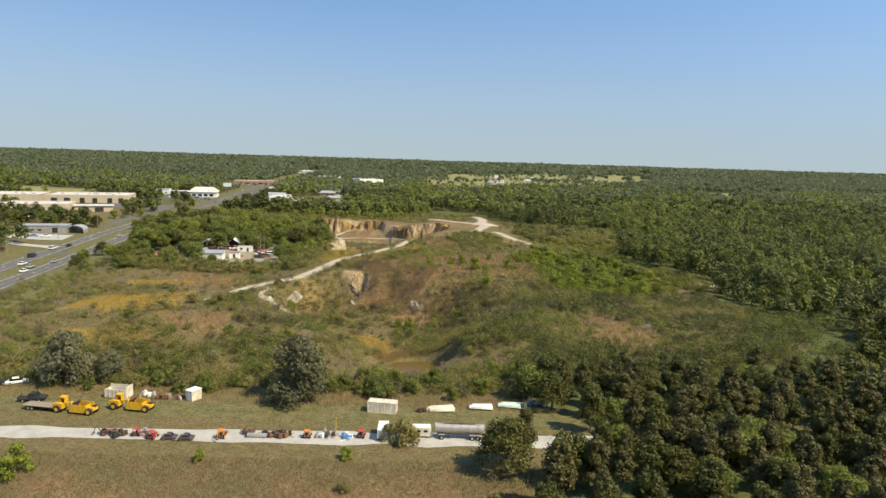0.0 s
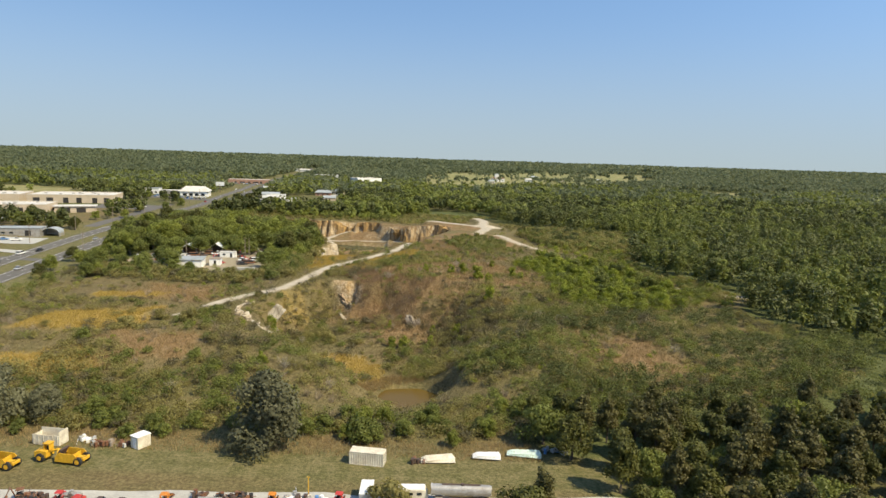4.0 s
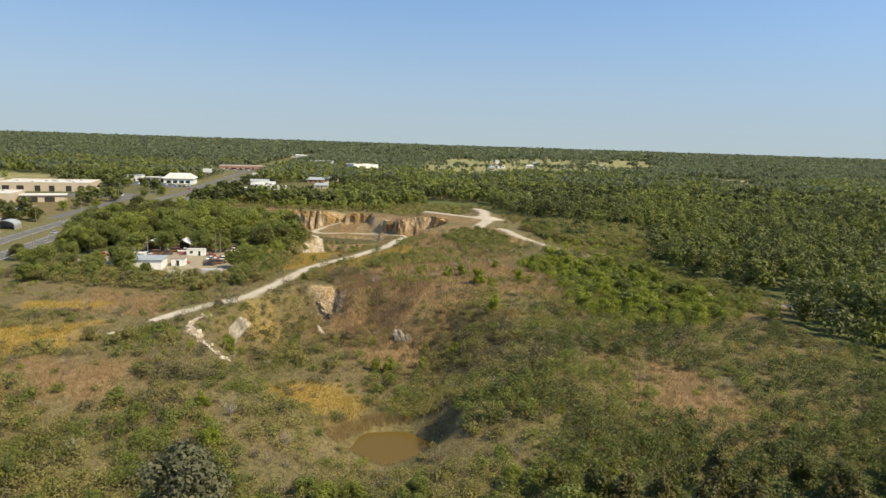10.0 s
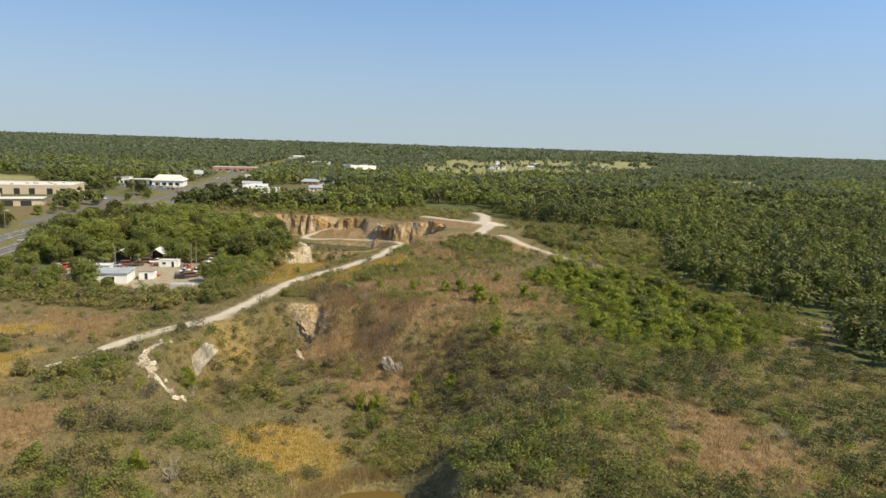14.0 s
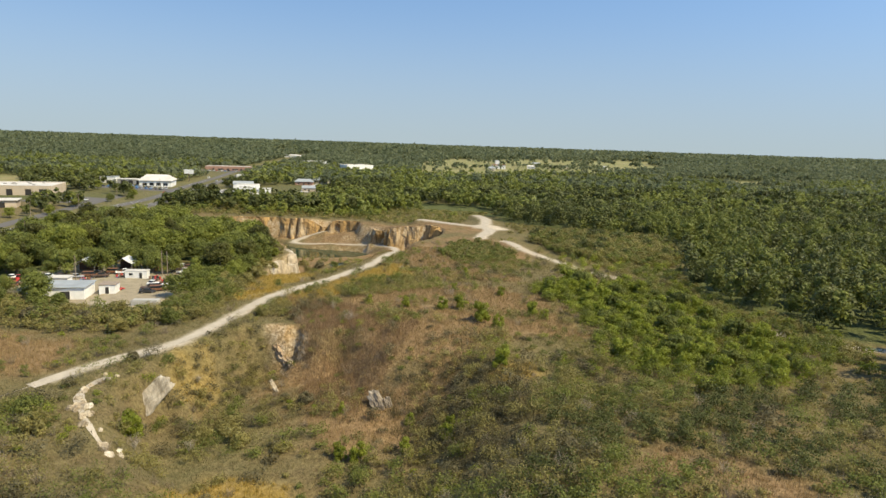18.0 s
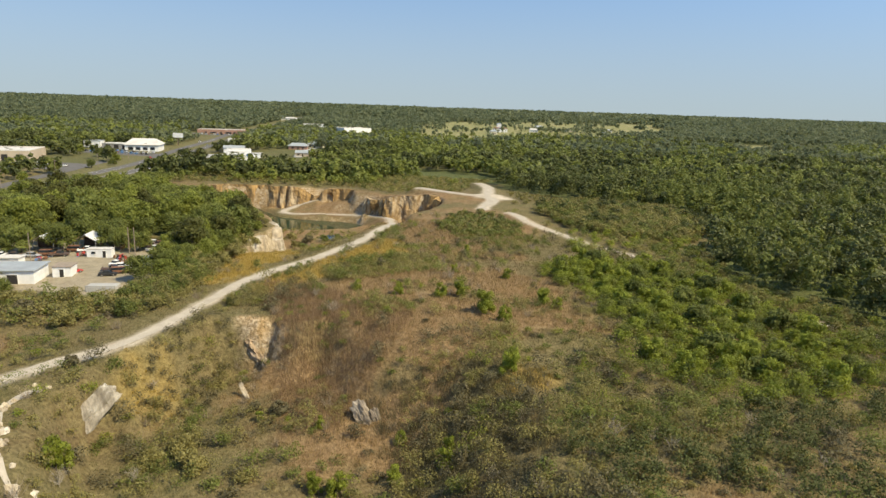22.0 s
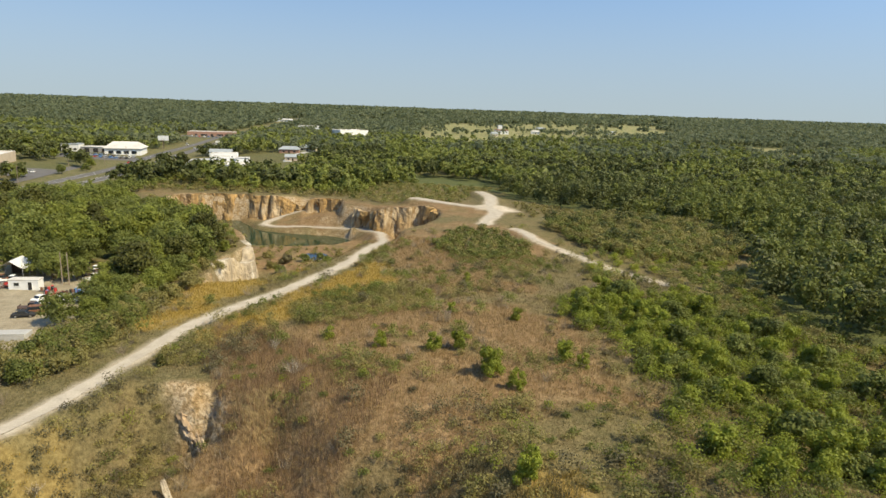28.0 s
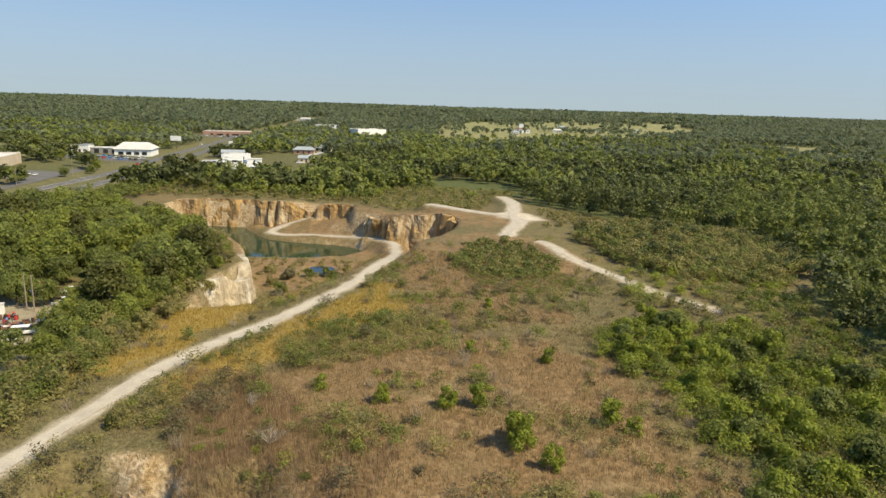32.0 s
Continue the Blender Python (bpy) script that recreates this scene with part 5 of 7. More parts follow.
for poly, sp, hh, keys in STANDS:
    xs2, ys2 = scatter(r2, poly, sp)
    ok = (zones(xs2, ys2)[3] < 0.1) & ~inside(xs2, ys2, POND1) & (seg_dist(xs2, ys2, MAIN_TRACK[::3])[0] > 3.2) & (fbm(xs2, ys2, 8, 350) > 0.34)
    xs2, ys2 = xs2[ok], ys2[ok]
    kk = r2.random(len(xs2)) * 0.5 + fbm(xs2, ys2, 9, 351) > 0.72
    for key, m2 in ((keys[0], ~kk), (keys[1], kk)):
        k2 = int(m2.sum())
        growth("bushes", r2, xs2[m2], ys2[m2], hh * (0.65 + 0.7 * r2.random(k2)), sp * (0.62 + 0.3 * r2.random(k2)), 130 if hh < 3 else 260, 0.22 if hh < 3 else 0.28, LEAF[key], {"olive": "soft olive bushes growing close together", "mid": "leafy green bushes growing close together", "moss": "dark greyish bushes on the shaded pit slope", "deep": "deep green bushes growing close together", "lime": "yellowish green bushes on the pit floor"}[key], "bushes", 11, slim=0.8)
xs2, ys2 = scatter(r2, [(-48, 288), (-35, 286), (-25, 275), (-24, 249), (-34, 253), (-44, 268)], 0.9)
blades("dry_reeds", r2, xs2, ys2, 1.7, 0.4, 12, 0.03, LEAF["reed"], "tall dry brown reeds on the pit rim", "weeds", 0.3)
xs2, ys2 = scatter(r2, [(-36, 260), (-22, 270), (-8, 262), (-12, 246), (-20, 228), (-33, 236)], 0.95)
blades("dry_reeds", r2, xs2, ys2, 1.5, 0.4, 12, 0.035, LEAF["reed"], "tall dry brown reeds on the pit slope", "weeds", 0.3)
xs2, ys2 = scatter(r2, [(-26, 170), (-23, 182), (-17, 189), (-9, 190), (-8, 187), (-16, 185), (-20, 180), (-23, 171)], 0.55)
blades("pond_reeds", r2, xs2, ys2, 1.4, 0.3, 14, 0.03, LEAF["dry"], "pale dry reeds along the pond", "reeds", 0.35)
# dark bare brush on the shaded slope
xs2, ys2 = scatter(r2, [(-18, 238), (-6, 214), (4, 204), (16, 214), (16, 236), (2, 242)], 2.6)
blades("bare_bushes", r2, xs2, ys2, 2.2, 0.8, 80, 0.03, LEAF["moss"], "dark leafless brush on the pit slope", "bushes", 0.7)
# dry weeds and golden grass
xs, ys = scatter(r2, [(-120, 140), (60, 140), (60, 345), (-30, 400), (-70, 360), (-120, 240)], 0.95)
g, b, w, s, gr, f = zones(xs, ys)
k = r2.random(len(xs))
m = (b > 0.35) & (k < b * 0.85) & (s < 0.1) & (g < 0.4)
blades("dry_weeds", r2, xs[m], ys[m], 1.0, 0.34, 15, 0.035, LEAF["dry"], "dry reddish brown weeds on the pit slope", "weeds", 0.45)
m = (g > 0.3) & (k < g) & (s < 0.1)
blades("golden_grass", r2, xs[m], ys[m], 0.8, 0.35, 18, 0.05, LEAF["gold"], "tall golden dry grass", "grass", 0.5)
m = (np.maximum(g, b) < 0.6) & (k < 0.62) & (s < 0.1) & (w < 0.5) & ~inside(xs, ys, POND1)
blades("wild_grass", r2, xs[m], ys[m], 0.55, 0.45, 9, 0.05, LEAF["weed"], "rough olive grass between the bushes", "grass", 0.6)
xs, ys = scatter(r2, [(-90, 78), (16, 78), (20, 108), (-90, 104)], 0.8)
m = fbm(xs, ys, 6, 361) > 0.5
blades("meadow_grass", r2, xs[m], ys[m], 0.6, 0.35, 14, 0.035, LEAF["reed"], "dry brown meadow grass beside the road", "grass", 0.6)
blades("meadow_grass", r2, xs[~m], ys[~m], 0.5, 0.4, 12, 0.04, LEAF["weed"], "dull olive meadow grass beside the road", "grass", 0.6)
xs, ys = scatter(r2, [(-100, 129), (16, 132), (16, 139), (-100, 137)], 0.8)
blades("dry_weeds", r2, xs, ys, 0.9, 0.3, 9, 0.035, LEAF["dry"], "dry weeds along the edge of the thicket", "weeds", 0.6)
EAST_HILL = [(34, 412), (44, 384), (62, 368), (88, 366), (106, 388), (102, 440), (78, 450), (58, 448)]
MOUND_B = [(-10, 372), (0, 398), (12, 404), (26, 372), (20, 360), (4, 356)]
TOP_N = [(-150, 492), (-60, 492), (-44, 470), (-20, 462), (4, 470), (8, 520), (30, 540), (-40, 560), (-200, 560), (-200, 470)]
RIM_R = [(24, 430), (40, 430), (56, 452), (44, 476), (26, 470)]
W_BANK = [(-66, 330), (-66, 318), (-78, 290), (-100, 270), (-150, 285), (-150, 262), (-90, 248), (-62, 262), (-60, 300)]
for poly, sp, hh, rr, n, size, key in ((EAST_HILL, 4.0, 4.2, 2.9, 260, 0.42, "mid"), (EAST_HILL, 4.2, 4.6, 3.0, 260, 0.42, "olive"), (EAST_HILL, 13.0, 6.5, 3.6, 420, 0.46, "deep"), (MOUND_B, 3.2, 2.4, 2.0, 110, 0.42, "mid"), (MOUND_B, 4.2, 2.4, 2.0, 110, 0.42, "olive"), ([(-115, 402), (-66, 382), (-60, 340), (-48, 336), (-34, 372), (-28, 400), (-40, 424), (-70, 424)], 4.2, 1.2, 1.3, 50, 0.35, "olive"), (TOP_N, 4.4, 2.2, 2.2, 60, 0.5, "olive"), (TOP_N, 9.0, 3.0, 2.4, 60, 0.55, "mid"),
                                       (RIM_R, 4.5, 2.0, 1.8, 80, 0.45, "olive"), (W_BANK, 3.6, 3.4, 2.4, 130, 0.38, "olive"), (W_BANK, 6.0, 4.2, 2.4, 130, 0.38, "mid")):
    xs, ys = scatter(r2, poly, sp)
    g_, _, _, s, gr, _ = zones(xs, ys)
    m = (s < 0.1) & (gr < 0.3) & (g_ < 0.3) & (seg_dist(xs, ys, MAIN_TRACK[::3])[0] > 4.6) & ~inside(xs, ys, LAKE) & ~inside(xs, ys, POND2) & (land(xs, ys) > -7.3)
    xs, ys = xs[m], ys[m]
    growth("scrub", r2, xs, ys, hh * (0.6 + 0.7 * r2.random(len(xs))), rr, n, size, LEAF[key], "thick olive scrub on the bank" if key == "olive" else "leafy green scrub on the bank" if key == "mid" else "taller dark bushes on the bank", lobes=12)

# woodland beyond
r3 = np.random.default_rng(303)


def band(y0, y1, spacing, margin=40):
    w = 0.74 * y1 + margin
    x, y = scatter(r3, [(-w - 60, y0), (w, y0), (w, y1), (-w - 60, y1)], spacing)
    m = in_view(x, y, margin)
    x, y = x[m], y[m]
    dh, _ = seg_dist(x, y, HWY[::2])
    g, b, w_, s, gr, f = zones(x, y)
    return x, y, dh, gr, f


def wood_pair(x, y, hh, rad, nl, size, names, lobes=9, low=0.42):
    kk = r3.random(len(x)) < 0.15 + 0.7 * S(0.35, 0.62, fbm(x, y, 9 * rad, 909))
    for sel_, key, lab in ((kk, names[0], "woodland of dark mixed crowns"), (~kk, names[1], "woodland of fresh green crowns")):
        n = int(sel_.sum())
        growth("woods", r3, x[sel_], y[sel_], hh * (0.58 + 0.7 * r3.random(n)), rad * (0.68 + 0.6 * r3.random(n)), nl, size, LEAF[key], lab, "woods", lobes, low, 0.9, 0.88, 0.6, 90.0 if size < 2.5 else 260.0, lift=0.18, own=0.7 if size < 3.5 else 0.45)


FE = [(114, 266), (104, 272), (92, 286), (85, 302), (82, 318), (83, 344), (92, 364), (110, 388), (104, 440), (80, 452), (62, 452), (48, 478), (24, 500), (26, 540), (420, 540), (330, 232), (150, 200), (112, 204), (96, 216), (92, 238)]
xs, ys = scatter(r3, FE, 6.9)
m = in_view(xs, ys, 30)
wood_pair(xs[m], ys[m], 13.5, 4.1, 330, 0.78, ("deep", "mid"), 15, 0.25)
xs, ys = scatter(r3, [(-190, 500), (-120, 498), (-40, 496), (-8, 512), (20, 540), (-60, 575), (-200, 575)], 6.5)
m = (fbm(xs, ys, 30, 611) > 0.48) & (seg_dist(xs, ys, HWY[::2])[0] > 28)
wood_pair(xs[m], ys[m], np.where(xs[m] < -70, 5.0, 7.0).mean(), 3.4, 110, 0.8, ("mid", "lime"))
xs, ys = scatter(r3, [(-192, 446), (-148, 438), (-150, 478), (-156, 494), (-200, 494)], 5.2)
m = fbm(xs, ys, 22, 613) > 0.40
wood_pair(xs[m], ys[m], 6.0, 2.8, 130, 0.6, ("mid", "lime"))
FS2 = [(85, 92), (85, 158), (108, 165), (116, 200), (230, 240), (220, 100)]
xs, ys = scatter(r3, FS2, 6.4)
m = in_view(xs, ys, 30)
wood_pair(xs[m], ys[m], 9.5, 4.5, 300, 0.85, ("dark", "deep"), 15)
CLEAR = [((-310, 555), 62), ((-262, 550), 30), ((-285, 690), 46), ((-190, 685), 42), ((-330, 1010), 52), ((-152, 745), 34), ((-152, 1110), 46), ((-300, 470), 46), ((85, 1430), 60), ((-255, 1250), 40), ((-235, 360), 32), ((-390, 545), 50), ((-180, 640), 40), ((-165, 600), 30), ((-150, 1080), 50), ((-145, 1020), 35), ((-150, 720), 34), ((-145, 680), 30), ((-140, 640), 22), ((-275, 640), 30), ((-320, 960), 45), ((-300, 920), 30), ((-255, 1200), 40)]
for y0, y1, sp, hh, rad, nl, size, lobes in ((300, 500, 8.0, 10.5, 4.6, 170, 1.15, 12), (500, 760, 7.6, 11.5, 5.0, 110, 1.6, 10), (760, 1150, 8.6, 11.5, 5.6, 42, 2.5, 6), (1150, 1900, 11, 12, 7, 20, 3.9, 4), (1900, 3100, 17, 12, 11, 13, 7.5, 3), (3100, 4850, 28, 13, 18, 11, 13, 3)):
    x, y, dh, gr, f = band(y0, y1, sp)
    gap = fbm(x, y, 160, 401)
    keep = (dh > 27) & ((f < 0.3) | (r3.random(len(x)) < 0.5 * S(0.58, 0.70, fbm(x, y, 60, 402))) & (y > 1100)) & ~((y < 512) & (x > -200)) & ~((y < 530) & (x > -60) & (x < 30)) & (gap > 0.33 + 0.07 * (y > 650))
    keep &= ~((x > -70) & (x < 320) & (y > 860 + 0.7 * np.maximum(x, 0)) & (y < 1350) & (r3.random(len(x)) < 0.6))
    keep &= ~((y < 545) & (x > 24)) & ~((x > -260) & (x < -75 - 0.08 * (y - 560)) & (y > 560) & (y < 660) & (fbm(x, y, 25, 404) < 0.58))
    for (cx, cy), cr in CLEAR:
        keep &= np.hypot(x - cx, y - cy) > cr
    # bands past 760 m use leaves with the haze in their colour
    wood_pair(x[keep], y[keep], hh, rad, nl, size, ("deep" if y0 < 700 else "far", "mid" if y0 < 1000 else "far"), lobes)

# ---------------------------------------------------------------- paints and metals
YELLOW = mat("yellow_machine_paint", (0.72, 0.40, 0.03), 0.45, vary=0.18, scale=1.5)
WHITE = mat("white_paint", (0.78, 0.77, 0.73), 0.6, vary=0.08, scale=0.8)
CREAM = mat("cream_paint", (0.72, 0.68, 0.55), 0.65, vary=0.1, scale=0.8, color2=(0.42, 0.34, 0.24))
RED = mat("red_paint", (0.50, 0.05, 0.04), 0.5, vary=0.2, scale=1.5)
BLUE = mat("blue_paint", (0.12, 0.25, 0.48), 0.5, vary=0.15, scale=1.5)
ORANGE = mat("orange_paint", (0.62, 0.22, 0.03), 0.5, vary=0.2, scale=1.5)
BLACK = mat("black_rubber", (0.03, 0.03, 0.03), 0.85, vary=0.2)
DARK = mat("dark_steel", (0.07, 0.065, 0.06), 0.6, 0.3, vary=0.25, scale=2, color2=(0.14, 0.07, 0.04))
RUST = mat("rusty_steel", (0.23, 0.11, 0.06), 0.85, 0.2, vary=0.3, scale=2)
STEEL = mat("dull_steel", (0.50, 0.49, 0.46), 0.45, 0.5, vary=0.12, scale=0.8, color2=(0.30, 0.25, 0.20))
SILVER = mat("silver_paint", (0.55, 0.56, 0.57), 0.35, 0.4, vary=0.06)
GLASS = mat("dark_glass", (0.02, 0.025, 0.03), 0.08, spec=0.6, vary=0.05)
TAN = mat("tan_wall", (0.50, 0.41, 0.30), 0.85, vary=0.08, scale=0.2)
ROOFW = mat("white_roof", (0.60, 0.57, 0.51), 0.7, vary=0.1, scale=0.12, color2=(0.46, 0.43, 0.38))
ROOFG = mat("grey_metal_roof", (0.40, 0.42, 0.41), 0.5, 0.2, vary=0.12, scale=0.3)
BRICKR = mat("red_brick_wall", (0.34, 0.20, 0.145), 0.85, vary=0.12, scale=0.5)
WOODP = mat("weathered_wood", (0.30, 0.24, 0.18), 0.85, vary=0.2, scale=2)
MINT = mat("pale_green_sheet", (0.58, 0.70, 0.62), 0.6, vary=0.1, scale=1)
# near-black colour that stands for the unlit inside of a doorway
DOORD = mat("dark_doorway", (0.035, 0.032, 0.03), 0.8, vary=0.2)
TARP = mat("white_canvas", (0.62, 0.62, 0.60), 0.7, vary=0.06, scale=0.5)


def at(x, y, rz=0.0, dz=0.0):
    return pose(x, y, h1(x, y) + dz, 0, 0, rz)


def wheel_mesh(r, w):
    bm = bmesh.new()
    bmesh.ops.create_cone(bm, cap_ends=True, segments=18 if r > 0.4 else 10, radius1=r, radius2=r, depth=w)
    if r > 0.4:
        bmesh.ops.bevel(bm, geom=[e for e in bm.edges if len(e.link_faces) == 2 and any(len(f.verts) > 4 for f in e.link_faces)], offset=w * 0.18, segments=2, affect="EDGES")
    bm.transform(pose(0, 0, 0, 90))
    me = bpy.data.meshes.new("tyre")
    bm.to_mesh(me)
    bm.free()
    me.materials.append(BLACK)
    return me


def rim_mesh(r, w, m):
    bm = rod((0, -w / 2, 0), (0, w / 2, 0), r, None, 14 if r > 0.3 else 8)
    rod((0, -w / 2 - 0.03, 0), (0, w / 2 + 0.03, 0), r * 0.35, None, 6, bm)
    me = bpy.data.meshes.new("rim")
    bm.to_mesh(me)
    bm.free()
    me.materials.append(m)
    return me


WHEELS = {}


def wheel(parent, x, y, r, w, m=None):
    m = m or STEEL
    key = (round(r, 3), round(w, 3), m.name)
    if key not in WHEELS:
        WHEELS[key] = (wheel_mesh(r, w), rim_mesh(r * 0.55, w * 1.02, m))
    t = part("wheel", WHEELS[key][0], parent)
    t.location = (x, y, r)
    part("rim", WHEELS[key][1], t)
    return t


def profile(points, width, bevel=0.06, bm=None, y=0.0):
    """A side outline (x, z) drawn out across the width."""
    one = bmesh.new()
    a = [one.verts.new((p[0], y - width / 2, p[1])) for p in points]
    b = [one.verts.new((p[0], y + width / 2, p[1])) for p in points]
    one.faces.new(a)
    one.faces.new(b[::-1])
    for i in range(len(points)):
        j = (i + 1) % len(points)
        one.faces.new((a[j], a[i], b[i], b[j]))
    bmesh.ops.recalc_face_normals(one, faces=one.faces[:])
    if bevel:
        bmesh.ops.bevel(one, geom=one.edges[:], offset=bevel, segments=1, affect="EDGES")
    return join(bm, one)


CARS = {}


def car(x, y, rz, m, shape="sedan", label="", group="", dz=0.0, category="car"):
    key = (m.name, shape)
    if key not in CARS:
        L, Wd = (4.6, 1.8) if shape == "sedan" else (5.3, 1.95)
        if shape == "sedan":
            body = profile([(-2.3, 0.35), (2.25, 0.35), (2.3, 0.62), (1.2, 0.88), (-1.6, 0.95), (-2.3, 0.85)], Wd, 0.08)
            cab = profile([(-1.55, 0.9), (1.15, 0.86), (0.45, 1.38), (-0.95, 1.42)], Wd * 0.86, 0.07)
            roof = box(1.35, Wd * 0.8, 0.06, -0.25, 0, 1.39, 0.02)
        elif shape == "pickup":
            body = profile([(-2.65, 0.5), (2.6, 0.5), (2.65, 0.95), (1.3, 1.12), (0.9, 1.15), (-0.6, 1.15), (-0.7, 0.8), (-2.5, 0.8), (-2.5, 1.12), (-2.65, 1.12)], Wd, 0.06)
            cab = profile([(-0.6, 1.12), (1.35, 1.1), (0.75, 1.75), (-0.5, 1.78)], Wd * 0.88, 0.07)
            roof = box(1.15, Wd * 0.82, 0.06, 0.12, 0, 1.75, 0.02)
        else:
            body = profile([(-2.6, 0.45), (2.55, 0.45), (2.6, 0.9), (1.7, 1.1), (-2.6, 1.1)], Wd, 0.08)
            cab = profile([(-2.55, 1.05), (1.7, 1.05), (1.1, 1.78), (-2.45, 1.82)], Wd * 0.9, 0.07)
            roof = box(3.2, Wd * 0.84, 0.07, -0.75, 0, 1.79, 0.02)
        out = []
        for nm, bm, mm in (("body", body, m), ("cabin_glass", cab, GLASS), ("roof", roof, m)):
            me = bpy.data.meshes.new(nm)
            bm.to_mesh(me)
            bm.free()
            me.materials.append(mm)
            out.append((nm, me))
        CARS[key] = (out, L, Wd)
    out, L, Wd = CARS[key]
    ob = thing({"sedan": "car", "pickup": "pickup_truck", "van": "van"}[shape], label or "parked car with dark windows", category, at(x, y, rz, dz), group)
    for nm, me in out:
        part(nm, me, ob)
    for sx in (-1, 1):
        for sy in (-1, 1):
            wheel(ob, sx * L * 0.3, sy * (Wd / 2 - 0.1), 0.33, 0.22)
    return ob


# ---------------------------------------------------------------- along the limestone road
def storage_container(x, y, rz, L=6.06, m=CREAM):
    ob = thing("shipping_container", "cream corrugated shipping container on short grass", "container", at(x, y, rz))
    W_, Ht = 2.3, 2.3
    part("frame", join(join(box(L, W_, 0.16, 0, 0, 0, 0.02), box(0.12, W_, Ht, -L / 2 + 0.06, 0, 0, 0.02)), box(0.12, W_, Ht, L / 2 - 0.06, 0, 0, 0.02)), ob, m=m)
    part("roof", box(L, W_, 0.1, 0, 0, Ht - 0.06, 0.02), ob, "pale sunlit roof", m=m)
    for sy, nm in ((-1, "side_panel"), (1, "side_panel")):
        V, F = [], []
        for i in range(77):
            o = (0.0, 0.06, 0.06, 0.0)[i % 4]
            for k in (0, 1):
                for z in (0.12, Ht - 0.05):
                    V.append((-L / 2 + 0.1 + i * (L - 0.2) / 76, sy * (W_ / 2 - 0.08 + o - 0.05 * k), z))
        for i in range(76):
            a, c = i * 4, i * 4 + 4
            F += [(a, c, c + 1, a + 1), (a + 2, a + 3, c + 3, c + 2), (a + 1, c + 1, c + 3, a + 3), (a, a + 2, c + 2, c)]
        part(nm, mesh_np(nm, V, F), ob, m=m)
    for sx in (-1, 1):
        d = part("end_door", box(0.08, W_ - 0.16, Ht - 0.25, sx * (L / 2 - 0.02), 0, 0.14, 0.02), ob, m=m)
        for k in (-0.7, -0.25, 0.25, 0.7):
            part("locking_bar", rod((sx * (L / 2 + 0.04), k, 0.25), (sx * (L / 2 + 0.04), k, Ht - 0.2), 0.02, None, 6), d, m=STEEL)
    return ob


storage_container(-14.8, 129.3, -6.5)


def motor_scraper(x, y, rz, label):
    """A two-axle earthmoving scraper: tractor, gooseneck, bowl."""
    ob = thing("motor_scraper", label, "scraper", at(x, y, rz), "yellow scrapers on the grass")
    part("tractor_body", join(profile([(-4.3, 0.7), (-2.0, 0.7), (-2.0, 1.9), (-3.2, 2.0), (-4.3, 1.7)], 1.9, 0.08), box(0.9, 2.2, 0.25, -3.0, 0, 1.0, 0.05)), ob, m=YELLOW)
    c = part("cab", join(join(box(0.08, 1.1, 1.2, -2.75, 0, 1.9, 0.02), box(0.08, 1.1, 1.2, -1.75, 0, 1.9, 0.02)), box(1.3, 1.3, 0.09, -2.25, 0, 3.05, 0.03)), ob, m=YELLOW)
    part("seat", box(0.5, 0.5, 0.6, -2.2, 0, 1.9, 0.05), c, m=BLACK)
    part("exhaust", rod((-3.6, 0.5, 1.9), (-3.6, 0.5, 2.9), 0.07, None, 8), ob, m=DARK)
    part("gooseneck", join(rod((-1.9, 0, 1.6), (-0.4, 0, 2.1), 0.22, 0.2, 10), join(rod((-0.4, 0, 2.1), (0.2, -1.15, 1.2), 0.16, None, 8), rod((-0.4, 0, 2.1), (0.2, 1.15, 1.2), 0.16, None, 8))), ob, m=YELLOW)
    for sy in (-1, 1):
        part("bowl_side", profile([(-0.3, 0.45), (3.0, 0.45), (4.0, 1.3), (3.4, 2.0), (0.6, 2.05), (-0.1, 1.4)], 0.1, 0.02, None, sy * 1.2), ob, m=YELLOW)
    part("bowl_floor", box(3.2, 2.3, 0.12, 1.4, 0, 0.45, 0.02), ob, m=DARK)
    part("ejector", box(0.15, 2.2, 1.2, 2.9, 0, 0.55, 0.03, None), ob, m=YELLOW)
    e = part("elevator", profile([(-0.5, 0.6), (-0.1, 0.5), (0.9, 2.4), (0.5, 2.5)], 1.9, 0.05), ob, "dark slatted elevator", m=DARK)
    for i in range(6):
        part("flight", box(0.12, 1.8, 0.06, -0.42 + i * 0.2, 0, 0.8 + i * 0.32, 0.01), e, m=RUST)
    part("rear_frame", join(box(1.5, 0.8, 0.4, 3.9, 0, 0.9, 0.05), box(0.4, 1.6, 0.5, 4.6, 0, 0.8, 0.05)), ob, m=YELLOW)
    for sy in (-1, 1):
        wheel(ob, -3.1, sy * 1.05, 0.75, 0.55, YELLOW)
        wheel(ob, 3.9, sy * 1.05, 0.75, 0.55, YELLOW)
    return ob


motor_scraper(-76.6, 122.6, -7, "yellow elevating scraper parked beside a trailer")
motor_scraper(-66.4, 125.2, -7, "yellow elevating scraper standing alone on grass")


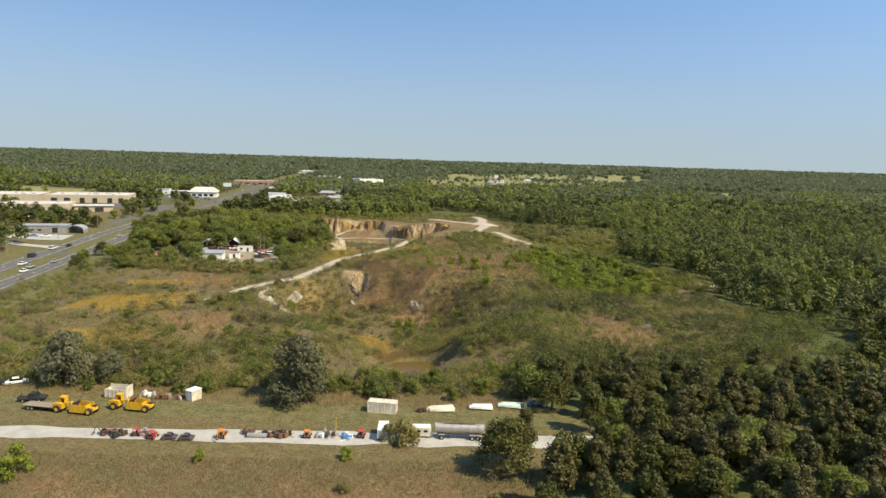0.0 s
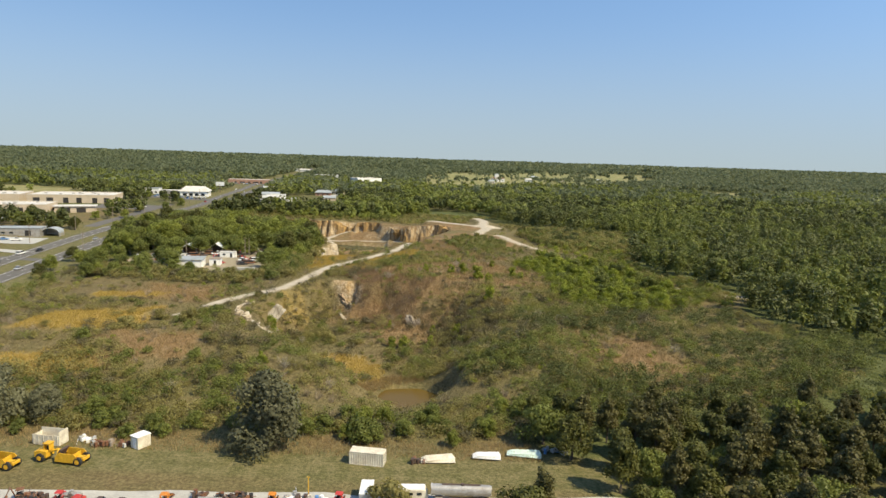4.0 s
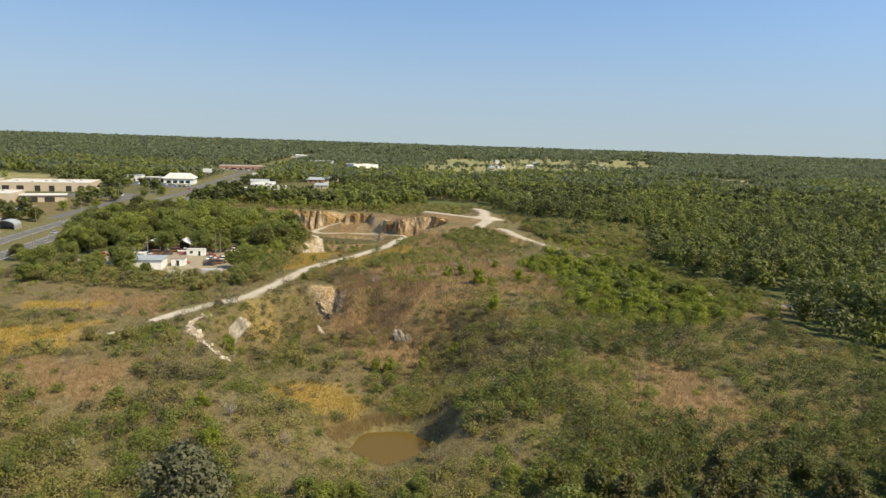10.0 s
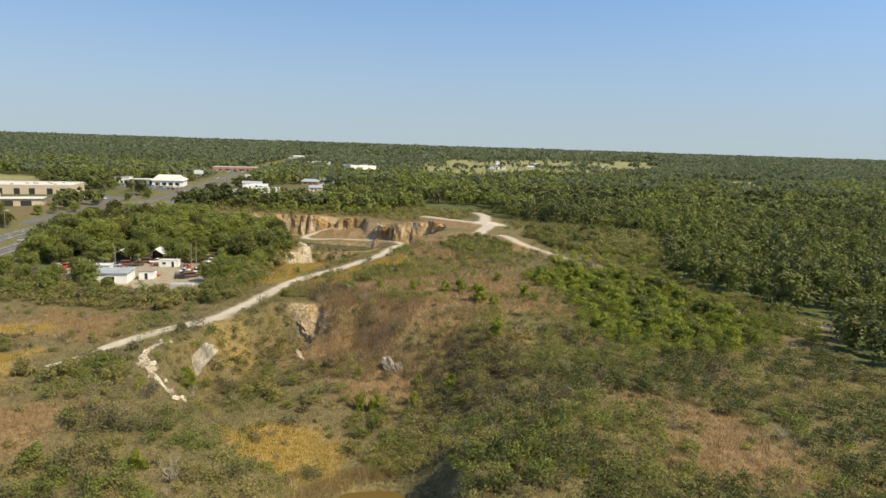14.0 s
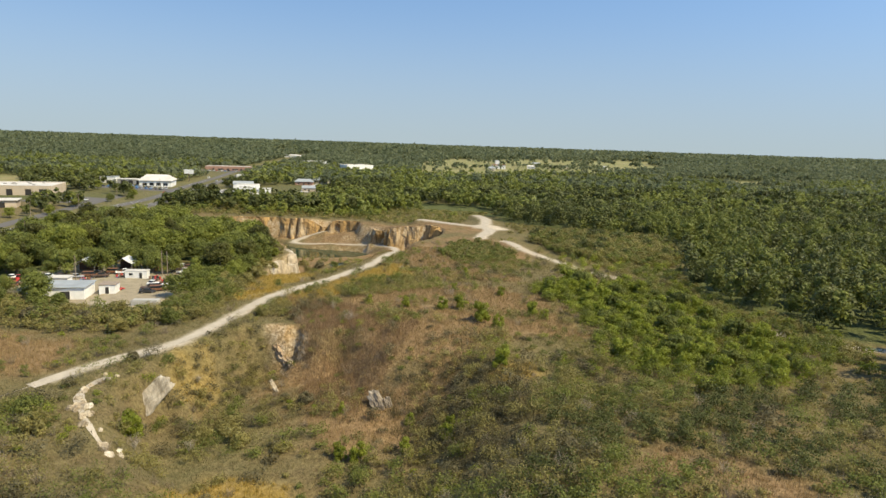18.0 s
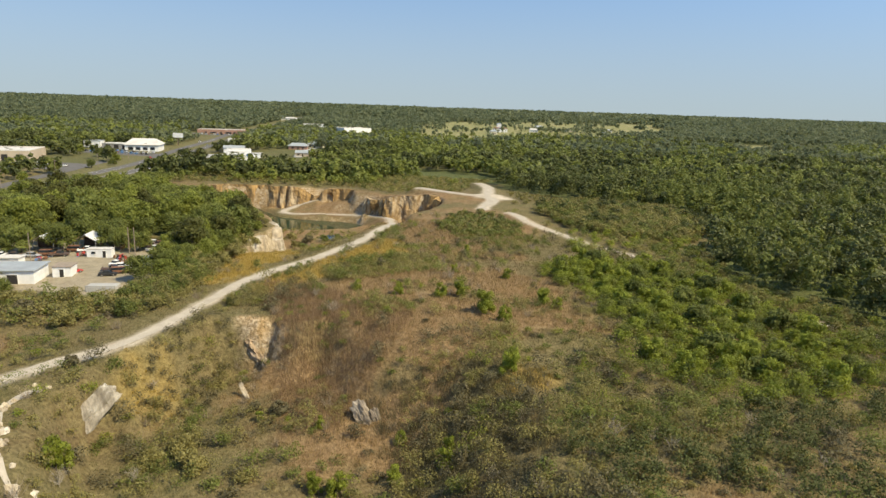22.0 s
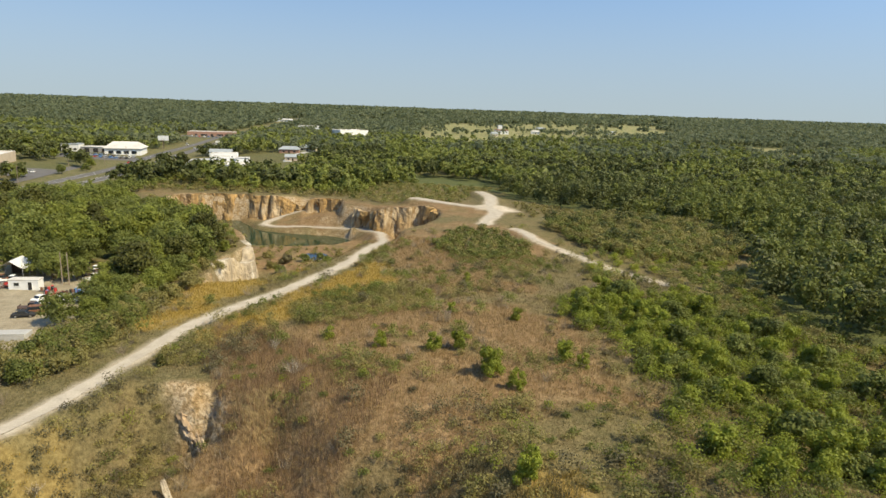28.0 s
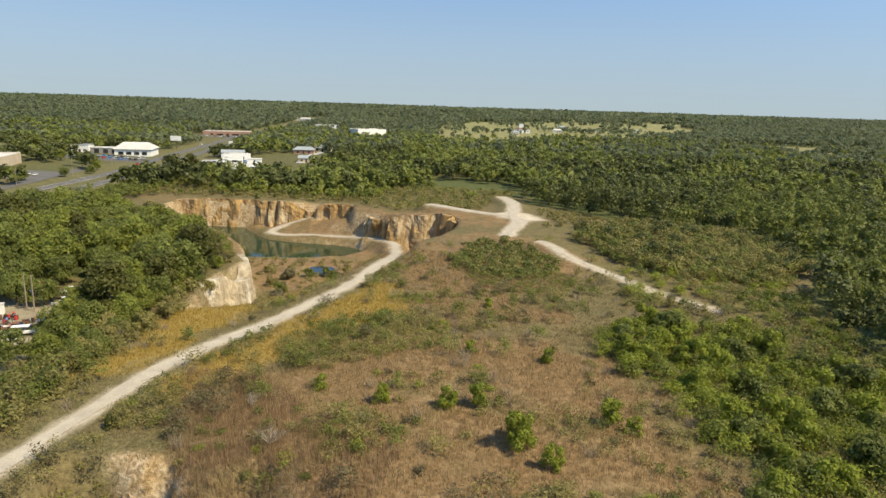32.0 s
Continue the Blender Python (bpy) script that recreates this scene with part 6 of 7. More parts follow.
def flatbed(x, y, rz, L, label, load=None):
    ob = thing("flatbed_trailer", label, "trailer", at(x, y, rz))
    part("deck", box(L, 2.4, 0.14, 0, 0, 0.95, 0.02), ob, m=WOODP)
    bm = box(L * 0.95, 0.14, 0.25, 0, -0.5, 0.7, 0.02)
    box(L * 0.95, 0.14, 0.25, 0, 0.5, 0.7, 0.02, bm)
    part("chassis", bm, ob, m=DARK)
    part("drawbar", rod((L / 2, 0, 0.8), (L / 2 + 1.4, 0, 0.6), 0.09, None, 8), ob, m=DARK)
    for sx in (-0.32, -0.2):
        for sy in (-1, 1):
            wheel(ob, sx * L, sy * 1.0, 0.45, 0.25)
    if load:
        part("load", load, ob)
    return ob


flatbed(-83.8, 123.4, -6, 7.0, "dark flatbed trailer coupled beside the scraper")
car(-88.5, 127.6, 10, BLACK, "pickup", "black truck cab beside the trailer", category="truck")
car(-98.4, 137.0, 35, WHITE, "sedan", "white car parked by the trees")
car(-102.5, 135.4, 40, BLACK, "pickup", "black pickup parked by the trees", category="truck")


def dump_body(x, y, rz):
    ob = thing("dump_bin", "rusty white open steel bin at the thicket edge", "bin", at(x, y, rz))
    for nm, bm in (("side_wall", box(5.2, 0.1, 1.9, 0, -1.15, 0.1, 0.02)), ("side_wall", box(5.2, 0.1, 2.3, 0, 1.15, 0.1, 0.02)), ("end_wall", box(0.1, 2.3, 2.6, 2.55, 0, 0.1, 0.02)), ("end_wall", box(0.1, 2.3, 1.7, -2.55, 0, 0.1, 0.02)), ("floor_plate", box(5.1, 2.2, 0.1, 0, 0, 0.1, 0.02))):
        part(nm, bm, ob, m=CREAM)
    for i in range(6):
        part("rib", box(0.12, 0.08, 1.85, -2.3 + i * 0.92, -1.23, 0.12, 0.01), ob, m=CREAM)
    return ob


dump_body(-72.3, 131.6, -6)


def small_shed(x, y, rz):
    ob = thing("tool_shed", "small cream metal shed leaning by the weeds", "shed", at(x, y, rz))
    part("wall", box(2.0, 2.6, 2.2, 0, 0, 0, 0.03), ob, m=CREAM)
    part("roof", box(2.2, 2.8, 0.12, 0, 0, 2.2, 0.02), ob, m=WHITE)
    d = part("door", box(0.9, 0.05, 1.8, 0, -1.32, 0.08, 0.01), ob, m=WHITE)
    part("handle", box(0.05, 0.05, 0.2, 0.33, -1.36, 0.9, 0.01), d, m=DARK)
    return ob


small_shed(-56.0, 131.8, -28)


def box_truck(x, y, rz):
    ob = thing("box_trailer", "white box body standing on the limestone road", "trailer", at(x, y, rz) @ Matrix.Diagonal((0.85, 0.85, 0.72, 1)))
    part("box_body", box(2.3, 5.2, 2.3, 0, 0, 0.75, 0.04), ob, m=WHITE)
    part("roof", box(2.34, 5.25, 0.06, 0, 0, 3.05, 0.02), ob, m=WHITE)
    part("rear_door", box(2.0, 0.05, 2.05, 0, -2.62, 0.85, 0.01), ob, "grey roll door", m=SILVER)
    part("bumper", box(2.2, 0.12, 0.15, 0, -2.65, 0.5, 0.02), ob, m=DARK)
    part("chassis", box(1.0, 5.0, 0.25, 0, 0, 0.5, 0.02), ob, m=DARK)
    for sy in (-1.6, 1.7):
        for sx in (-1, 1):
            w_ = wheel(ob, sx * 0.95, sy, 0.42, 0.25)
            w_.rotation_euler = (0, 0, radians(90))
    return ob


box_truck(-13.2, 117.0, 3)


def tanker(x, y, rz):
    ob = thing("tank_trailer", "long dull white tank trailer on the limestone road", "trailer", at(x, y, rz))
    bm = rod((-4.6, 0, 2.05), (4.6, 0, 2.05), 0.85, None, 28)
    bmesh.ops.bevel(bm, geom=[e for e in bm.edges if any(len(f.verts) > 4 for f in e.link_faces)], offset=0.16, segments=3, affect="EDGES")
    t = part("tank", bm, ob, m=STEEL)
    for i in range(5):
        b2 = rod((-3.6 + i * 1.8, 0, 2.05), (-3.5 + i * 1.8, 0, 2.05), 0.88, None, 28)
        part("band", b2, t, m=STEEL)
    part("manhole", rod((0.2, 0, 2.85), (0.2, 0, 3.1), 0.3, None, 12), t, "dark hatch on top", m=DARK)
    part("walkway", box(6.0, 0.4, 0.05, 0, 0, 2.93, 0.01), t, m=DARK)
    part("chassis", join(box(8.6, 0.14, 0.2, 0, -0.5, 1.0, 0.02), box(8.6, 0.14, 0.2, 0, 0.5, 1.0, 0.02)), ob, m=DARK)
    for k in (-3.4, 2.4, 3.5):
        part("fender", box(1.15, 2.3, 0.06, k, 0, 1.0, 0.02), ob, m=STEEL)
        for sy in (-1, 1):
            wheel(ob, k, sy * 0.95, 0.48, 0.3)
    part("landing_leg", join(box(0.12, 0.12, 0.9, -2.0, -0.6, 0.05, 0.02), box(0.12, 0.12, 0.9, -2.0, 0.6, 0.05, 0.02)), ob, m=DARK)
    return ob


tanker(1.4, 117.6, 1)


def camper(x, y, rz):
    ob = thing("camper_van", "old cream camper half hidden by a shrub", "van", at(x, y, rz) @ Matrix.Diagonal((0.85, 0.85, 0.75, 1)))
    part("body", profile([(-3.0, 0.5), (2.9, 0.5), (3.0, 1.5), (2.5, 2.7), (-3.0, 2.8)], 2.2, 0.1), ob, m=CREAM)
    part("roof", box(5.4, 2.1, 0.08, -0.25, 0, 2.78, 0.03), ob, m=WHITE)
    for i in (-1.8, -0.2, 1.4):
        part("window", box(0.9, 0.04, 0.6, i, -1.12, 1.6, 0.01), ob, m=GLASS)
    for sx in (-2.0, 2.0):
        for sy in (-1, 1):
            wheel(ob, sx, sy * 0.95, 0.4, 0.25)
    return ob


camper(-6.3, 117.8, 4)


def tractor(x, y, rz, m, label, boom=False):
    ob = thing("backhoe" if boom else "tractor", label, "machine", at(x, y, rz) @ Matrix.Diagonal((0.72, 0.72, 0.72 if boom else 0.62, 1)))
    part("hood", profile([(0.2, 0.7), (1.7, 0.75), (1.7, 1.3), (0.2, 1.45)], 0.75, 0.06), ob, m=m)
    part("frame", box(2.9, 0.5, 0.35, 0.1, 0, 0.55, 0.04), ob, m=DARK)
    part("seat", box(0.5, 0.5, 0.5, -0.5, 0, 1.0, 0.06), ob, m=BLACK)
    part("fender", join(box(0.9, 0.35, 0.1, -0.7, -0.75, 1.35, 0.04), box(0.9, 0.35, 0.1, -0.7, 0.75, 1.35, 0.04)), ob, m=m)
    for sx in (-1.0, 0.1):
        for sy in (-0.6, 0.6):
            part("canopy_post", rod((sx, sy, 1.2), (sx, sy, 2.35), 0.04, None, 6), ob, m=DARK)
    part("canopy", box(1.5, 1.5, 0.09, -0.45, 0, 2.35, 0.03), ob, m=m)
    part("exhaust", rod((1.2, 0.15, 1.35), (1.2, 0.15, 2.1), 0.05, None, 8), ob, m=DARK)
    for sy in (-1, 1):
        wheel(ob, -0.7, sy * 0.8, 0.7, 0.4, m)
        wheel(ob, 1.3, sy * 0.7, 0.42, 0.28, m)
    if boom:
        a = part("loader_arm", join(rod((0.6, -0.6, 1.2), (2.5, -0.6, 0.7), 0.09, None, 6), rod((0.6, 0.6, 1.2), (2.5, 0.6, 0.7), 0.09, None, 6)), ob, m=m)
        part("bucket", profile([(2.4, 0.2), (3.1, 0.15), (2.75, 0.75), (2.4, 0.9)], 1.8, 0.03), a, m=RUST)
        b_ = part("boom", join(rod((-1.3, 0, 0.9), (-2.2, 0.2, 2.9), 0.14, 0.1, 8), rod((-2.2, 0.2, 2.9), (-3.0, 0.3, 1.2), 0.11, 0.08, 8)), ob, m=m)
        part("bucket", box(0.5, 0.5, 0.5, -3.0, 0.3, 0.7, 0.08), b_, m=RUST)
    return ob


tractor(-64.6, 112.9, 25, RUST, "rusty brown tractor with canopy on the road", True)
tractor(-59.0, 113.2, 95, RED, "faded red tractor parked on the road")
tractor(-55.6, 112.2, 80, RED, "bright red tractor standing near bundles")
tractor(-43.2, 113.6, 95, ORANGE, "orange backhoe with raised boom on the road", True)
tractor(-27.4, 115.4, 90, ORANGE, "small orange tractor among scrap on the road")
tractor(-17.3, 116.4, 85, RED, "red tractor next to the white box body")
for cx, cl in ((-52.4, "dark stripped car body on the road"), (-49.2, "dark small truck cab without wheels")):
    cc = car(cx, 112.3, 6, DARK, "sedan", cl)
    cc.scale = (0.6, 0.9, 0.75)


def junk_pile(name, x, y, rz, L, W_, seed, mats, label, n=22, hh=0.9):
    """A heap of bent bars, plates and drums."""
    r = np.random.default_rng(seed)
    ob = thing(name, label, "scrap", at(x, y, rz))
    for i in range(n):
        px_, py_ = r.uniform(-L / 2, L / 2), r.uniform(-W_ / 2, W_ / 2)
        z = r.random() * hh * (1 - abs(px_) / L)
        k = r.integers(0, 3)
        m = mats[int(r.integers(0, len(mats)))]
        if k == 0:
            a = r.random() * 6.28
            l2 = 0.5 + r.random()
            part("bar", rod((px_ - math.cos(a) * l2, py_ - math.sin(a) * l2, max(0.06, z - 0.2)), (px_ + math.cos(a) * l2, py_ + math.sin(a) * l2, z + 0.25), 0.06, None, 6), ob, m=m)
        elif k == 1:
            part("plate", box(0.5 + r.random(), 0.4 + 0.6 * r.random(), 0.35 + 0.5 * r.random(), px_, py_, z * 0.6, 0.05, None, r.random() * 180, 0.8), ob, m=m)
        else:
            part("drum", rod((px_, py_, z * 0.5), (px_, py_, z * 0.5 + 0.85), 0.3, None, 12), ob, m=m)
    return ob


junk_pile("scrap_heap", -62.4, 112.6, 0, 3.0, 2.0, 1, (DARK, RUST, BLACK), "heap of dark scrap iron by the tractor")
junk_pile("scrap_heap", -57.5, 113.6, 0, 2.5, 2.0, 2, (DARK, STEEL), "loose steel parts between red tractors", 12)
junk_pile("scrap_heap", -33.4, 115.3, 2, 5.5, 2.2, 3, (DARK, RUST, BLACK, RUST), "long heap of rusty machine parts", 40)
junk_pile("scrap_heap", -24.0, 115.8, 2, 3.5, 2.2, 4, (DARK, STEEL, WHITE), "scattered pale and dark machine parts", 18)
junk_pile("scrap_heap", -19.8, 115.2, 2, 2.0, 1.6, 5, (BLUE, WHITE), "blue and white plastic drums on the road", 10, 0.5)
junk_pile("scrap_heap", -38.6, 115.6, 2, 2.0, 1.2, 6, (DARK, RUST), "dark scrap beside the steel pipe", 10)
pipe = thing("steel_pipe", "long grey steel pipe lying on the road", "pipe", at(-36.6, 114.3, 2))
part("pipe_body", rod((-1.9, 0, 0.45), (1.9, 0, 0.45), 0.45, None, 18), pipe, m=STEEL)
part("end_ring", join(rod((-1.95, 0, 0.45), (-1.85, 0, 0.45), 0.5, None, 18), rod((1.85, 0, 0.45), (1.95, 0, 0.45), 0.5, None, 18)), pipe, m=DARK)
post = thing("yellow_post", "thin yellow post at the road edge", "post", at(-22.2, 116.6))
part("pole", rod((0, 0, -0.3), (0, 0, 3.6), 0.07, 0.06, 8), post, m=YELLOW)
part("cap", box(0.5, 0.08, 0.08, 0, 0, 3.55, 0.01), post, m=YELLOW)


def sheet_stack(x, y, rz, m, L, label, tilt=6):
    ob = thing("sheet_stack", label, "sheets", at(x, y, rz))
    for i in range(4):
        part("sheet", box(L * (1 - 0.06 * i), 1.6, 0.09, 0.1 * i, 0.12 * i, 0.35 + i * 0.11, 0.01, None, i * 3 - 4, 1.0, tilt), ob, m=m)
    part("bearer", join(box(0.15, 1.4, 0.35, -L * 0.3, 0, 0, 0.02), box(0.15, 1.4, 0.35, L * 0.3, 0, 0, 0.02)), ob, m=WOODP)
    return ob


sheet_stack(-2.6, 130.6, 10, CREAM, 6.0, "weathered pale panels lying on a dark frame", 10)
junk_pile("scrap_heap", -6.2, 130.2, 20, 2.2, 1.4, 8, (DARK, RUST), "dark scrap under the pale panels", 10, 0.5)
sheet_stack(6.0, 132.8, 0, WHITE, 5.0, "white boards stacked at the grass edge", 3)
sheet_stack(12.8, 134.2, -3, MINT, 6.2, "pale green sheets stacked at the grass edge", 6)
junk_pile("scrap_heap", 19.0, 136.2, 0, 4.5, 1.6, 9, (SILVER, BLUE, STEEL), "grey blue scrap pile under the trees", 20, 0.5)
junk_pile("rubble_heap", -62.0, 131.6, 0, 7.0, 1.6, 10, (CONCRETE, WOODP, RUST), "low pale rubble heap by the weeds", 26, 0.4)
junk_pile("rubble_heap", -66.5, 133.0, 0, 3.0, 1.6, 11, (CONCRETE, WHITE), "white rubble beside the open bin", 10, 0.5)

# ---------------------------------------------------------------- highway
def offset_line(line, off):
    p = np.array(line)
    d = np.gradient(p[:, :2], axis=0)
    d /= np.linalg.norm(d, axis=1)[:, None]
    q = p.copy()
    q[:, 0] += d[:, 1] * off
    q[:, 1] -= d[:, 0] * off
    return [tuple(v) for v in q]


for off, nm in ((-8.6, "southbound"), (8.6, "northbound")):
    ribbon("highway", offset_line(HWY, off), 8.8, ASPHALT, "grey asphalt carriageway of a divided highway", "highway", 0.12, 0.0)
    for o2 in (-3.5, 3.5):
        ribbon("lane_line", offset_line(HWY[:40], off + o2), 0.18, MARK, "white edge line on the asphalt", "road marking", 0.15)
    line = np.array(offset_line(HWY, off))
    s_ = np.cumsum(np.r_[0, np.linalg.norm(np.diff(line[:, :2], axis=0), axis=1)])
    V, F = [], []
    for a in np.arange(60, 900, 12.0):
        c0 = [np.interp(a, s_, line[:, k]) for k in range(3)]
        c1 = [np.interp(a + 3, s_, line[:, k]) for k in range(3)]
        dx, dy = c1[0] - c0[0], c1[1] - c0[1]
        l = math.hypot(dx, dy)
        ox, oy = dy / l * 0.09, -dx / l * 0.09
        z0, z1 = h1(c0[0], c0[1]) + 0.16, h1(c1[0], c1[1]) + 0.16
        i = len(V)
        V += [(c0[0] - ox, c0[1] - oy, z0), (c0[0] + ox, c0[1] + oy, z0), (c1[0] + ox, c1[1] + oy, z1), (c1[0] - ox, c1[1] - oy, z1)]
        F.append((i, i + 1, i + 2, i + 3))
    tagged(new("lane_dashes", mesh_np("lane_dashes", V, F, [MARK])), "dashed white lane line", "road marking", kind="structure")
ribbon("side_road", [(-204, 318, 2.6), (-222, 322, 2.6), (-250, 327, 3), (-290, 333, 3)], 6.5, CONCRETE, "pale side road joining the highway", "road", 0.13)
ribbon("frontage_road", [(-232, 420, 3), (-238, 450, 3), (-246, 500, 3), (-256, 560, 3), (-262, 600, 3)], 8, ASPHALT, "narrow asphalt frontage road", "road", 0.12)
ribbon("median_crossing", [(-184, 300, 2.5), (-206, 303, 2.5)], 6, ASPHALT, "asphalt crossing through the grass median", "road", 0.13)
for x, y, m, sh, lab in ((-201.8, 312, WHITE, "van", "white van driving on the highway"), (-199.9, 322.7, BLACK, "sedan", "black car on the highway"), (-196.2, 288, BLACK, "van", "black van on the highway"), (-186.9, 268, WHITE, "sedan", "white car on the highway"), (-179.9, 262.8, SILVER, "sedan", "grey car on the highway"),
                         (-175.9, 253, WHITE, "sedan", "white car leaving the junction"), (-178.6, 277, SILVER, "sedan", "silver car on the near carriageway"), (-197.3, 366, SILVER, "sedan", "silver car farther up the highway"), (-209, 420, BLACK, "van", "dark van on the far carriageway"), (-232, 660, WHITE, "sedan", "white car far up the highway"),
                         (-246, 640, RED, "sedan", "red car far up the highway"), (-290, 850, WHITE, "van", "white van far up the highway"), (-262, 800, SILVER, "sedan", "silver car far up the highway")):
    car(x, y, 100, m, sh, lab, "traffic on the highway", 0.13)


# ---------------------------------------------------------------- buildings
def building(name, label, x, y, w, d, h, rz, wall, roofm, doors=(), windows=(), roof="flat", category="building", over=0.4, rise=2.0):
    """Front wall along local x at the given place; depth goes back. doors: (centre, width, height); windows: (centre, sill, width, height)."""
    ob = thing(name, label, category, at(x, y, rz))
    z0 = -0.6
    for nm, bm in (("wall", box(w, 0.3, h - z0, 0, 0.15, z0, 0.02)), ("wall", box(w, 0.3, h - z0, 0, d - 0.15, z0, 0.02)), ("wall", box(0.3, d - 0.6, h - z0, -w / 2 + 0.15, d / 2, z0, 0.02)), ("wall", box(0.3, d - 0.6, h - z0, w / 2 - 0.15, d / 2, z0, 0.02))):
        part(nm, bm, ob, m=wall)
    if roof == "flat":
        part("roof", box(w - 0.4, d - 0.4, 0.25, 0, d / 2, h - 0.5, 0.02), ob, m=roofm)
        for nm, bm in (("parapet", box(w + 0.06, 0.36, 0.3, 0, 0.15, h, 0.03)), ("parapet", box(w + 0.06, 0.36, 0.3, 0, d - 0.15, h, 0.03))):
            part(nm, bm, ob, m=roofm)
        r = np.random.default_rng(int(abs(x) + abs(y)))
        for i in range(max(1, int(w * d / 260))):
            part("roof_unit", box(1.6 + r.random(), 1.4, 0.9, r.uniform(-w * 0.4, w * 0.4), r.uniform(d * 0.2, d * 0.8), h - 0.25, 0.05), ob, m=STEEL)
    elif roof == "slab":
        part("roof", box(w + 2 * over, d + 2 * over, 0.22, 0, d / 2, h, 0.03), ob, m=roofm)
    else:
        k = 0.0 if roof == "gable" else 0.35
        bm = bmesh.new()
        W2, a = w / 2 + over, -over
        b = d + over
        v = [bm.verts.new(c) for c in ((-W2, a, h), (W2, a, h), (W2, b, h), (-W2, b, h), (-W2 * (1 - k), (a + b) / 2, h + rise), (W2 * (1 - k), (a + b) / 2, h + rise), (-W2, a, h - 0.2), (W2, a, h - 0.2), (W2, b, h - 0.2), (-W2, b, h - 0.2))]
        for f in ((0, 1, 5, 4), (2, 3, 4, 5), (1, 2, 5), (3, 0, 4), (6, 7, 1, 0), (7, 8, 2, 1), (8, 9, 3, 2), (9, 6, 0, 3), (9, 8, 7, 6)):
            bm.faces.new([v[i] for i in f])
        part("roof", bm, ob, m=roofm)
    for c, dw, dh in doors:
        # solid slab on the wall; its colour gives the shade of an opening
        dd = part("door", box(dw, 0.08, dh, c, -0.035, 0.02, 0.01), ob, "dark panel in place of the shade within a doorway", m=DOORD)
        part("frame", join(join(box(0.14, 0.14, dh + 0.1, c - dw / 2 - 0.07, -0.05, 0, 0.01), box(0.14, 0.14, dh + 0.1, c + dw / 2 + 0.07, -0.05, 0, 0.01)), box(dw + 0.3, 0.14, 0.14, c, -0.05, dh + 0.1, 0.01)), dd, m=wall)
    for c, sill, ww, wh in windows:
        wn_ = part("window", box(ww, 0.06, wh, c, -0.03, sill, 0.01), ob, m=GLASS)
        part("sill", box(ww + 0.2, 0.16, 0.08, c, -0.06, sill - 0.08, 0.01), wn_, m=WHITE)
    return ob


building("metal_shed", "long low grey metal building by the highway", -241, 365, 24, 10, 4.2, 15, STEEL, ROOFG, ((6, 3, 3),), ((-6, 1.2, 2.0, 1.0), (-2, 1.2, 2.0, 1.0)), "slab", "shed")


def arch_shelter(x, y, rz):
    ob = thing("arched_shelter", "open arched metal shelter beside the highway", "shelter", at(x, y, rz))
    n, W_, D = 14, 9.0, 9.0
    V, F = [], []
    for i in range(n + 1):
        a = math.pi * i / n
        for k, rr in ((0, 1.0), (1, 0.97)):
            for yy in (0, D):
                V.append((math.cos(a) * W_ / 2 * rr, yy, 1.8 + math.sin(a) * 2.8 * rr))
    for i in range(n):
        a, b = i * 4, (i + 1) * 4
        F += [(a, a + 1, b + 1, b), (a + 2, b + 2, b + 3, a + 3), (a, b, b + 2, a + 2), (a + 1, a + 3, b + 3, b + 1)]
    part("arch_roof", mesh_np("arch_roof", V, F, smooth=False), ob, m=ROOFG)
    for sx in (-1, 1):
        part("side_wall", box(0.15, D, 1.9, sx * (W_ / 2 - 0.08), D / 2, -0.1, 0.02), ob, m=STEEL)
    part("back_wall", box(W_ - 0.3, 0.12, 3.6, 0, D - 0.1, -0.1, 0.02), ob, m=STEEL)
    return ob


arch_shelter(-226.5, 372, 15)
building("warehouse", "long tan warehouse with dark loading doors", -322, 461, 62, 30, 6.5, 18, TAN, ROOFW, ((-24, 5, 4), (-16, 5, 4), (6, 2.5, 3), (14, 6, 4.2), (22, 6, 4.2)), (), "flat", "warehouse")
building("loading_canopy", "flat white canopy along the warehouse end", -281, 486, 26, 14, 4.6, 26, TAN, ROOFW, ((-6, 6, 3.4), (4, 6, 3.4)), (), "slab", "canopy", 1.0)
building("warehouse", "wide tan warehouse with a row of dark doors", -330, 562, 66, 40, 7.0, 18, TAN, ROOFW, ((-26, 5, 4.5), (-16, 5, 4.5), (-4, 4, 4.5), (6, 4, 4.5), (18, 4, 4.5), (27, 4, 4.5)), (), "flat", "warehouse")
building("warehouse", "pale warehouse behind the loading yards", -395, 540, 60, 40, 7.0, 18, TAN, ROOFW, ((-10, 5, 4), (6, 5, 4)), (), "flat", "warehouse")
building("showroom", "white showroom with a wide hipped roof", -284, 704, 28, 26, 5.5, 14, WHITE, ROOFW, (), ((-9, 0.8, 4, 2.6), (-3, 0.8, 4, 2.6), (3, 0.8, 4, 2.6), (9, 0.8, 4, 2.6)), "hip", "building", 1.2, 5.0)
building("service_wing", "low grey service wing beside the showroom", -308, 706, 24, 14, 4.4, 8, STEEL, ROOFW, ((-7, 4, 3.4), (0, 4, 3.4), (7, 4, 3.4)), (), "slab")
building("office_block", "small white office with a flat roof", -330, 706, 14, 12, 6, 8, WHITE, ROOFG, ((0, 2, 2.4),), ((-4, 1, 2.4, 1.4), (4, 1, 2.4, 1.4)), "slab")
building("shop", "small white shop with a red fascia", -184, 660, 14, 9, 4, 14, WHITE, ROOFW, ((-3, 1.6, 2.4),), ((2, 0.8, 4, 1.6),), "flat", "shop")
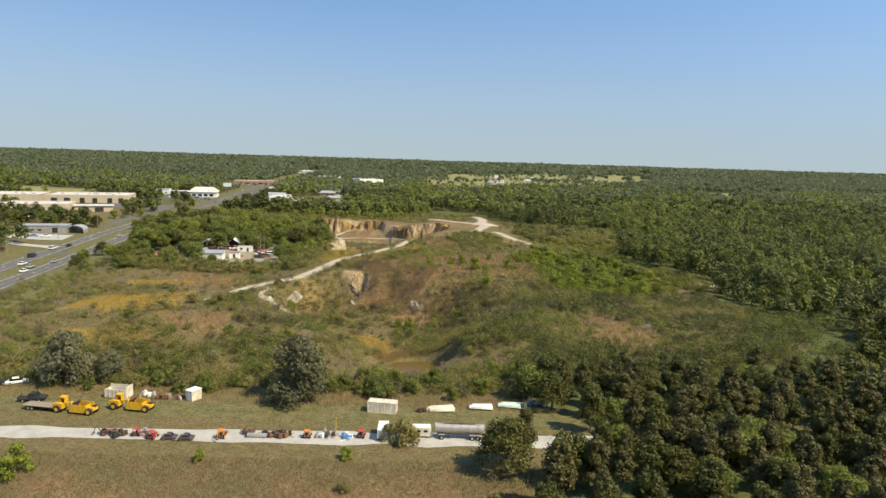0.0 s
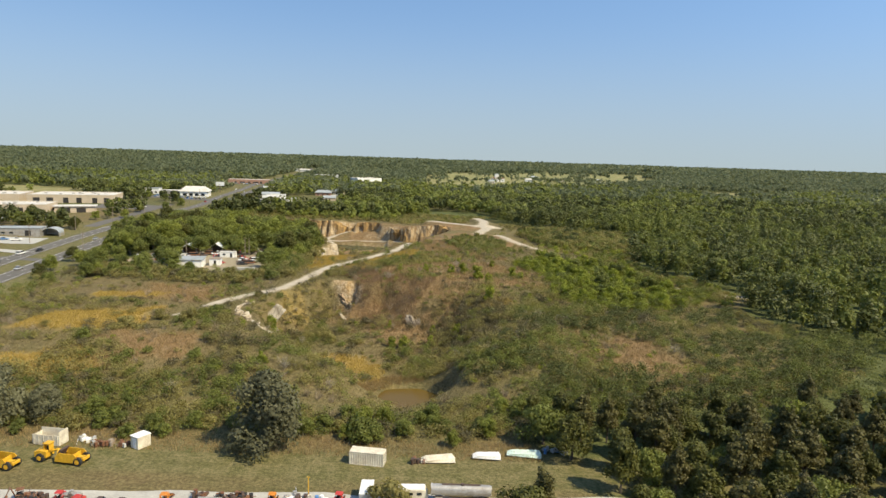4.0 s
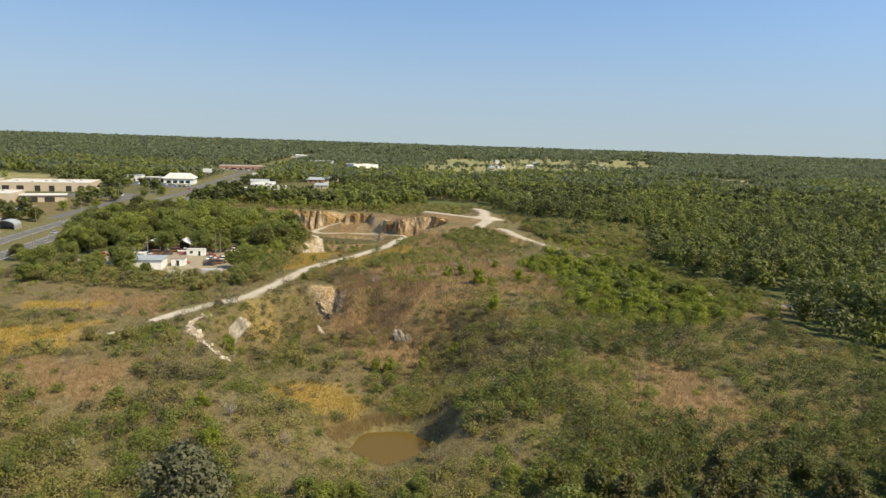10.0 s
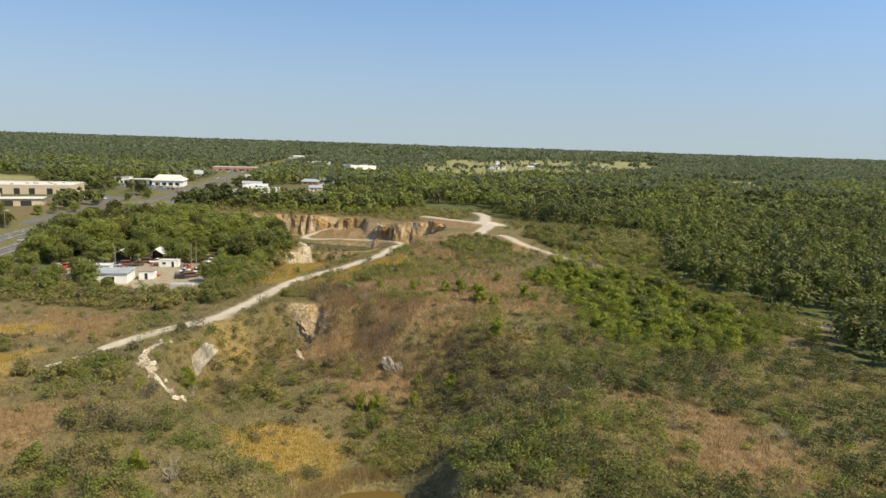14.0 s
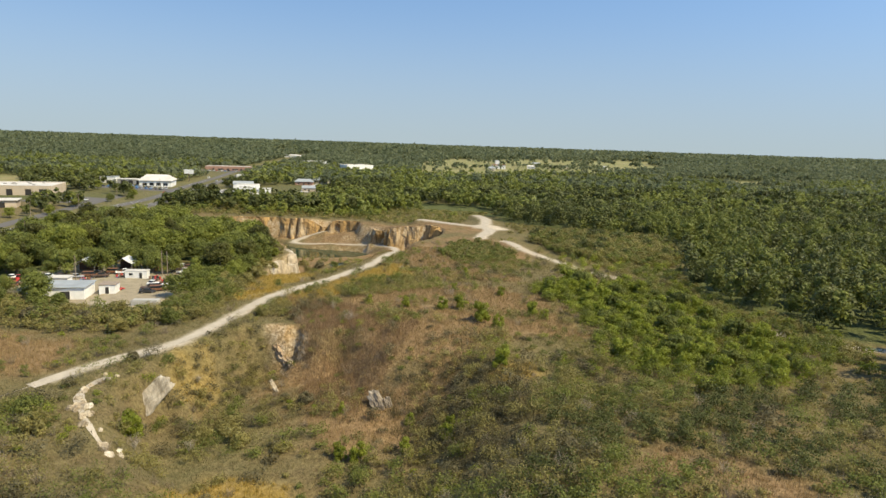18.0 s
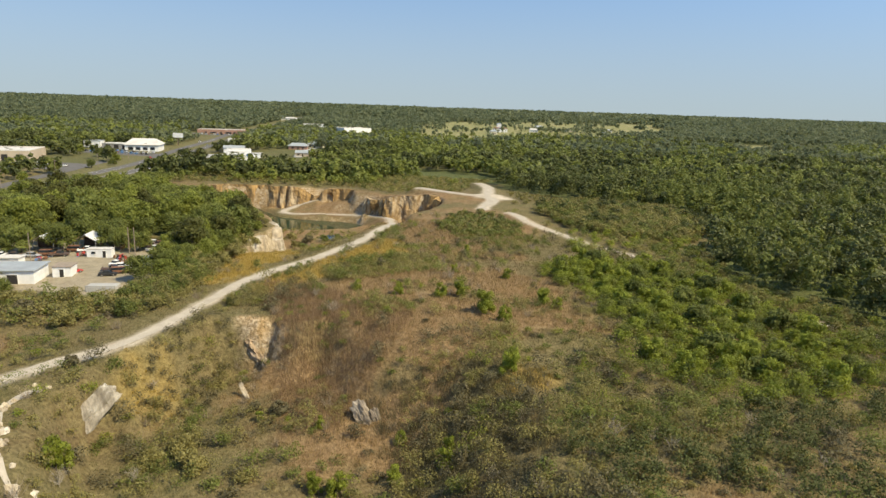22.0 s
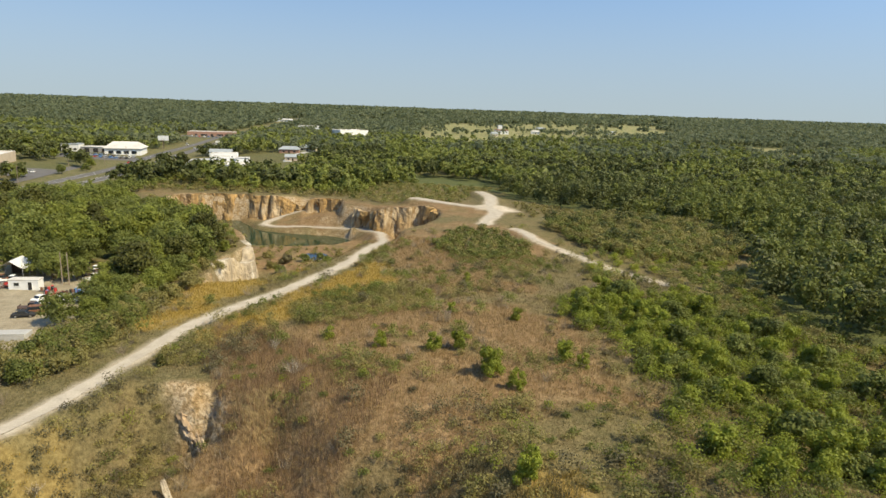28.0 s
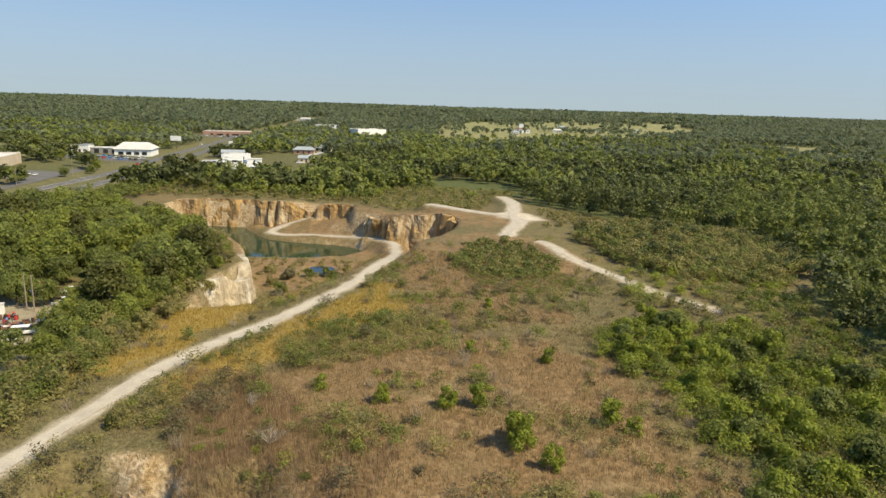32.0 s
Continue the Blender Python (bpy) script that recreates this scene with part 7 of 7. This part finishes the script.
building("shop", "long white fronted shop with a flat roof", -192, 690, 20, 9, 4.5, 14, WHITE, ROOFW, ((-5, 2, 2.4),), ((3, 0.8, 6, 1.8),), "flat", "shop")
building("shop", "white shop unit by the highway", -205, 716, 18, 10, 4, 14, WHITE, ROOFG, ((0, 2, 2.4),), (), "gable", "shop", 0.6, 2)
building("shop", "low white shed beside the shops", -168, 662, 10, 8, 3.4, 14, WHITE, ROOFW, (), (), "slab", "shop")
building("shop_row", "long low red brick shop row", -332, 1030, 62, 22, 6, 14, BRICKR, ROOFW, ((-20, 3, 3), (0, 3, 3), (18, 3, 3)), ((-10, 0.8, 8, 2), (10, 0.8, 8, 2)), "flat", "shops")
building("warehouse", "long plain white warehouse among trees", -157, 1132, 46, 30, 9, 36, WHITE, ROOFW, ((-10, 4, 4),), (), "flat", "warehouse")
building("warehouse", "far pale warehouse near the highway", -258, 1262, 44, 24, 8, 5, WHITE, ROOFW, ((0, 4, 4),), (), "flat", "warehouse")
building("house", "brick house with a shallow hipped roof", -160, 770, 18, 12, 3.6, 8, BRICKR, ROOFG, ((0, 1.4, 2.2),), ((-5, 0.9, 2, 1.3), (5, 0.9, 2, 1.3)), "hip", "house", 0.8, 2.6)
building("house", "cream bungalow with a pale driveway", -150, 800, 16, 12, 3.6, -4, CREAM, ROOFG, ((0, 1.4, 2.2),), ((-5, 0.9, 2, 1.3),), "hip", "house", 0.8, 2.4)
building("house", "low tan house under trees", -136, 690, 12, 9, 3.2, 10, TAN, ROOFG, ((0, 1.2, 2.1),), ((-3.5, 0.9, 1.6, 1.2),), "gable", "house", 0.6, 2)
building("white_tank_shed", "small white shed in the trees above the quarry", -158, 606, 18, 6, 3.4, 10, WHITE, ROOFW, ((0, 2, 2.2),), (), "gable", "shed", 0.4, 1.2)
ribbon("driveway", [(-138, 680, 4), (-146, 720, 4), (-150, 760, 4), (-148, 792, 4)], 7, CONCRETE, "pale concrete driveway", "road", 0.15)
for x, y, w, d, rz, m, lab in ((-276, 552, 46, 40, 18, ASPHALT, "dark asphalt car park"), (-290, 668, 70, 26, 8, ASPHALT, "asphalt forecourt before the showroom"), (-192, 674, 46, 56, 14, CONCRETE, "pale forecourt between the shops"), (-330, 1004, 60, 18, 14, ASPHALT, "asphalt car park before shops"), (-300, 440, 70, 26, 18, CONCRETE, "pale yard before the warehouse"), (-244, 348, 50, 22, 15, CONCRETE, "pale yard by the metal shed")):
    bm = bmesh.new()
    bmesh.ops.create_grid(bm, x_segments=10, y_segments=10, size=0.5)
    mt = pose(x, y, 0, 0, 0, rz)
    for v in bm.verts:
        p = mt @ Vector((v.co.x * w, v.co.y * d, 0))
        v.co = Vector((p.x, p.y, h1(p.x, p.y) + 0.14))
    me = bpy.data.meshes.new("car_park")
    bm.to_mesh(me)
    bm.free()
    me.materials.append(m)
    tagged(new("car_park", me), lab, "pavement", kind="structure")
rc = np.random.default_rng(55)
PAINTS = (WHITE, WHITE, SILVER, SILVER, BLACK, RED, BLUE, DARK)


def parked(x0, y0, x1, y1, n, rz, group, dz=0.16, shapes=("sedan", "sedan", "van", "pickup")):
    for i in range(n):
        t = (i + 0.5) / n
        m = PAINTS[int(rc.integers(0, len(PAINTS)))]
        car(x0 + (x1 - x0) * t + rc.normal() * 0.3, y0 + (y1 - y0) * t + rc.normal() * 0.3, rz + rc.normal() * 4, m, shapes[int(rc.integers(0, 4))], "", group, dz)


parked(-318, 664, -262, 672, 14, 100, "cars before the showroom")
parked(-312, 676, -262, 684, 12, 100, "cars before the showroom")
parked(-206, 664, -176, 672, 7, 20, "cars between the shops")
parked(-292, 548, -262, 556, 8, 100, "cars in the dark car park")
parked(-350, 1002, -310, 1010, 8, 100, "cars before the shop row")
parked(-262, 342, -228, 352, 6, 30, "vehicles by the metal shed")
parked(-330, 446, -288, 458, 8, 110, "vehicles before the warehouse")


def pole(x, y, h=10.0, label="wooden utility pole beside the highway", cross=True):
    ob = thing("utility_pole", label, "pole", at(x, y, 10), "utility poles")
    part("mast", rod((0, 0, -0.5), (0, 0, h), 0.16, 0.11, 8), ob, m=WOODP)
    if cross:
        part("crossarm", box(2.4, 0.12, 0.12, 0, 0, h - 0.8, 0.02), ob, m=WOODP)
        for i in (-1.0, 0, 1.0):
            part("insulator", rod((i, 0, h - 0.68), (i, 0, h - 0.45), 0.05, None, 8), ob, m=STEEL)


for y in range(290, 800, 55):
    x = float(np.interp(y, [p[1] for p in HWY], [p[0] for p in HWY]))
    pole(x - 22, y)
for x, y in ((-176, 318), (-183, 372)):
    pole(x, y, 11)


def billboard(x, y, w, h, z, rz):
    ob = thing("billboard", "white roadside billboard on a steel post", "billboard", at(x, y, rz))
    part("panel", box(w, 0.3, h, 0, 0, z, 0.04), ob, "blank pale panel", m=WHITE)
    part("post", rod((0, 0.3, -0.5), (0, 0.3, z + h * 0.5), 0.35, None, 10), ob, m=DARK)
    part("walkway", box(w, 0.7, 0.08, 0, -0.4, z - 0.2, 0.01), ob, m=DARK)


billboard(-226, 782, 15, 6, 3.5, 10)
billboard(-288, 790, 10, 4.5, 8, 6)
tw = thing("estate_house", "white country house with a tower in open fields", "house", at(78, 1420, 6))
part("wall", box(26, 16, 8, 0, 0, -0.5, 0.05), tw, m=WHITE)
part("tower", box(8, 8, 16, -3, 0, 0, 0.05), tw, m=WHITE)
part("tower_roof", box(9, 9, 1.2, -3, 0, 16, 0.3, None, 0, 0.5), tw, m=ROOFG)
part("roof", box(28, 18, 1.6, 0, 0, 7.5, 0.3, None, 0, 0.7), tw, "terracotta roof", m=RUST)
for i in range(4):
    part("window", box(1.6, 0.1, 2.4, -9 + i * 6, -8.04, 2.5, 0.02), tw, m=GLASS)
for i, (x, y, w, d) in enumerate(((150, 1480, 16, 10), (240, 1560, 18, 10), (330, 1600, 16, 12), (420, 1500, 20, 10), (190, 1720, 22, 12), (60, 1300, 12, 8), (-420, 1700, 50, 20), (-560, 1800, 60, 24), (-330, 2100, 50, 20), (640, 1350, 16, 10), (300, 1100, 14, 9), (-700, 2000, 50, 20))):
    building("farm_house", "distant pale house in open fields", x, y, w, d, 5, 6 * (i % 3), CREAM if i % 2 else WHITE, ROOFG if i % 3 else ROOFW, ((0, 2, 2.5),), ((-w * 0.25, 1, 2, 1.5), (w * 0.25, 1, 2, 1.5)), "hip", "house", 0.8, 2.5)

# trees of the town
rt = np.random.default_rng(66)
for x, y, s in ((-196, 617, 1.5), (-205, 402, 0.9), (-176, 345, 1.0), (-166, 322, 1.1), (-158, 300, 1.0), (-150, 318, 1.0), (-252, 392, 1.2), (-262, 398, 1.3), (-243, 400, 1.1), (-232, 404, 1.0), (-276, 370, 1.2), (-288, 362, 1.3), (-300, 372, 1.2), (-262, 350, .8), (-270, 388, 1.2), (-282, 384, 1.2),
                (-250, 520, 0.9), (-256, 535, 0.9), (-262, 505, 1.0), (-248, 560, 0.9), (-244, 580, 0.8), (-252, 600, 0.9), (-264, 618, 1.0), (-280, 628, 1.1), (-300, 636, 1.1), (-318, 640, 1.2), (-240, 478, .9), (-248, 455, .9), (-270, 452, 1.0), (-262, 440, 1.0), (-256, 430, 1.0), (-266, 424, 1.1), (-276, 432, 1.2),
                (-160, 262, .8), (-166, 278, .9), (-153, 284, .9), (-160, 290, 1.0), (-170, 300, .9), (-156, 330, 1.1), (-164, 338, 1.1), (-170, 352, 1.1), (-176, 366, 1.0), (-182, 384, 1.0), (-186, 400, 1.0), (-190, 420, 1.0), (-148, 272, .7), (-140, 266, .7), (-150, 252, .7), (-128, 264, .5), (-118, 262, .45), (-108, 266, .45), (-135, 274, .55), (-98, 262, .4)):
    u = rt.random()
    plant("oak" if u < 0.5 else "light_oak" if u < 0.75 else "dark_oak", x, y, s * 0.8, "trees of the roadside town")

# ---------------------------------------------------------------- the scrapyard
building("yard_house", "white block building with a grey metal roof", -113, 281, 15, 9, 3.4, 12, WHITE, ROOFG, ((2.5, 2.4, 2.3),), ((-4, 1.0, 1.4, 1.0),), "slab", "building", 0.5)
building("yard_annex", "small white annex with a flat roof", -102.6, 289, 4.5, 4.5, 2.6, 12, WHITE, WOODP, ((0, 1.0, 2.0),), (), "slab", "building", 0.2)
building("yard_hut", "small white hut behind the block building", -122, 296, 6, 3.5, 2.8, 8, WHITE, ROOFW, ((1.5, 0.9, 2.0),), ((-1.2, 1.1, 0.9, 0.8),), "slab", "hut", 0.3)
building("yard_office", "long white office trailer on blocks", -105.5, 312, 7, 2.6, 2.4, 8, WHITE, ROOFW, ((1.5, 0.9, 1.9),), ((-1.6, 1.0, 1.2, 0.8),), "slab", "trailer", 0.1)


def canopy(x, y, w, d, h, rz, label):
    """A stretched canvas roof on posts, peaked along its middle."""
    ob = thing("canvas_canopy", label, "canopy", at(x, y, rz))
    n = 8
    V, F = [], []
    for i in range(n + 1):
        for j in range(n + 1):
            u, v = i / n * 2 - 1, j / n * 2 - 1
            for k in (0, -0.08):
                V.append((u * w / 2, v * d / 2, h + 1.9 * (1 - abs(u)) ** 1.3 - 0.35 * (1 - v * v) * abs(u) + k))
    g_ = lambda i, j, k: (i * (n + 1) + j) * 2 + k
    for i in range(n):
        for j in range(n):
            F += [(g_(i, j, 0), g_(i + 1, j, 0), g_(i + 1, j + 1, 0), g_(i, j + 1, 0)), (g_(i, j, 1), g_(i, j + 1, 1), g_(i + 1, j + 1, 1), g_(i + 1, j, 1))]
    part("canvas", mesh_np("canvas", V, F, smooth=True), ob, "white stretched canvas", m=TARP)
    for sx in (-1, 1):
        for sy in (-1, 0, 1):
            part("post", rod((sx * (w / 2 - 0.2), sy * (d / 2 - 0.2), -0.3), (sx * (w / 2 - 0.2), sy * (d / 2 - 0.2), h), 0.08, None, 8), ob, m=STEEL)
    part("back_sheet", box(w - 0.6, 0.08, h - 0.6, 0, d / 2 - 0.2, 0.2, 0.01), ob, m=DARK)


canopy(-114.5, 323, 6.5, 7, 3.2, 8, "white peaked canvas canopy over machinery")
canopy(-126, 319, 8, 7, 3.2, 8, "wide white canvas canopy under the trees")
ry = np.random.default_rng(88)
for i, (x, y, rz) in enumerate(((-92, 292, 20), (-90, 295, 25), (-93.5, 297, 15), (-90, 299, 30), (-93, 301, 20), (-89.5, 303.5, 25), (-92.5, 305, 20), (-96, 304, 80), (-100.2, 329, 20), (-102.8, 331, 15), (-97.5, 327, 30), (-96, 331, 20), (-99, 333, 100), (-105, 333, 10), (-94, 323, 60), (-91, 319, 70),
                                (-124.4, 310, 10), (-121, 312.5, 15), (-117.5, 312, 20), (-129.3, 309.6, 10), (-133, 309, 100), (-137, 308.5, 95), (-140.5, 306, 90), (-145, 309, 90), (-143, 303, 80), (-148, 300, 95), (-139, 300, 100), (-135, 296, 100), (-131, 303, 10), (-116, 318.5, 10), (-112.5, 318, 15), (-102.2, 293.5, 60))):
    m = (DARK, RUST, RED, SILVER, BLACK, DARK, WHITE, RUST, DARK)[int(ry.integers(0, 9))]
    car(x, y, rz, m, ("sedan", "van", "pickup", "sedan")[i % 4], "old car body rusting in the scrapyard", "old cars in the scrapyard")
for i, (x, y, L, W_) in enumerate(((-95, 309, 6, 3), (-99, 312, 5, 2.5), (-90.5, 312, 4, 3), (-111, 314, 4, 2), (-120, 307, 4, 2), (-104, 325, 5, 2.5), (-108, 329, 4, 2.5), (-88, 322, 4, 2.5), (-130, 298, 6, 2.5), (-146, 296, 6, 2))):
    junk_pile("scrap_heap", x, y, 20 * i, L, W_, 300 + i, (DARK, RUST, RED, STEEL, BLUE, BLACK), "heap of mixed scrap metal in the yard", 20, 1.0)
wl = thing("concrete_ramp", "low pale concrete loading ramp at the yard edge", "ramp", at(-86.5, 279.5, 10))
part("ramp_block", box(7, 3.5, 1.4, 0, 0, -0.3, 0.08), wl, m=CONCRETE)
part("kerb", box(7, 0.3, 0.25, 0, -1.6, 1.1, 0.03), wl, m=CONCRETE)
for x, y in ((-121.5, 305), (-99.5, 318), (-97.5, 317.6)):
    pole(x, y, 8.5, "bare wooden pole in the scrapyard", False)
for x, y, s in ((-122, 286, 0.75), (-126, 290, 0.8), (-130, 284, 0.7), (-109, 326, 1.05), (-120, 318, 1.05), (-118, 329, 1.1), (-131, 315, 1.0), (-137, 279, 0.7), (-116, 278, 1.0), (-128, 275, 0.7), (-146, 277, 0.6), (-152, 288, 1.0), (-113, 274, 0.6), (-106, 271, 0.55), (-123, 271, 0.7), (-133, 266, 0.6), (-142, 262, 0.7), (-104, 321, 0.9), (-130, 326, 0.9), (-104, 338, 0.9), (-112, 336, 0.9), (-98, 322, .75), (-140, 322, .9), (-148, 316, .9), (-152, 304, .8), (-134, 312, .6)):
    plant("oak", x, y, s, "oaks in the scrapyard")
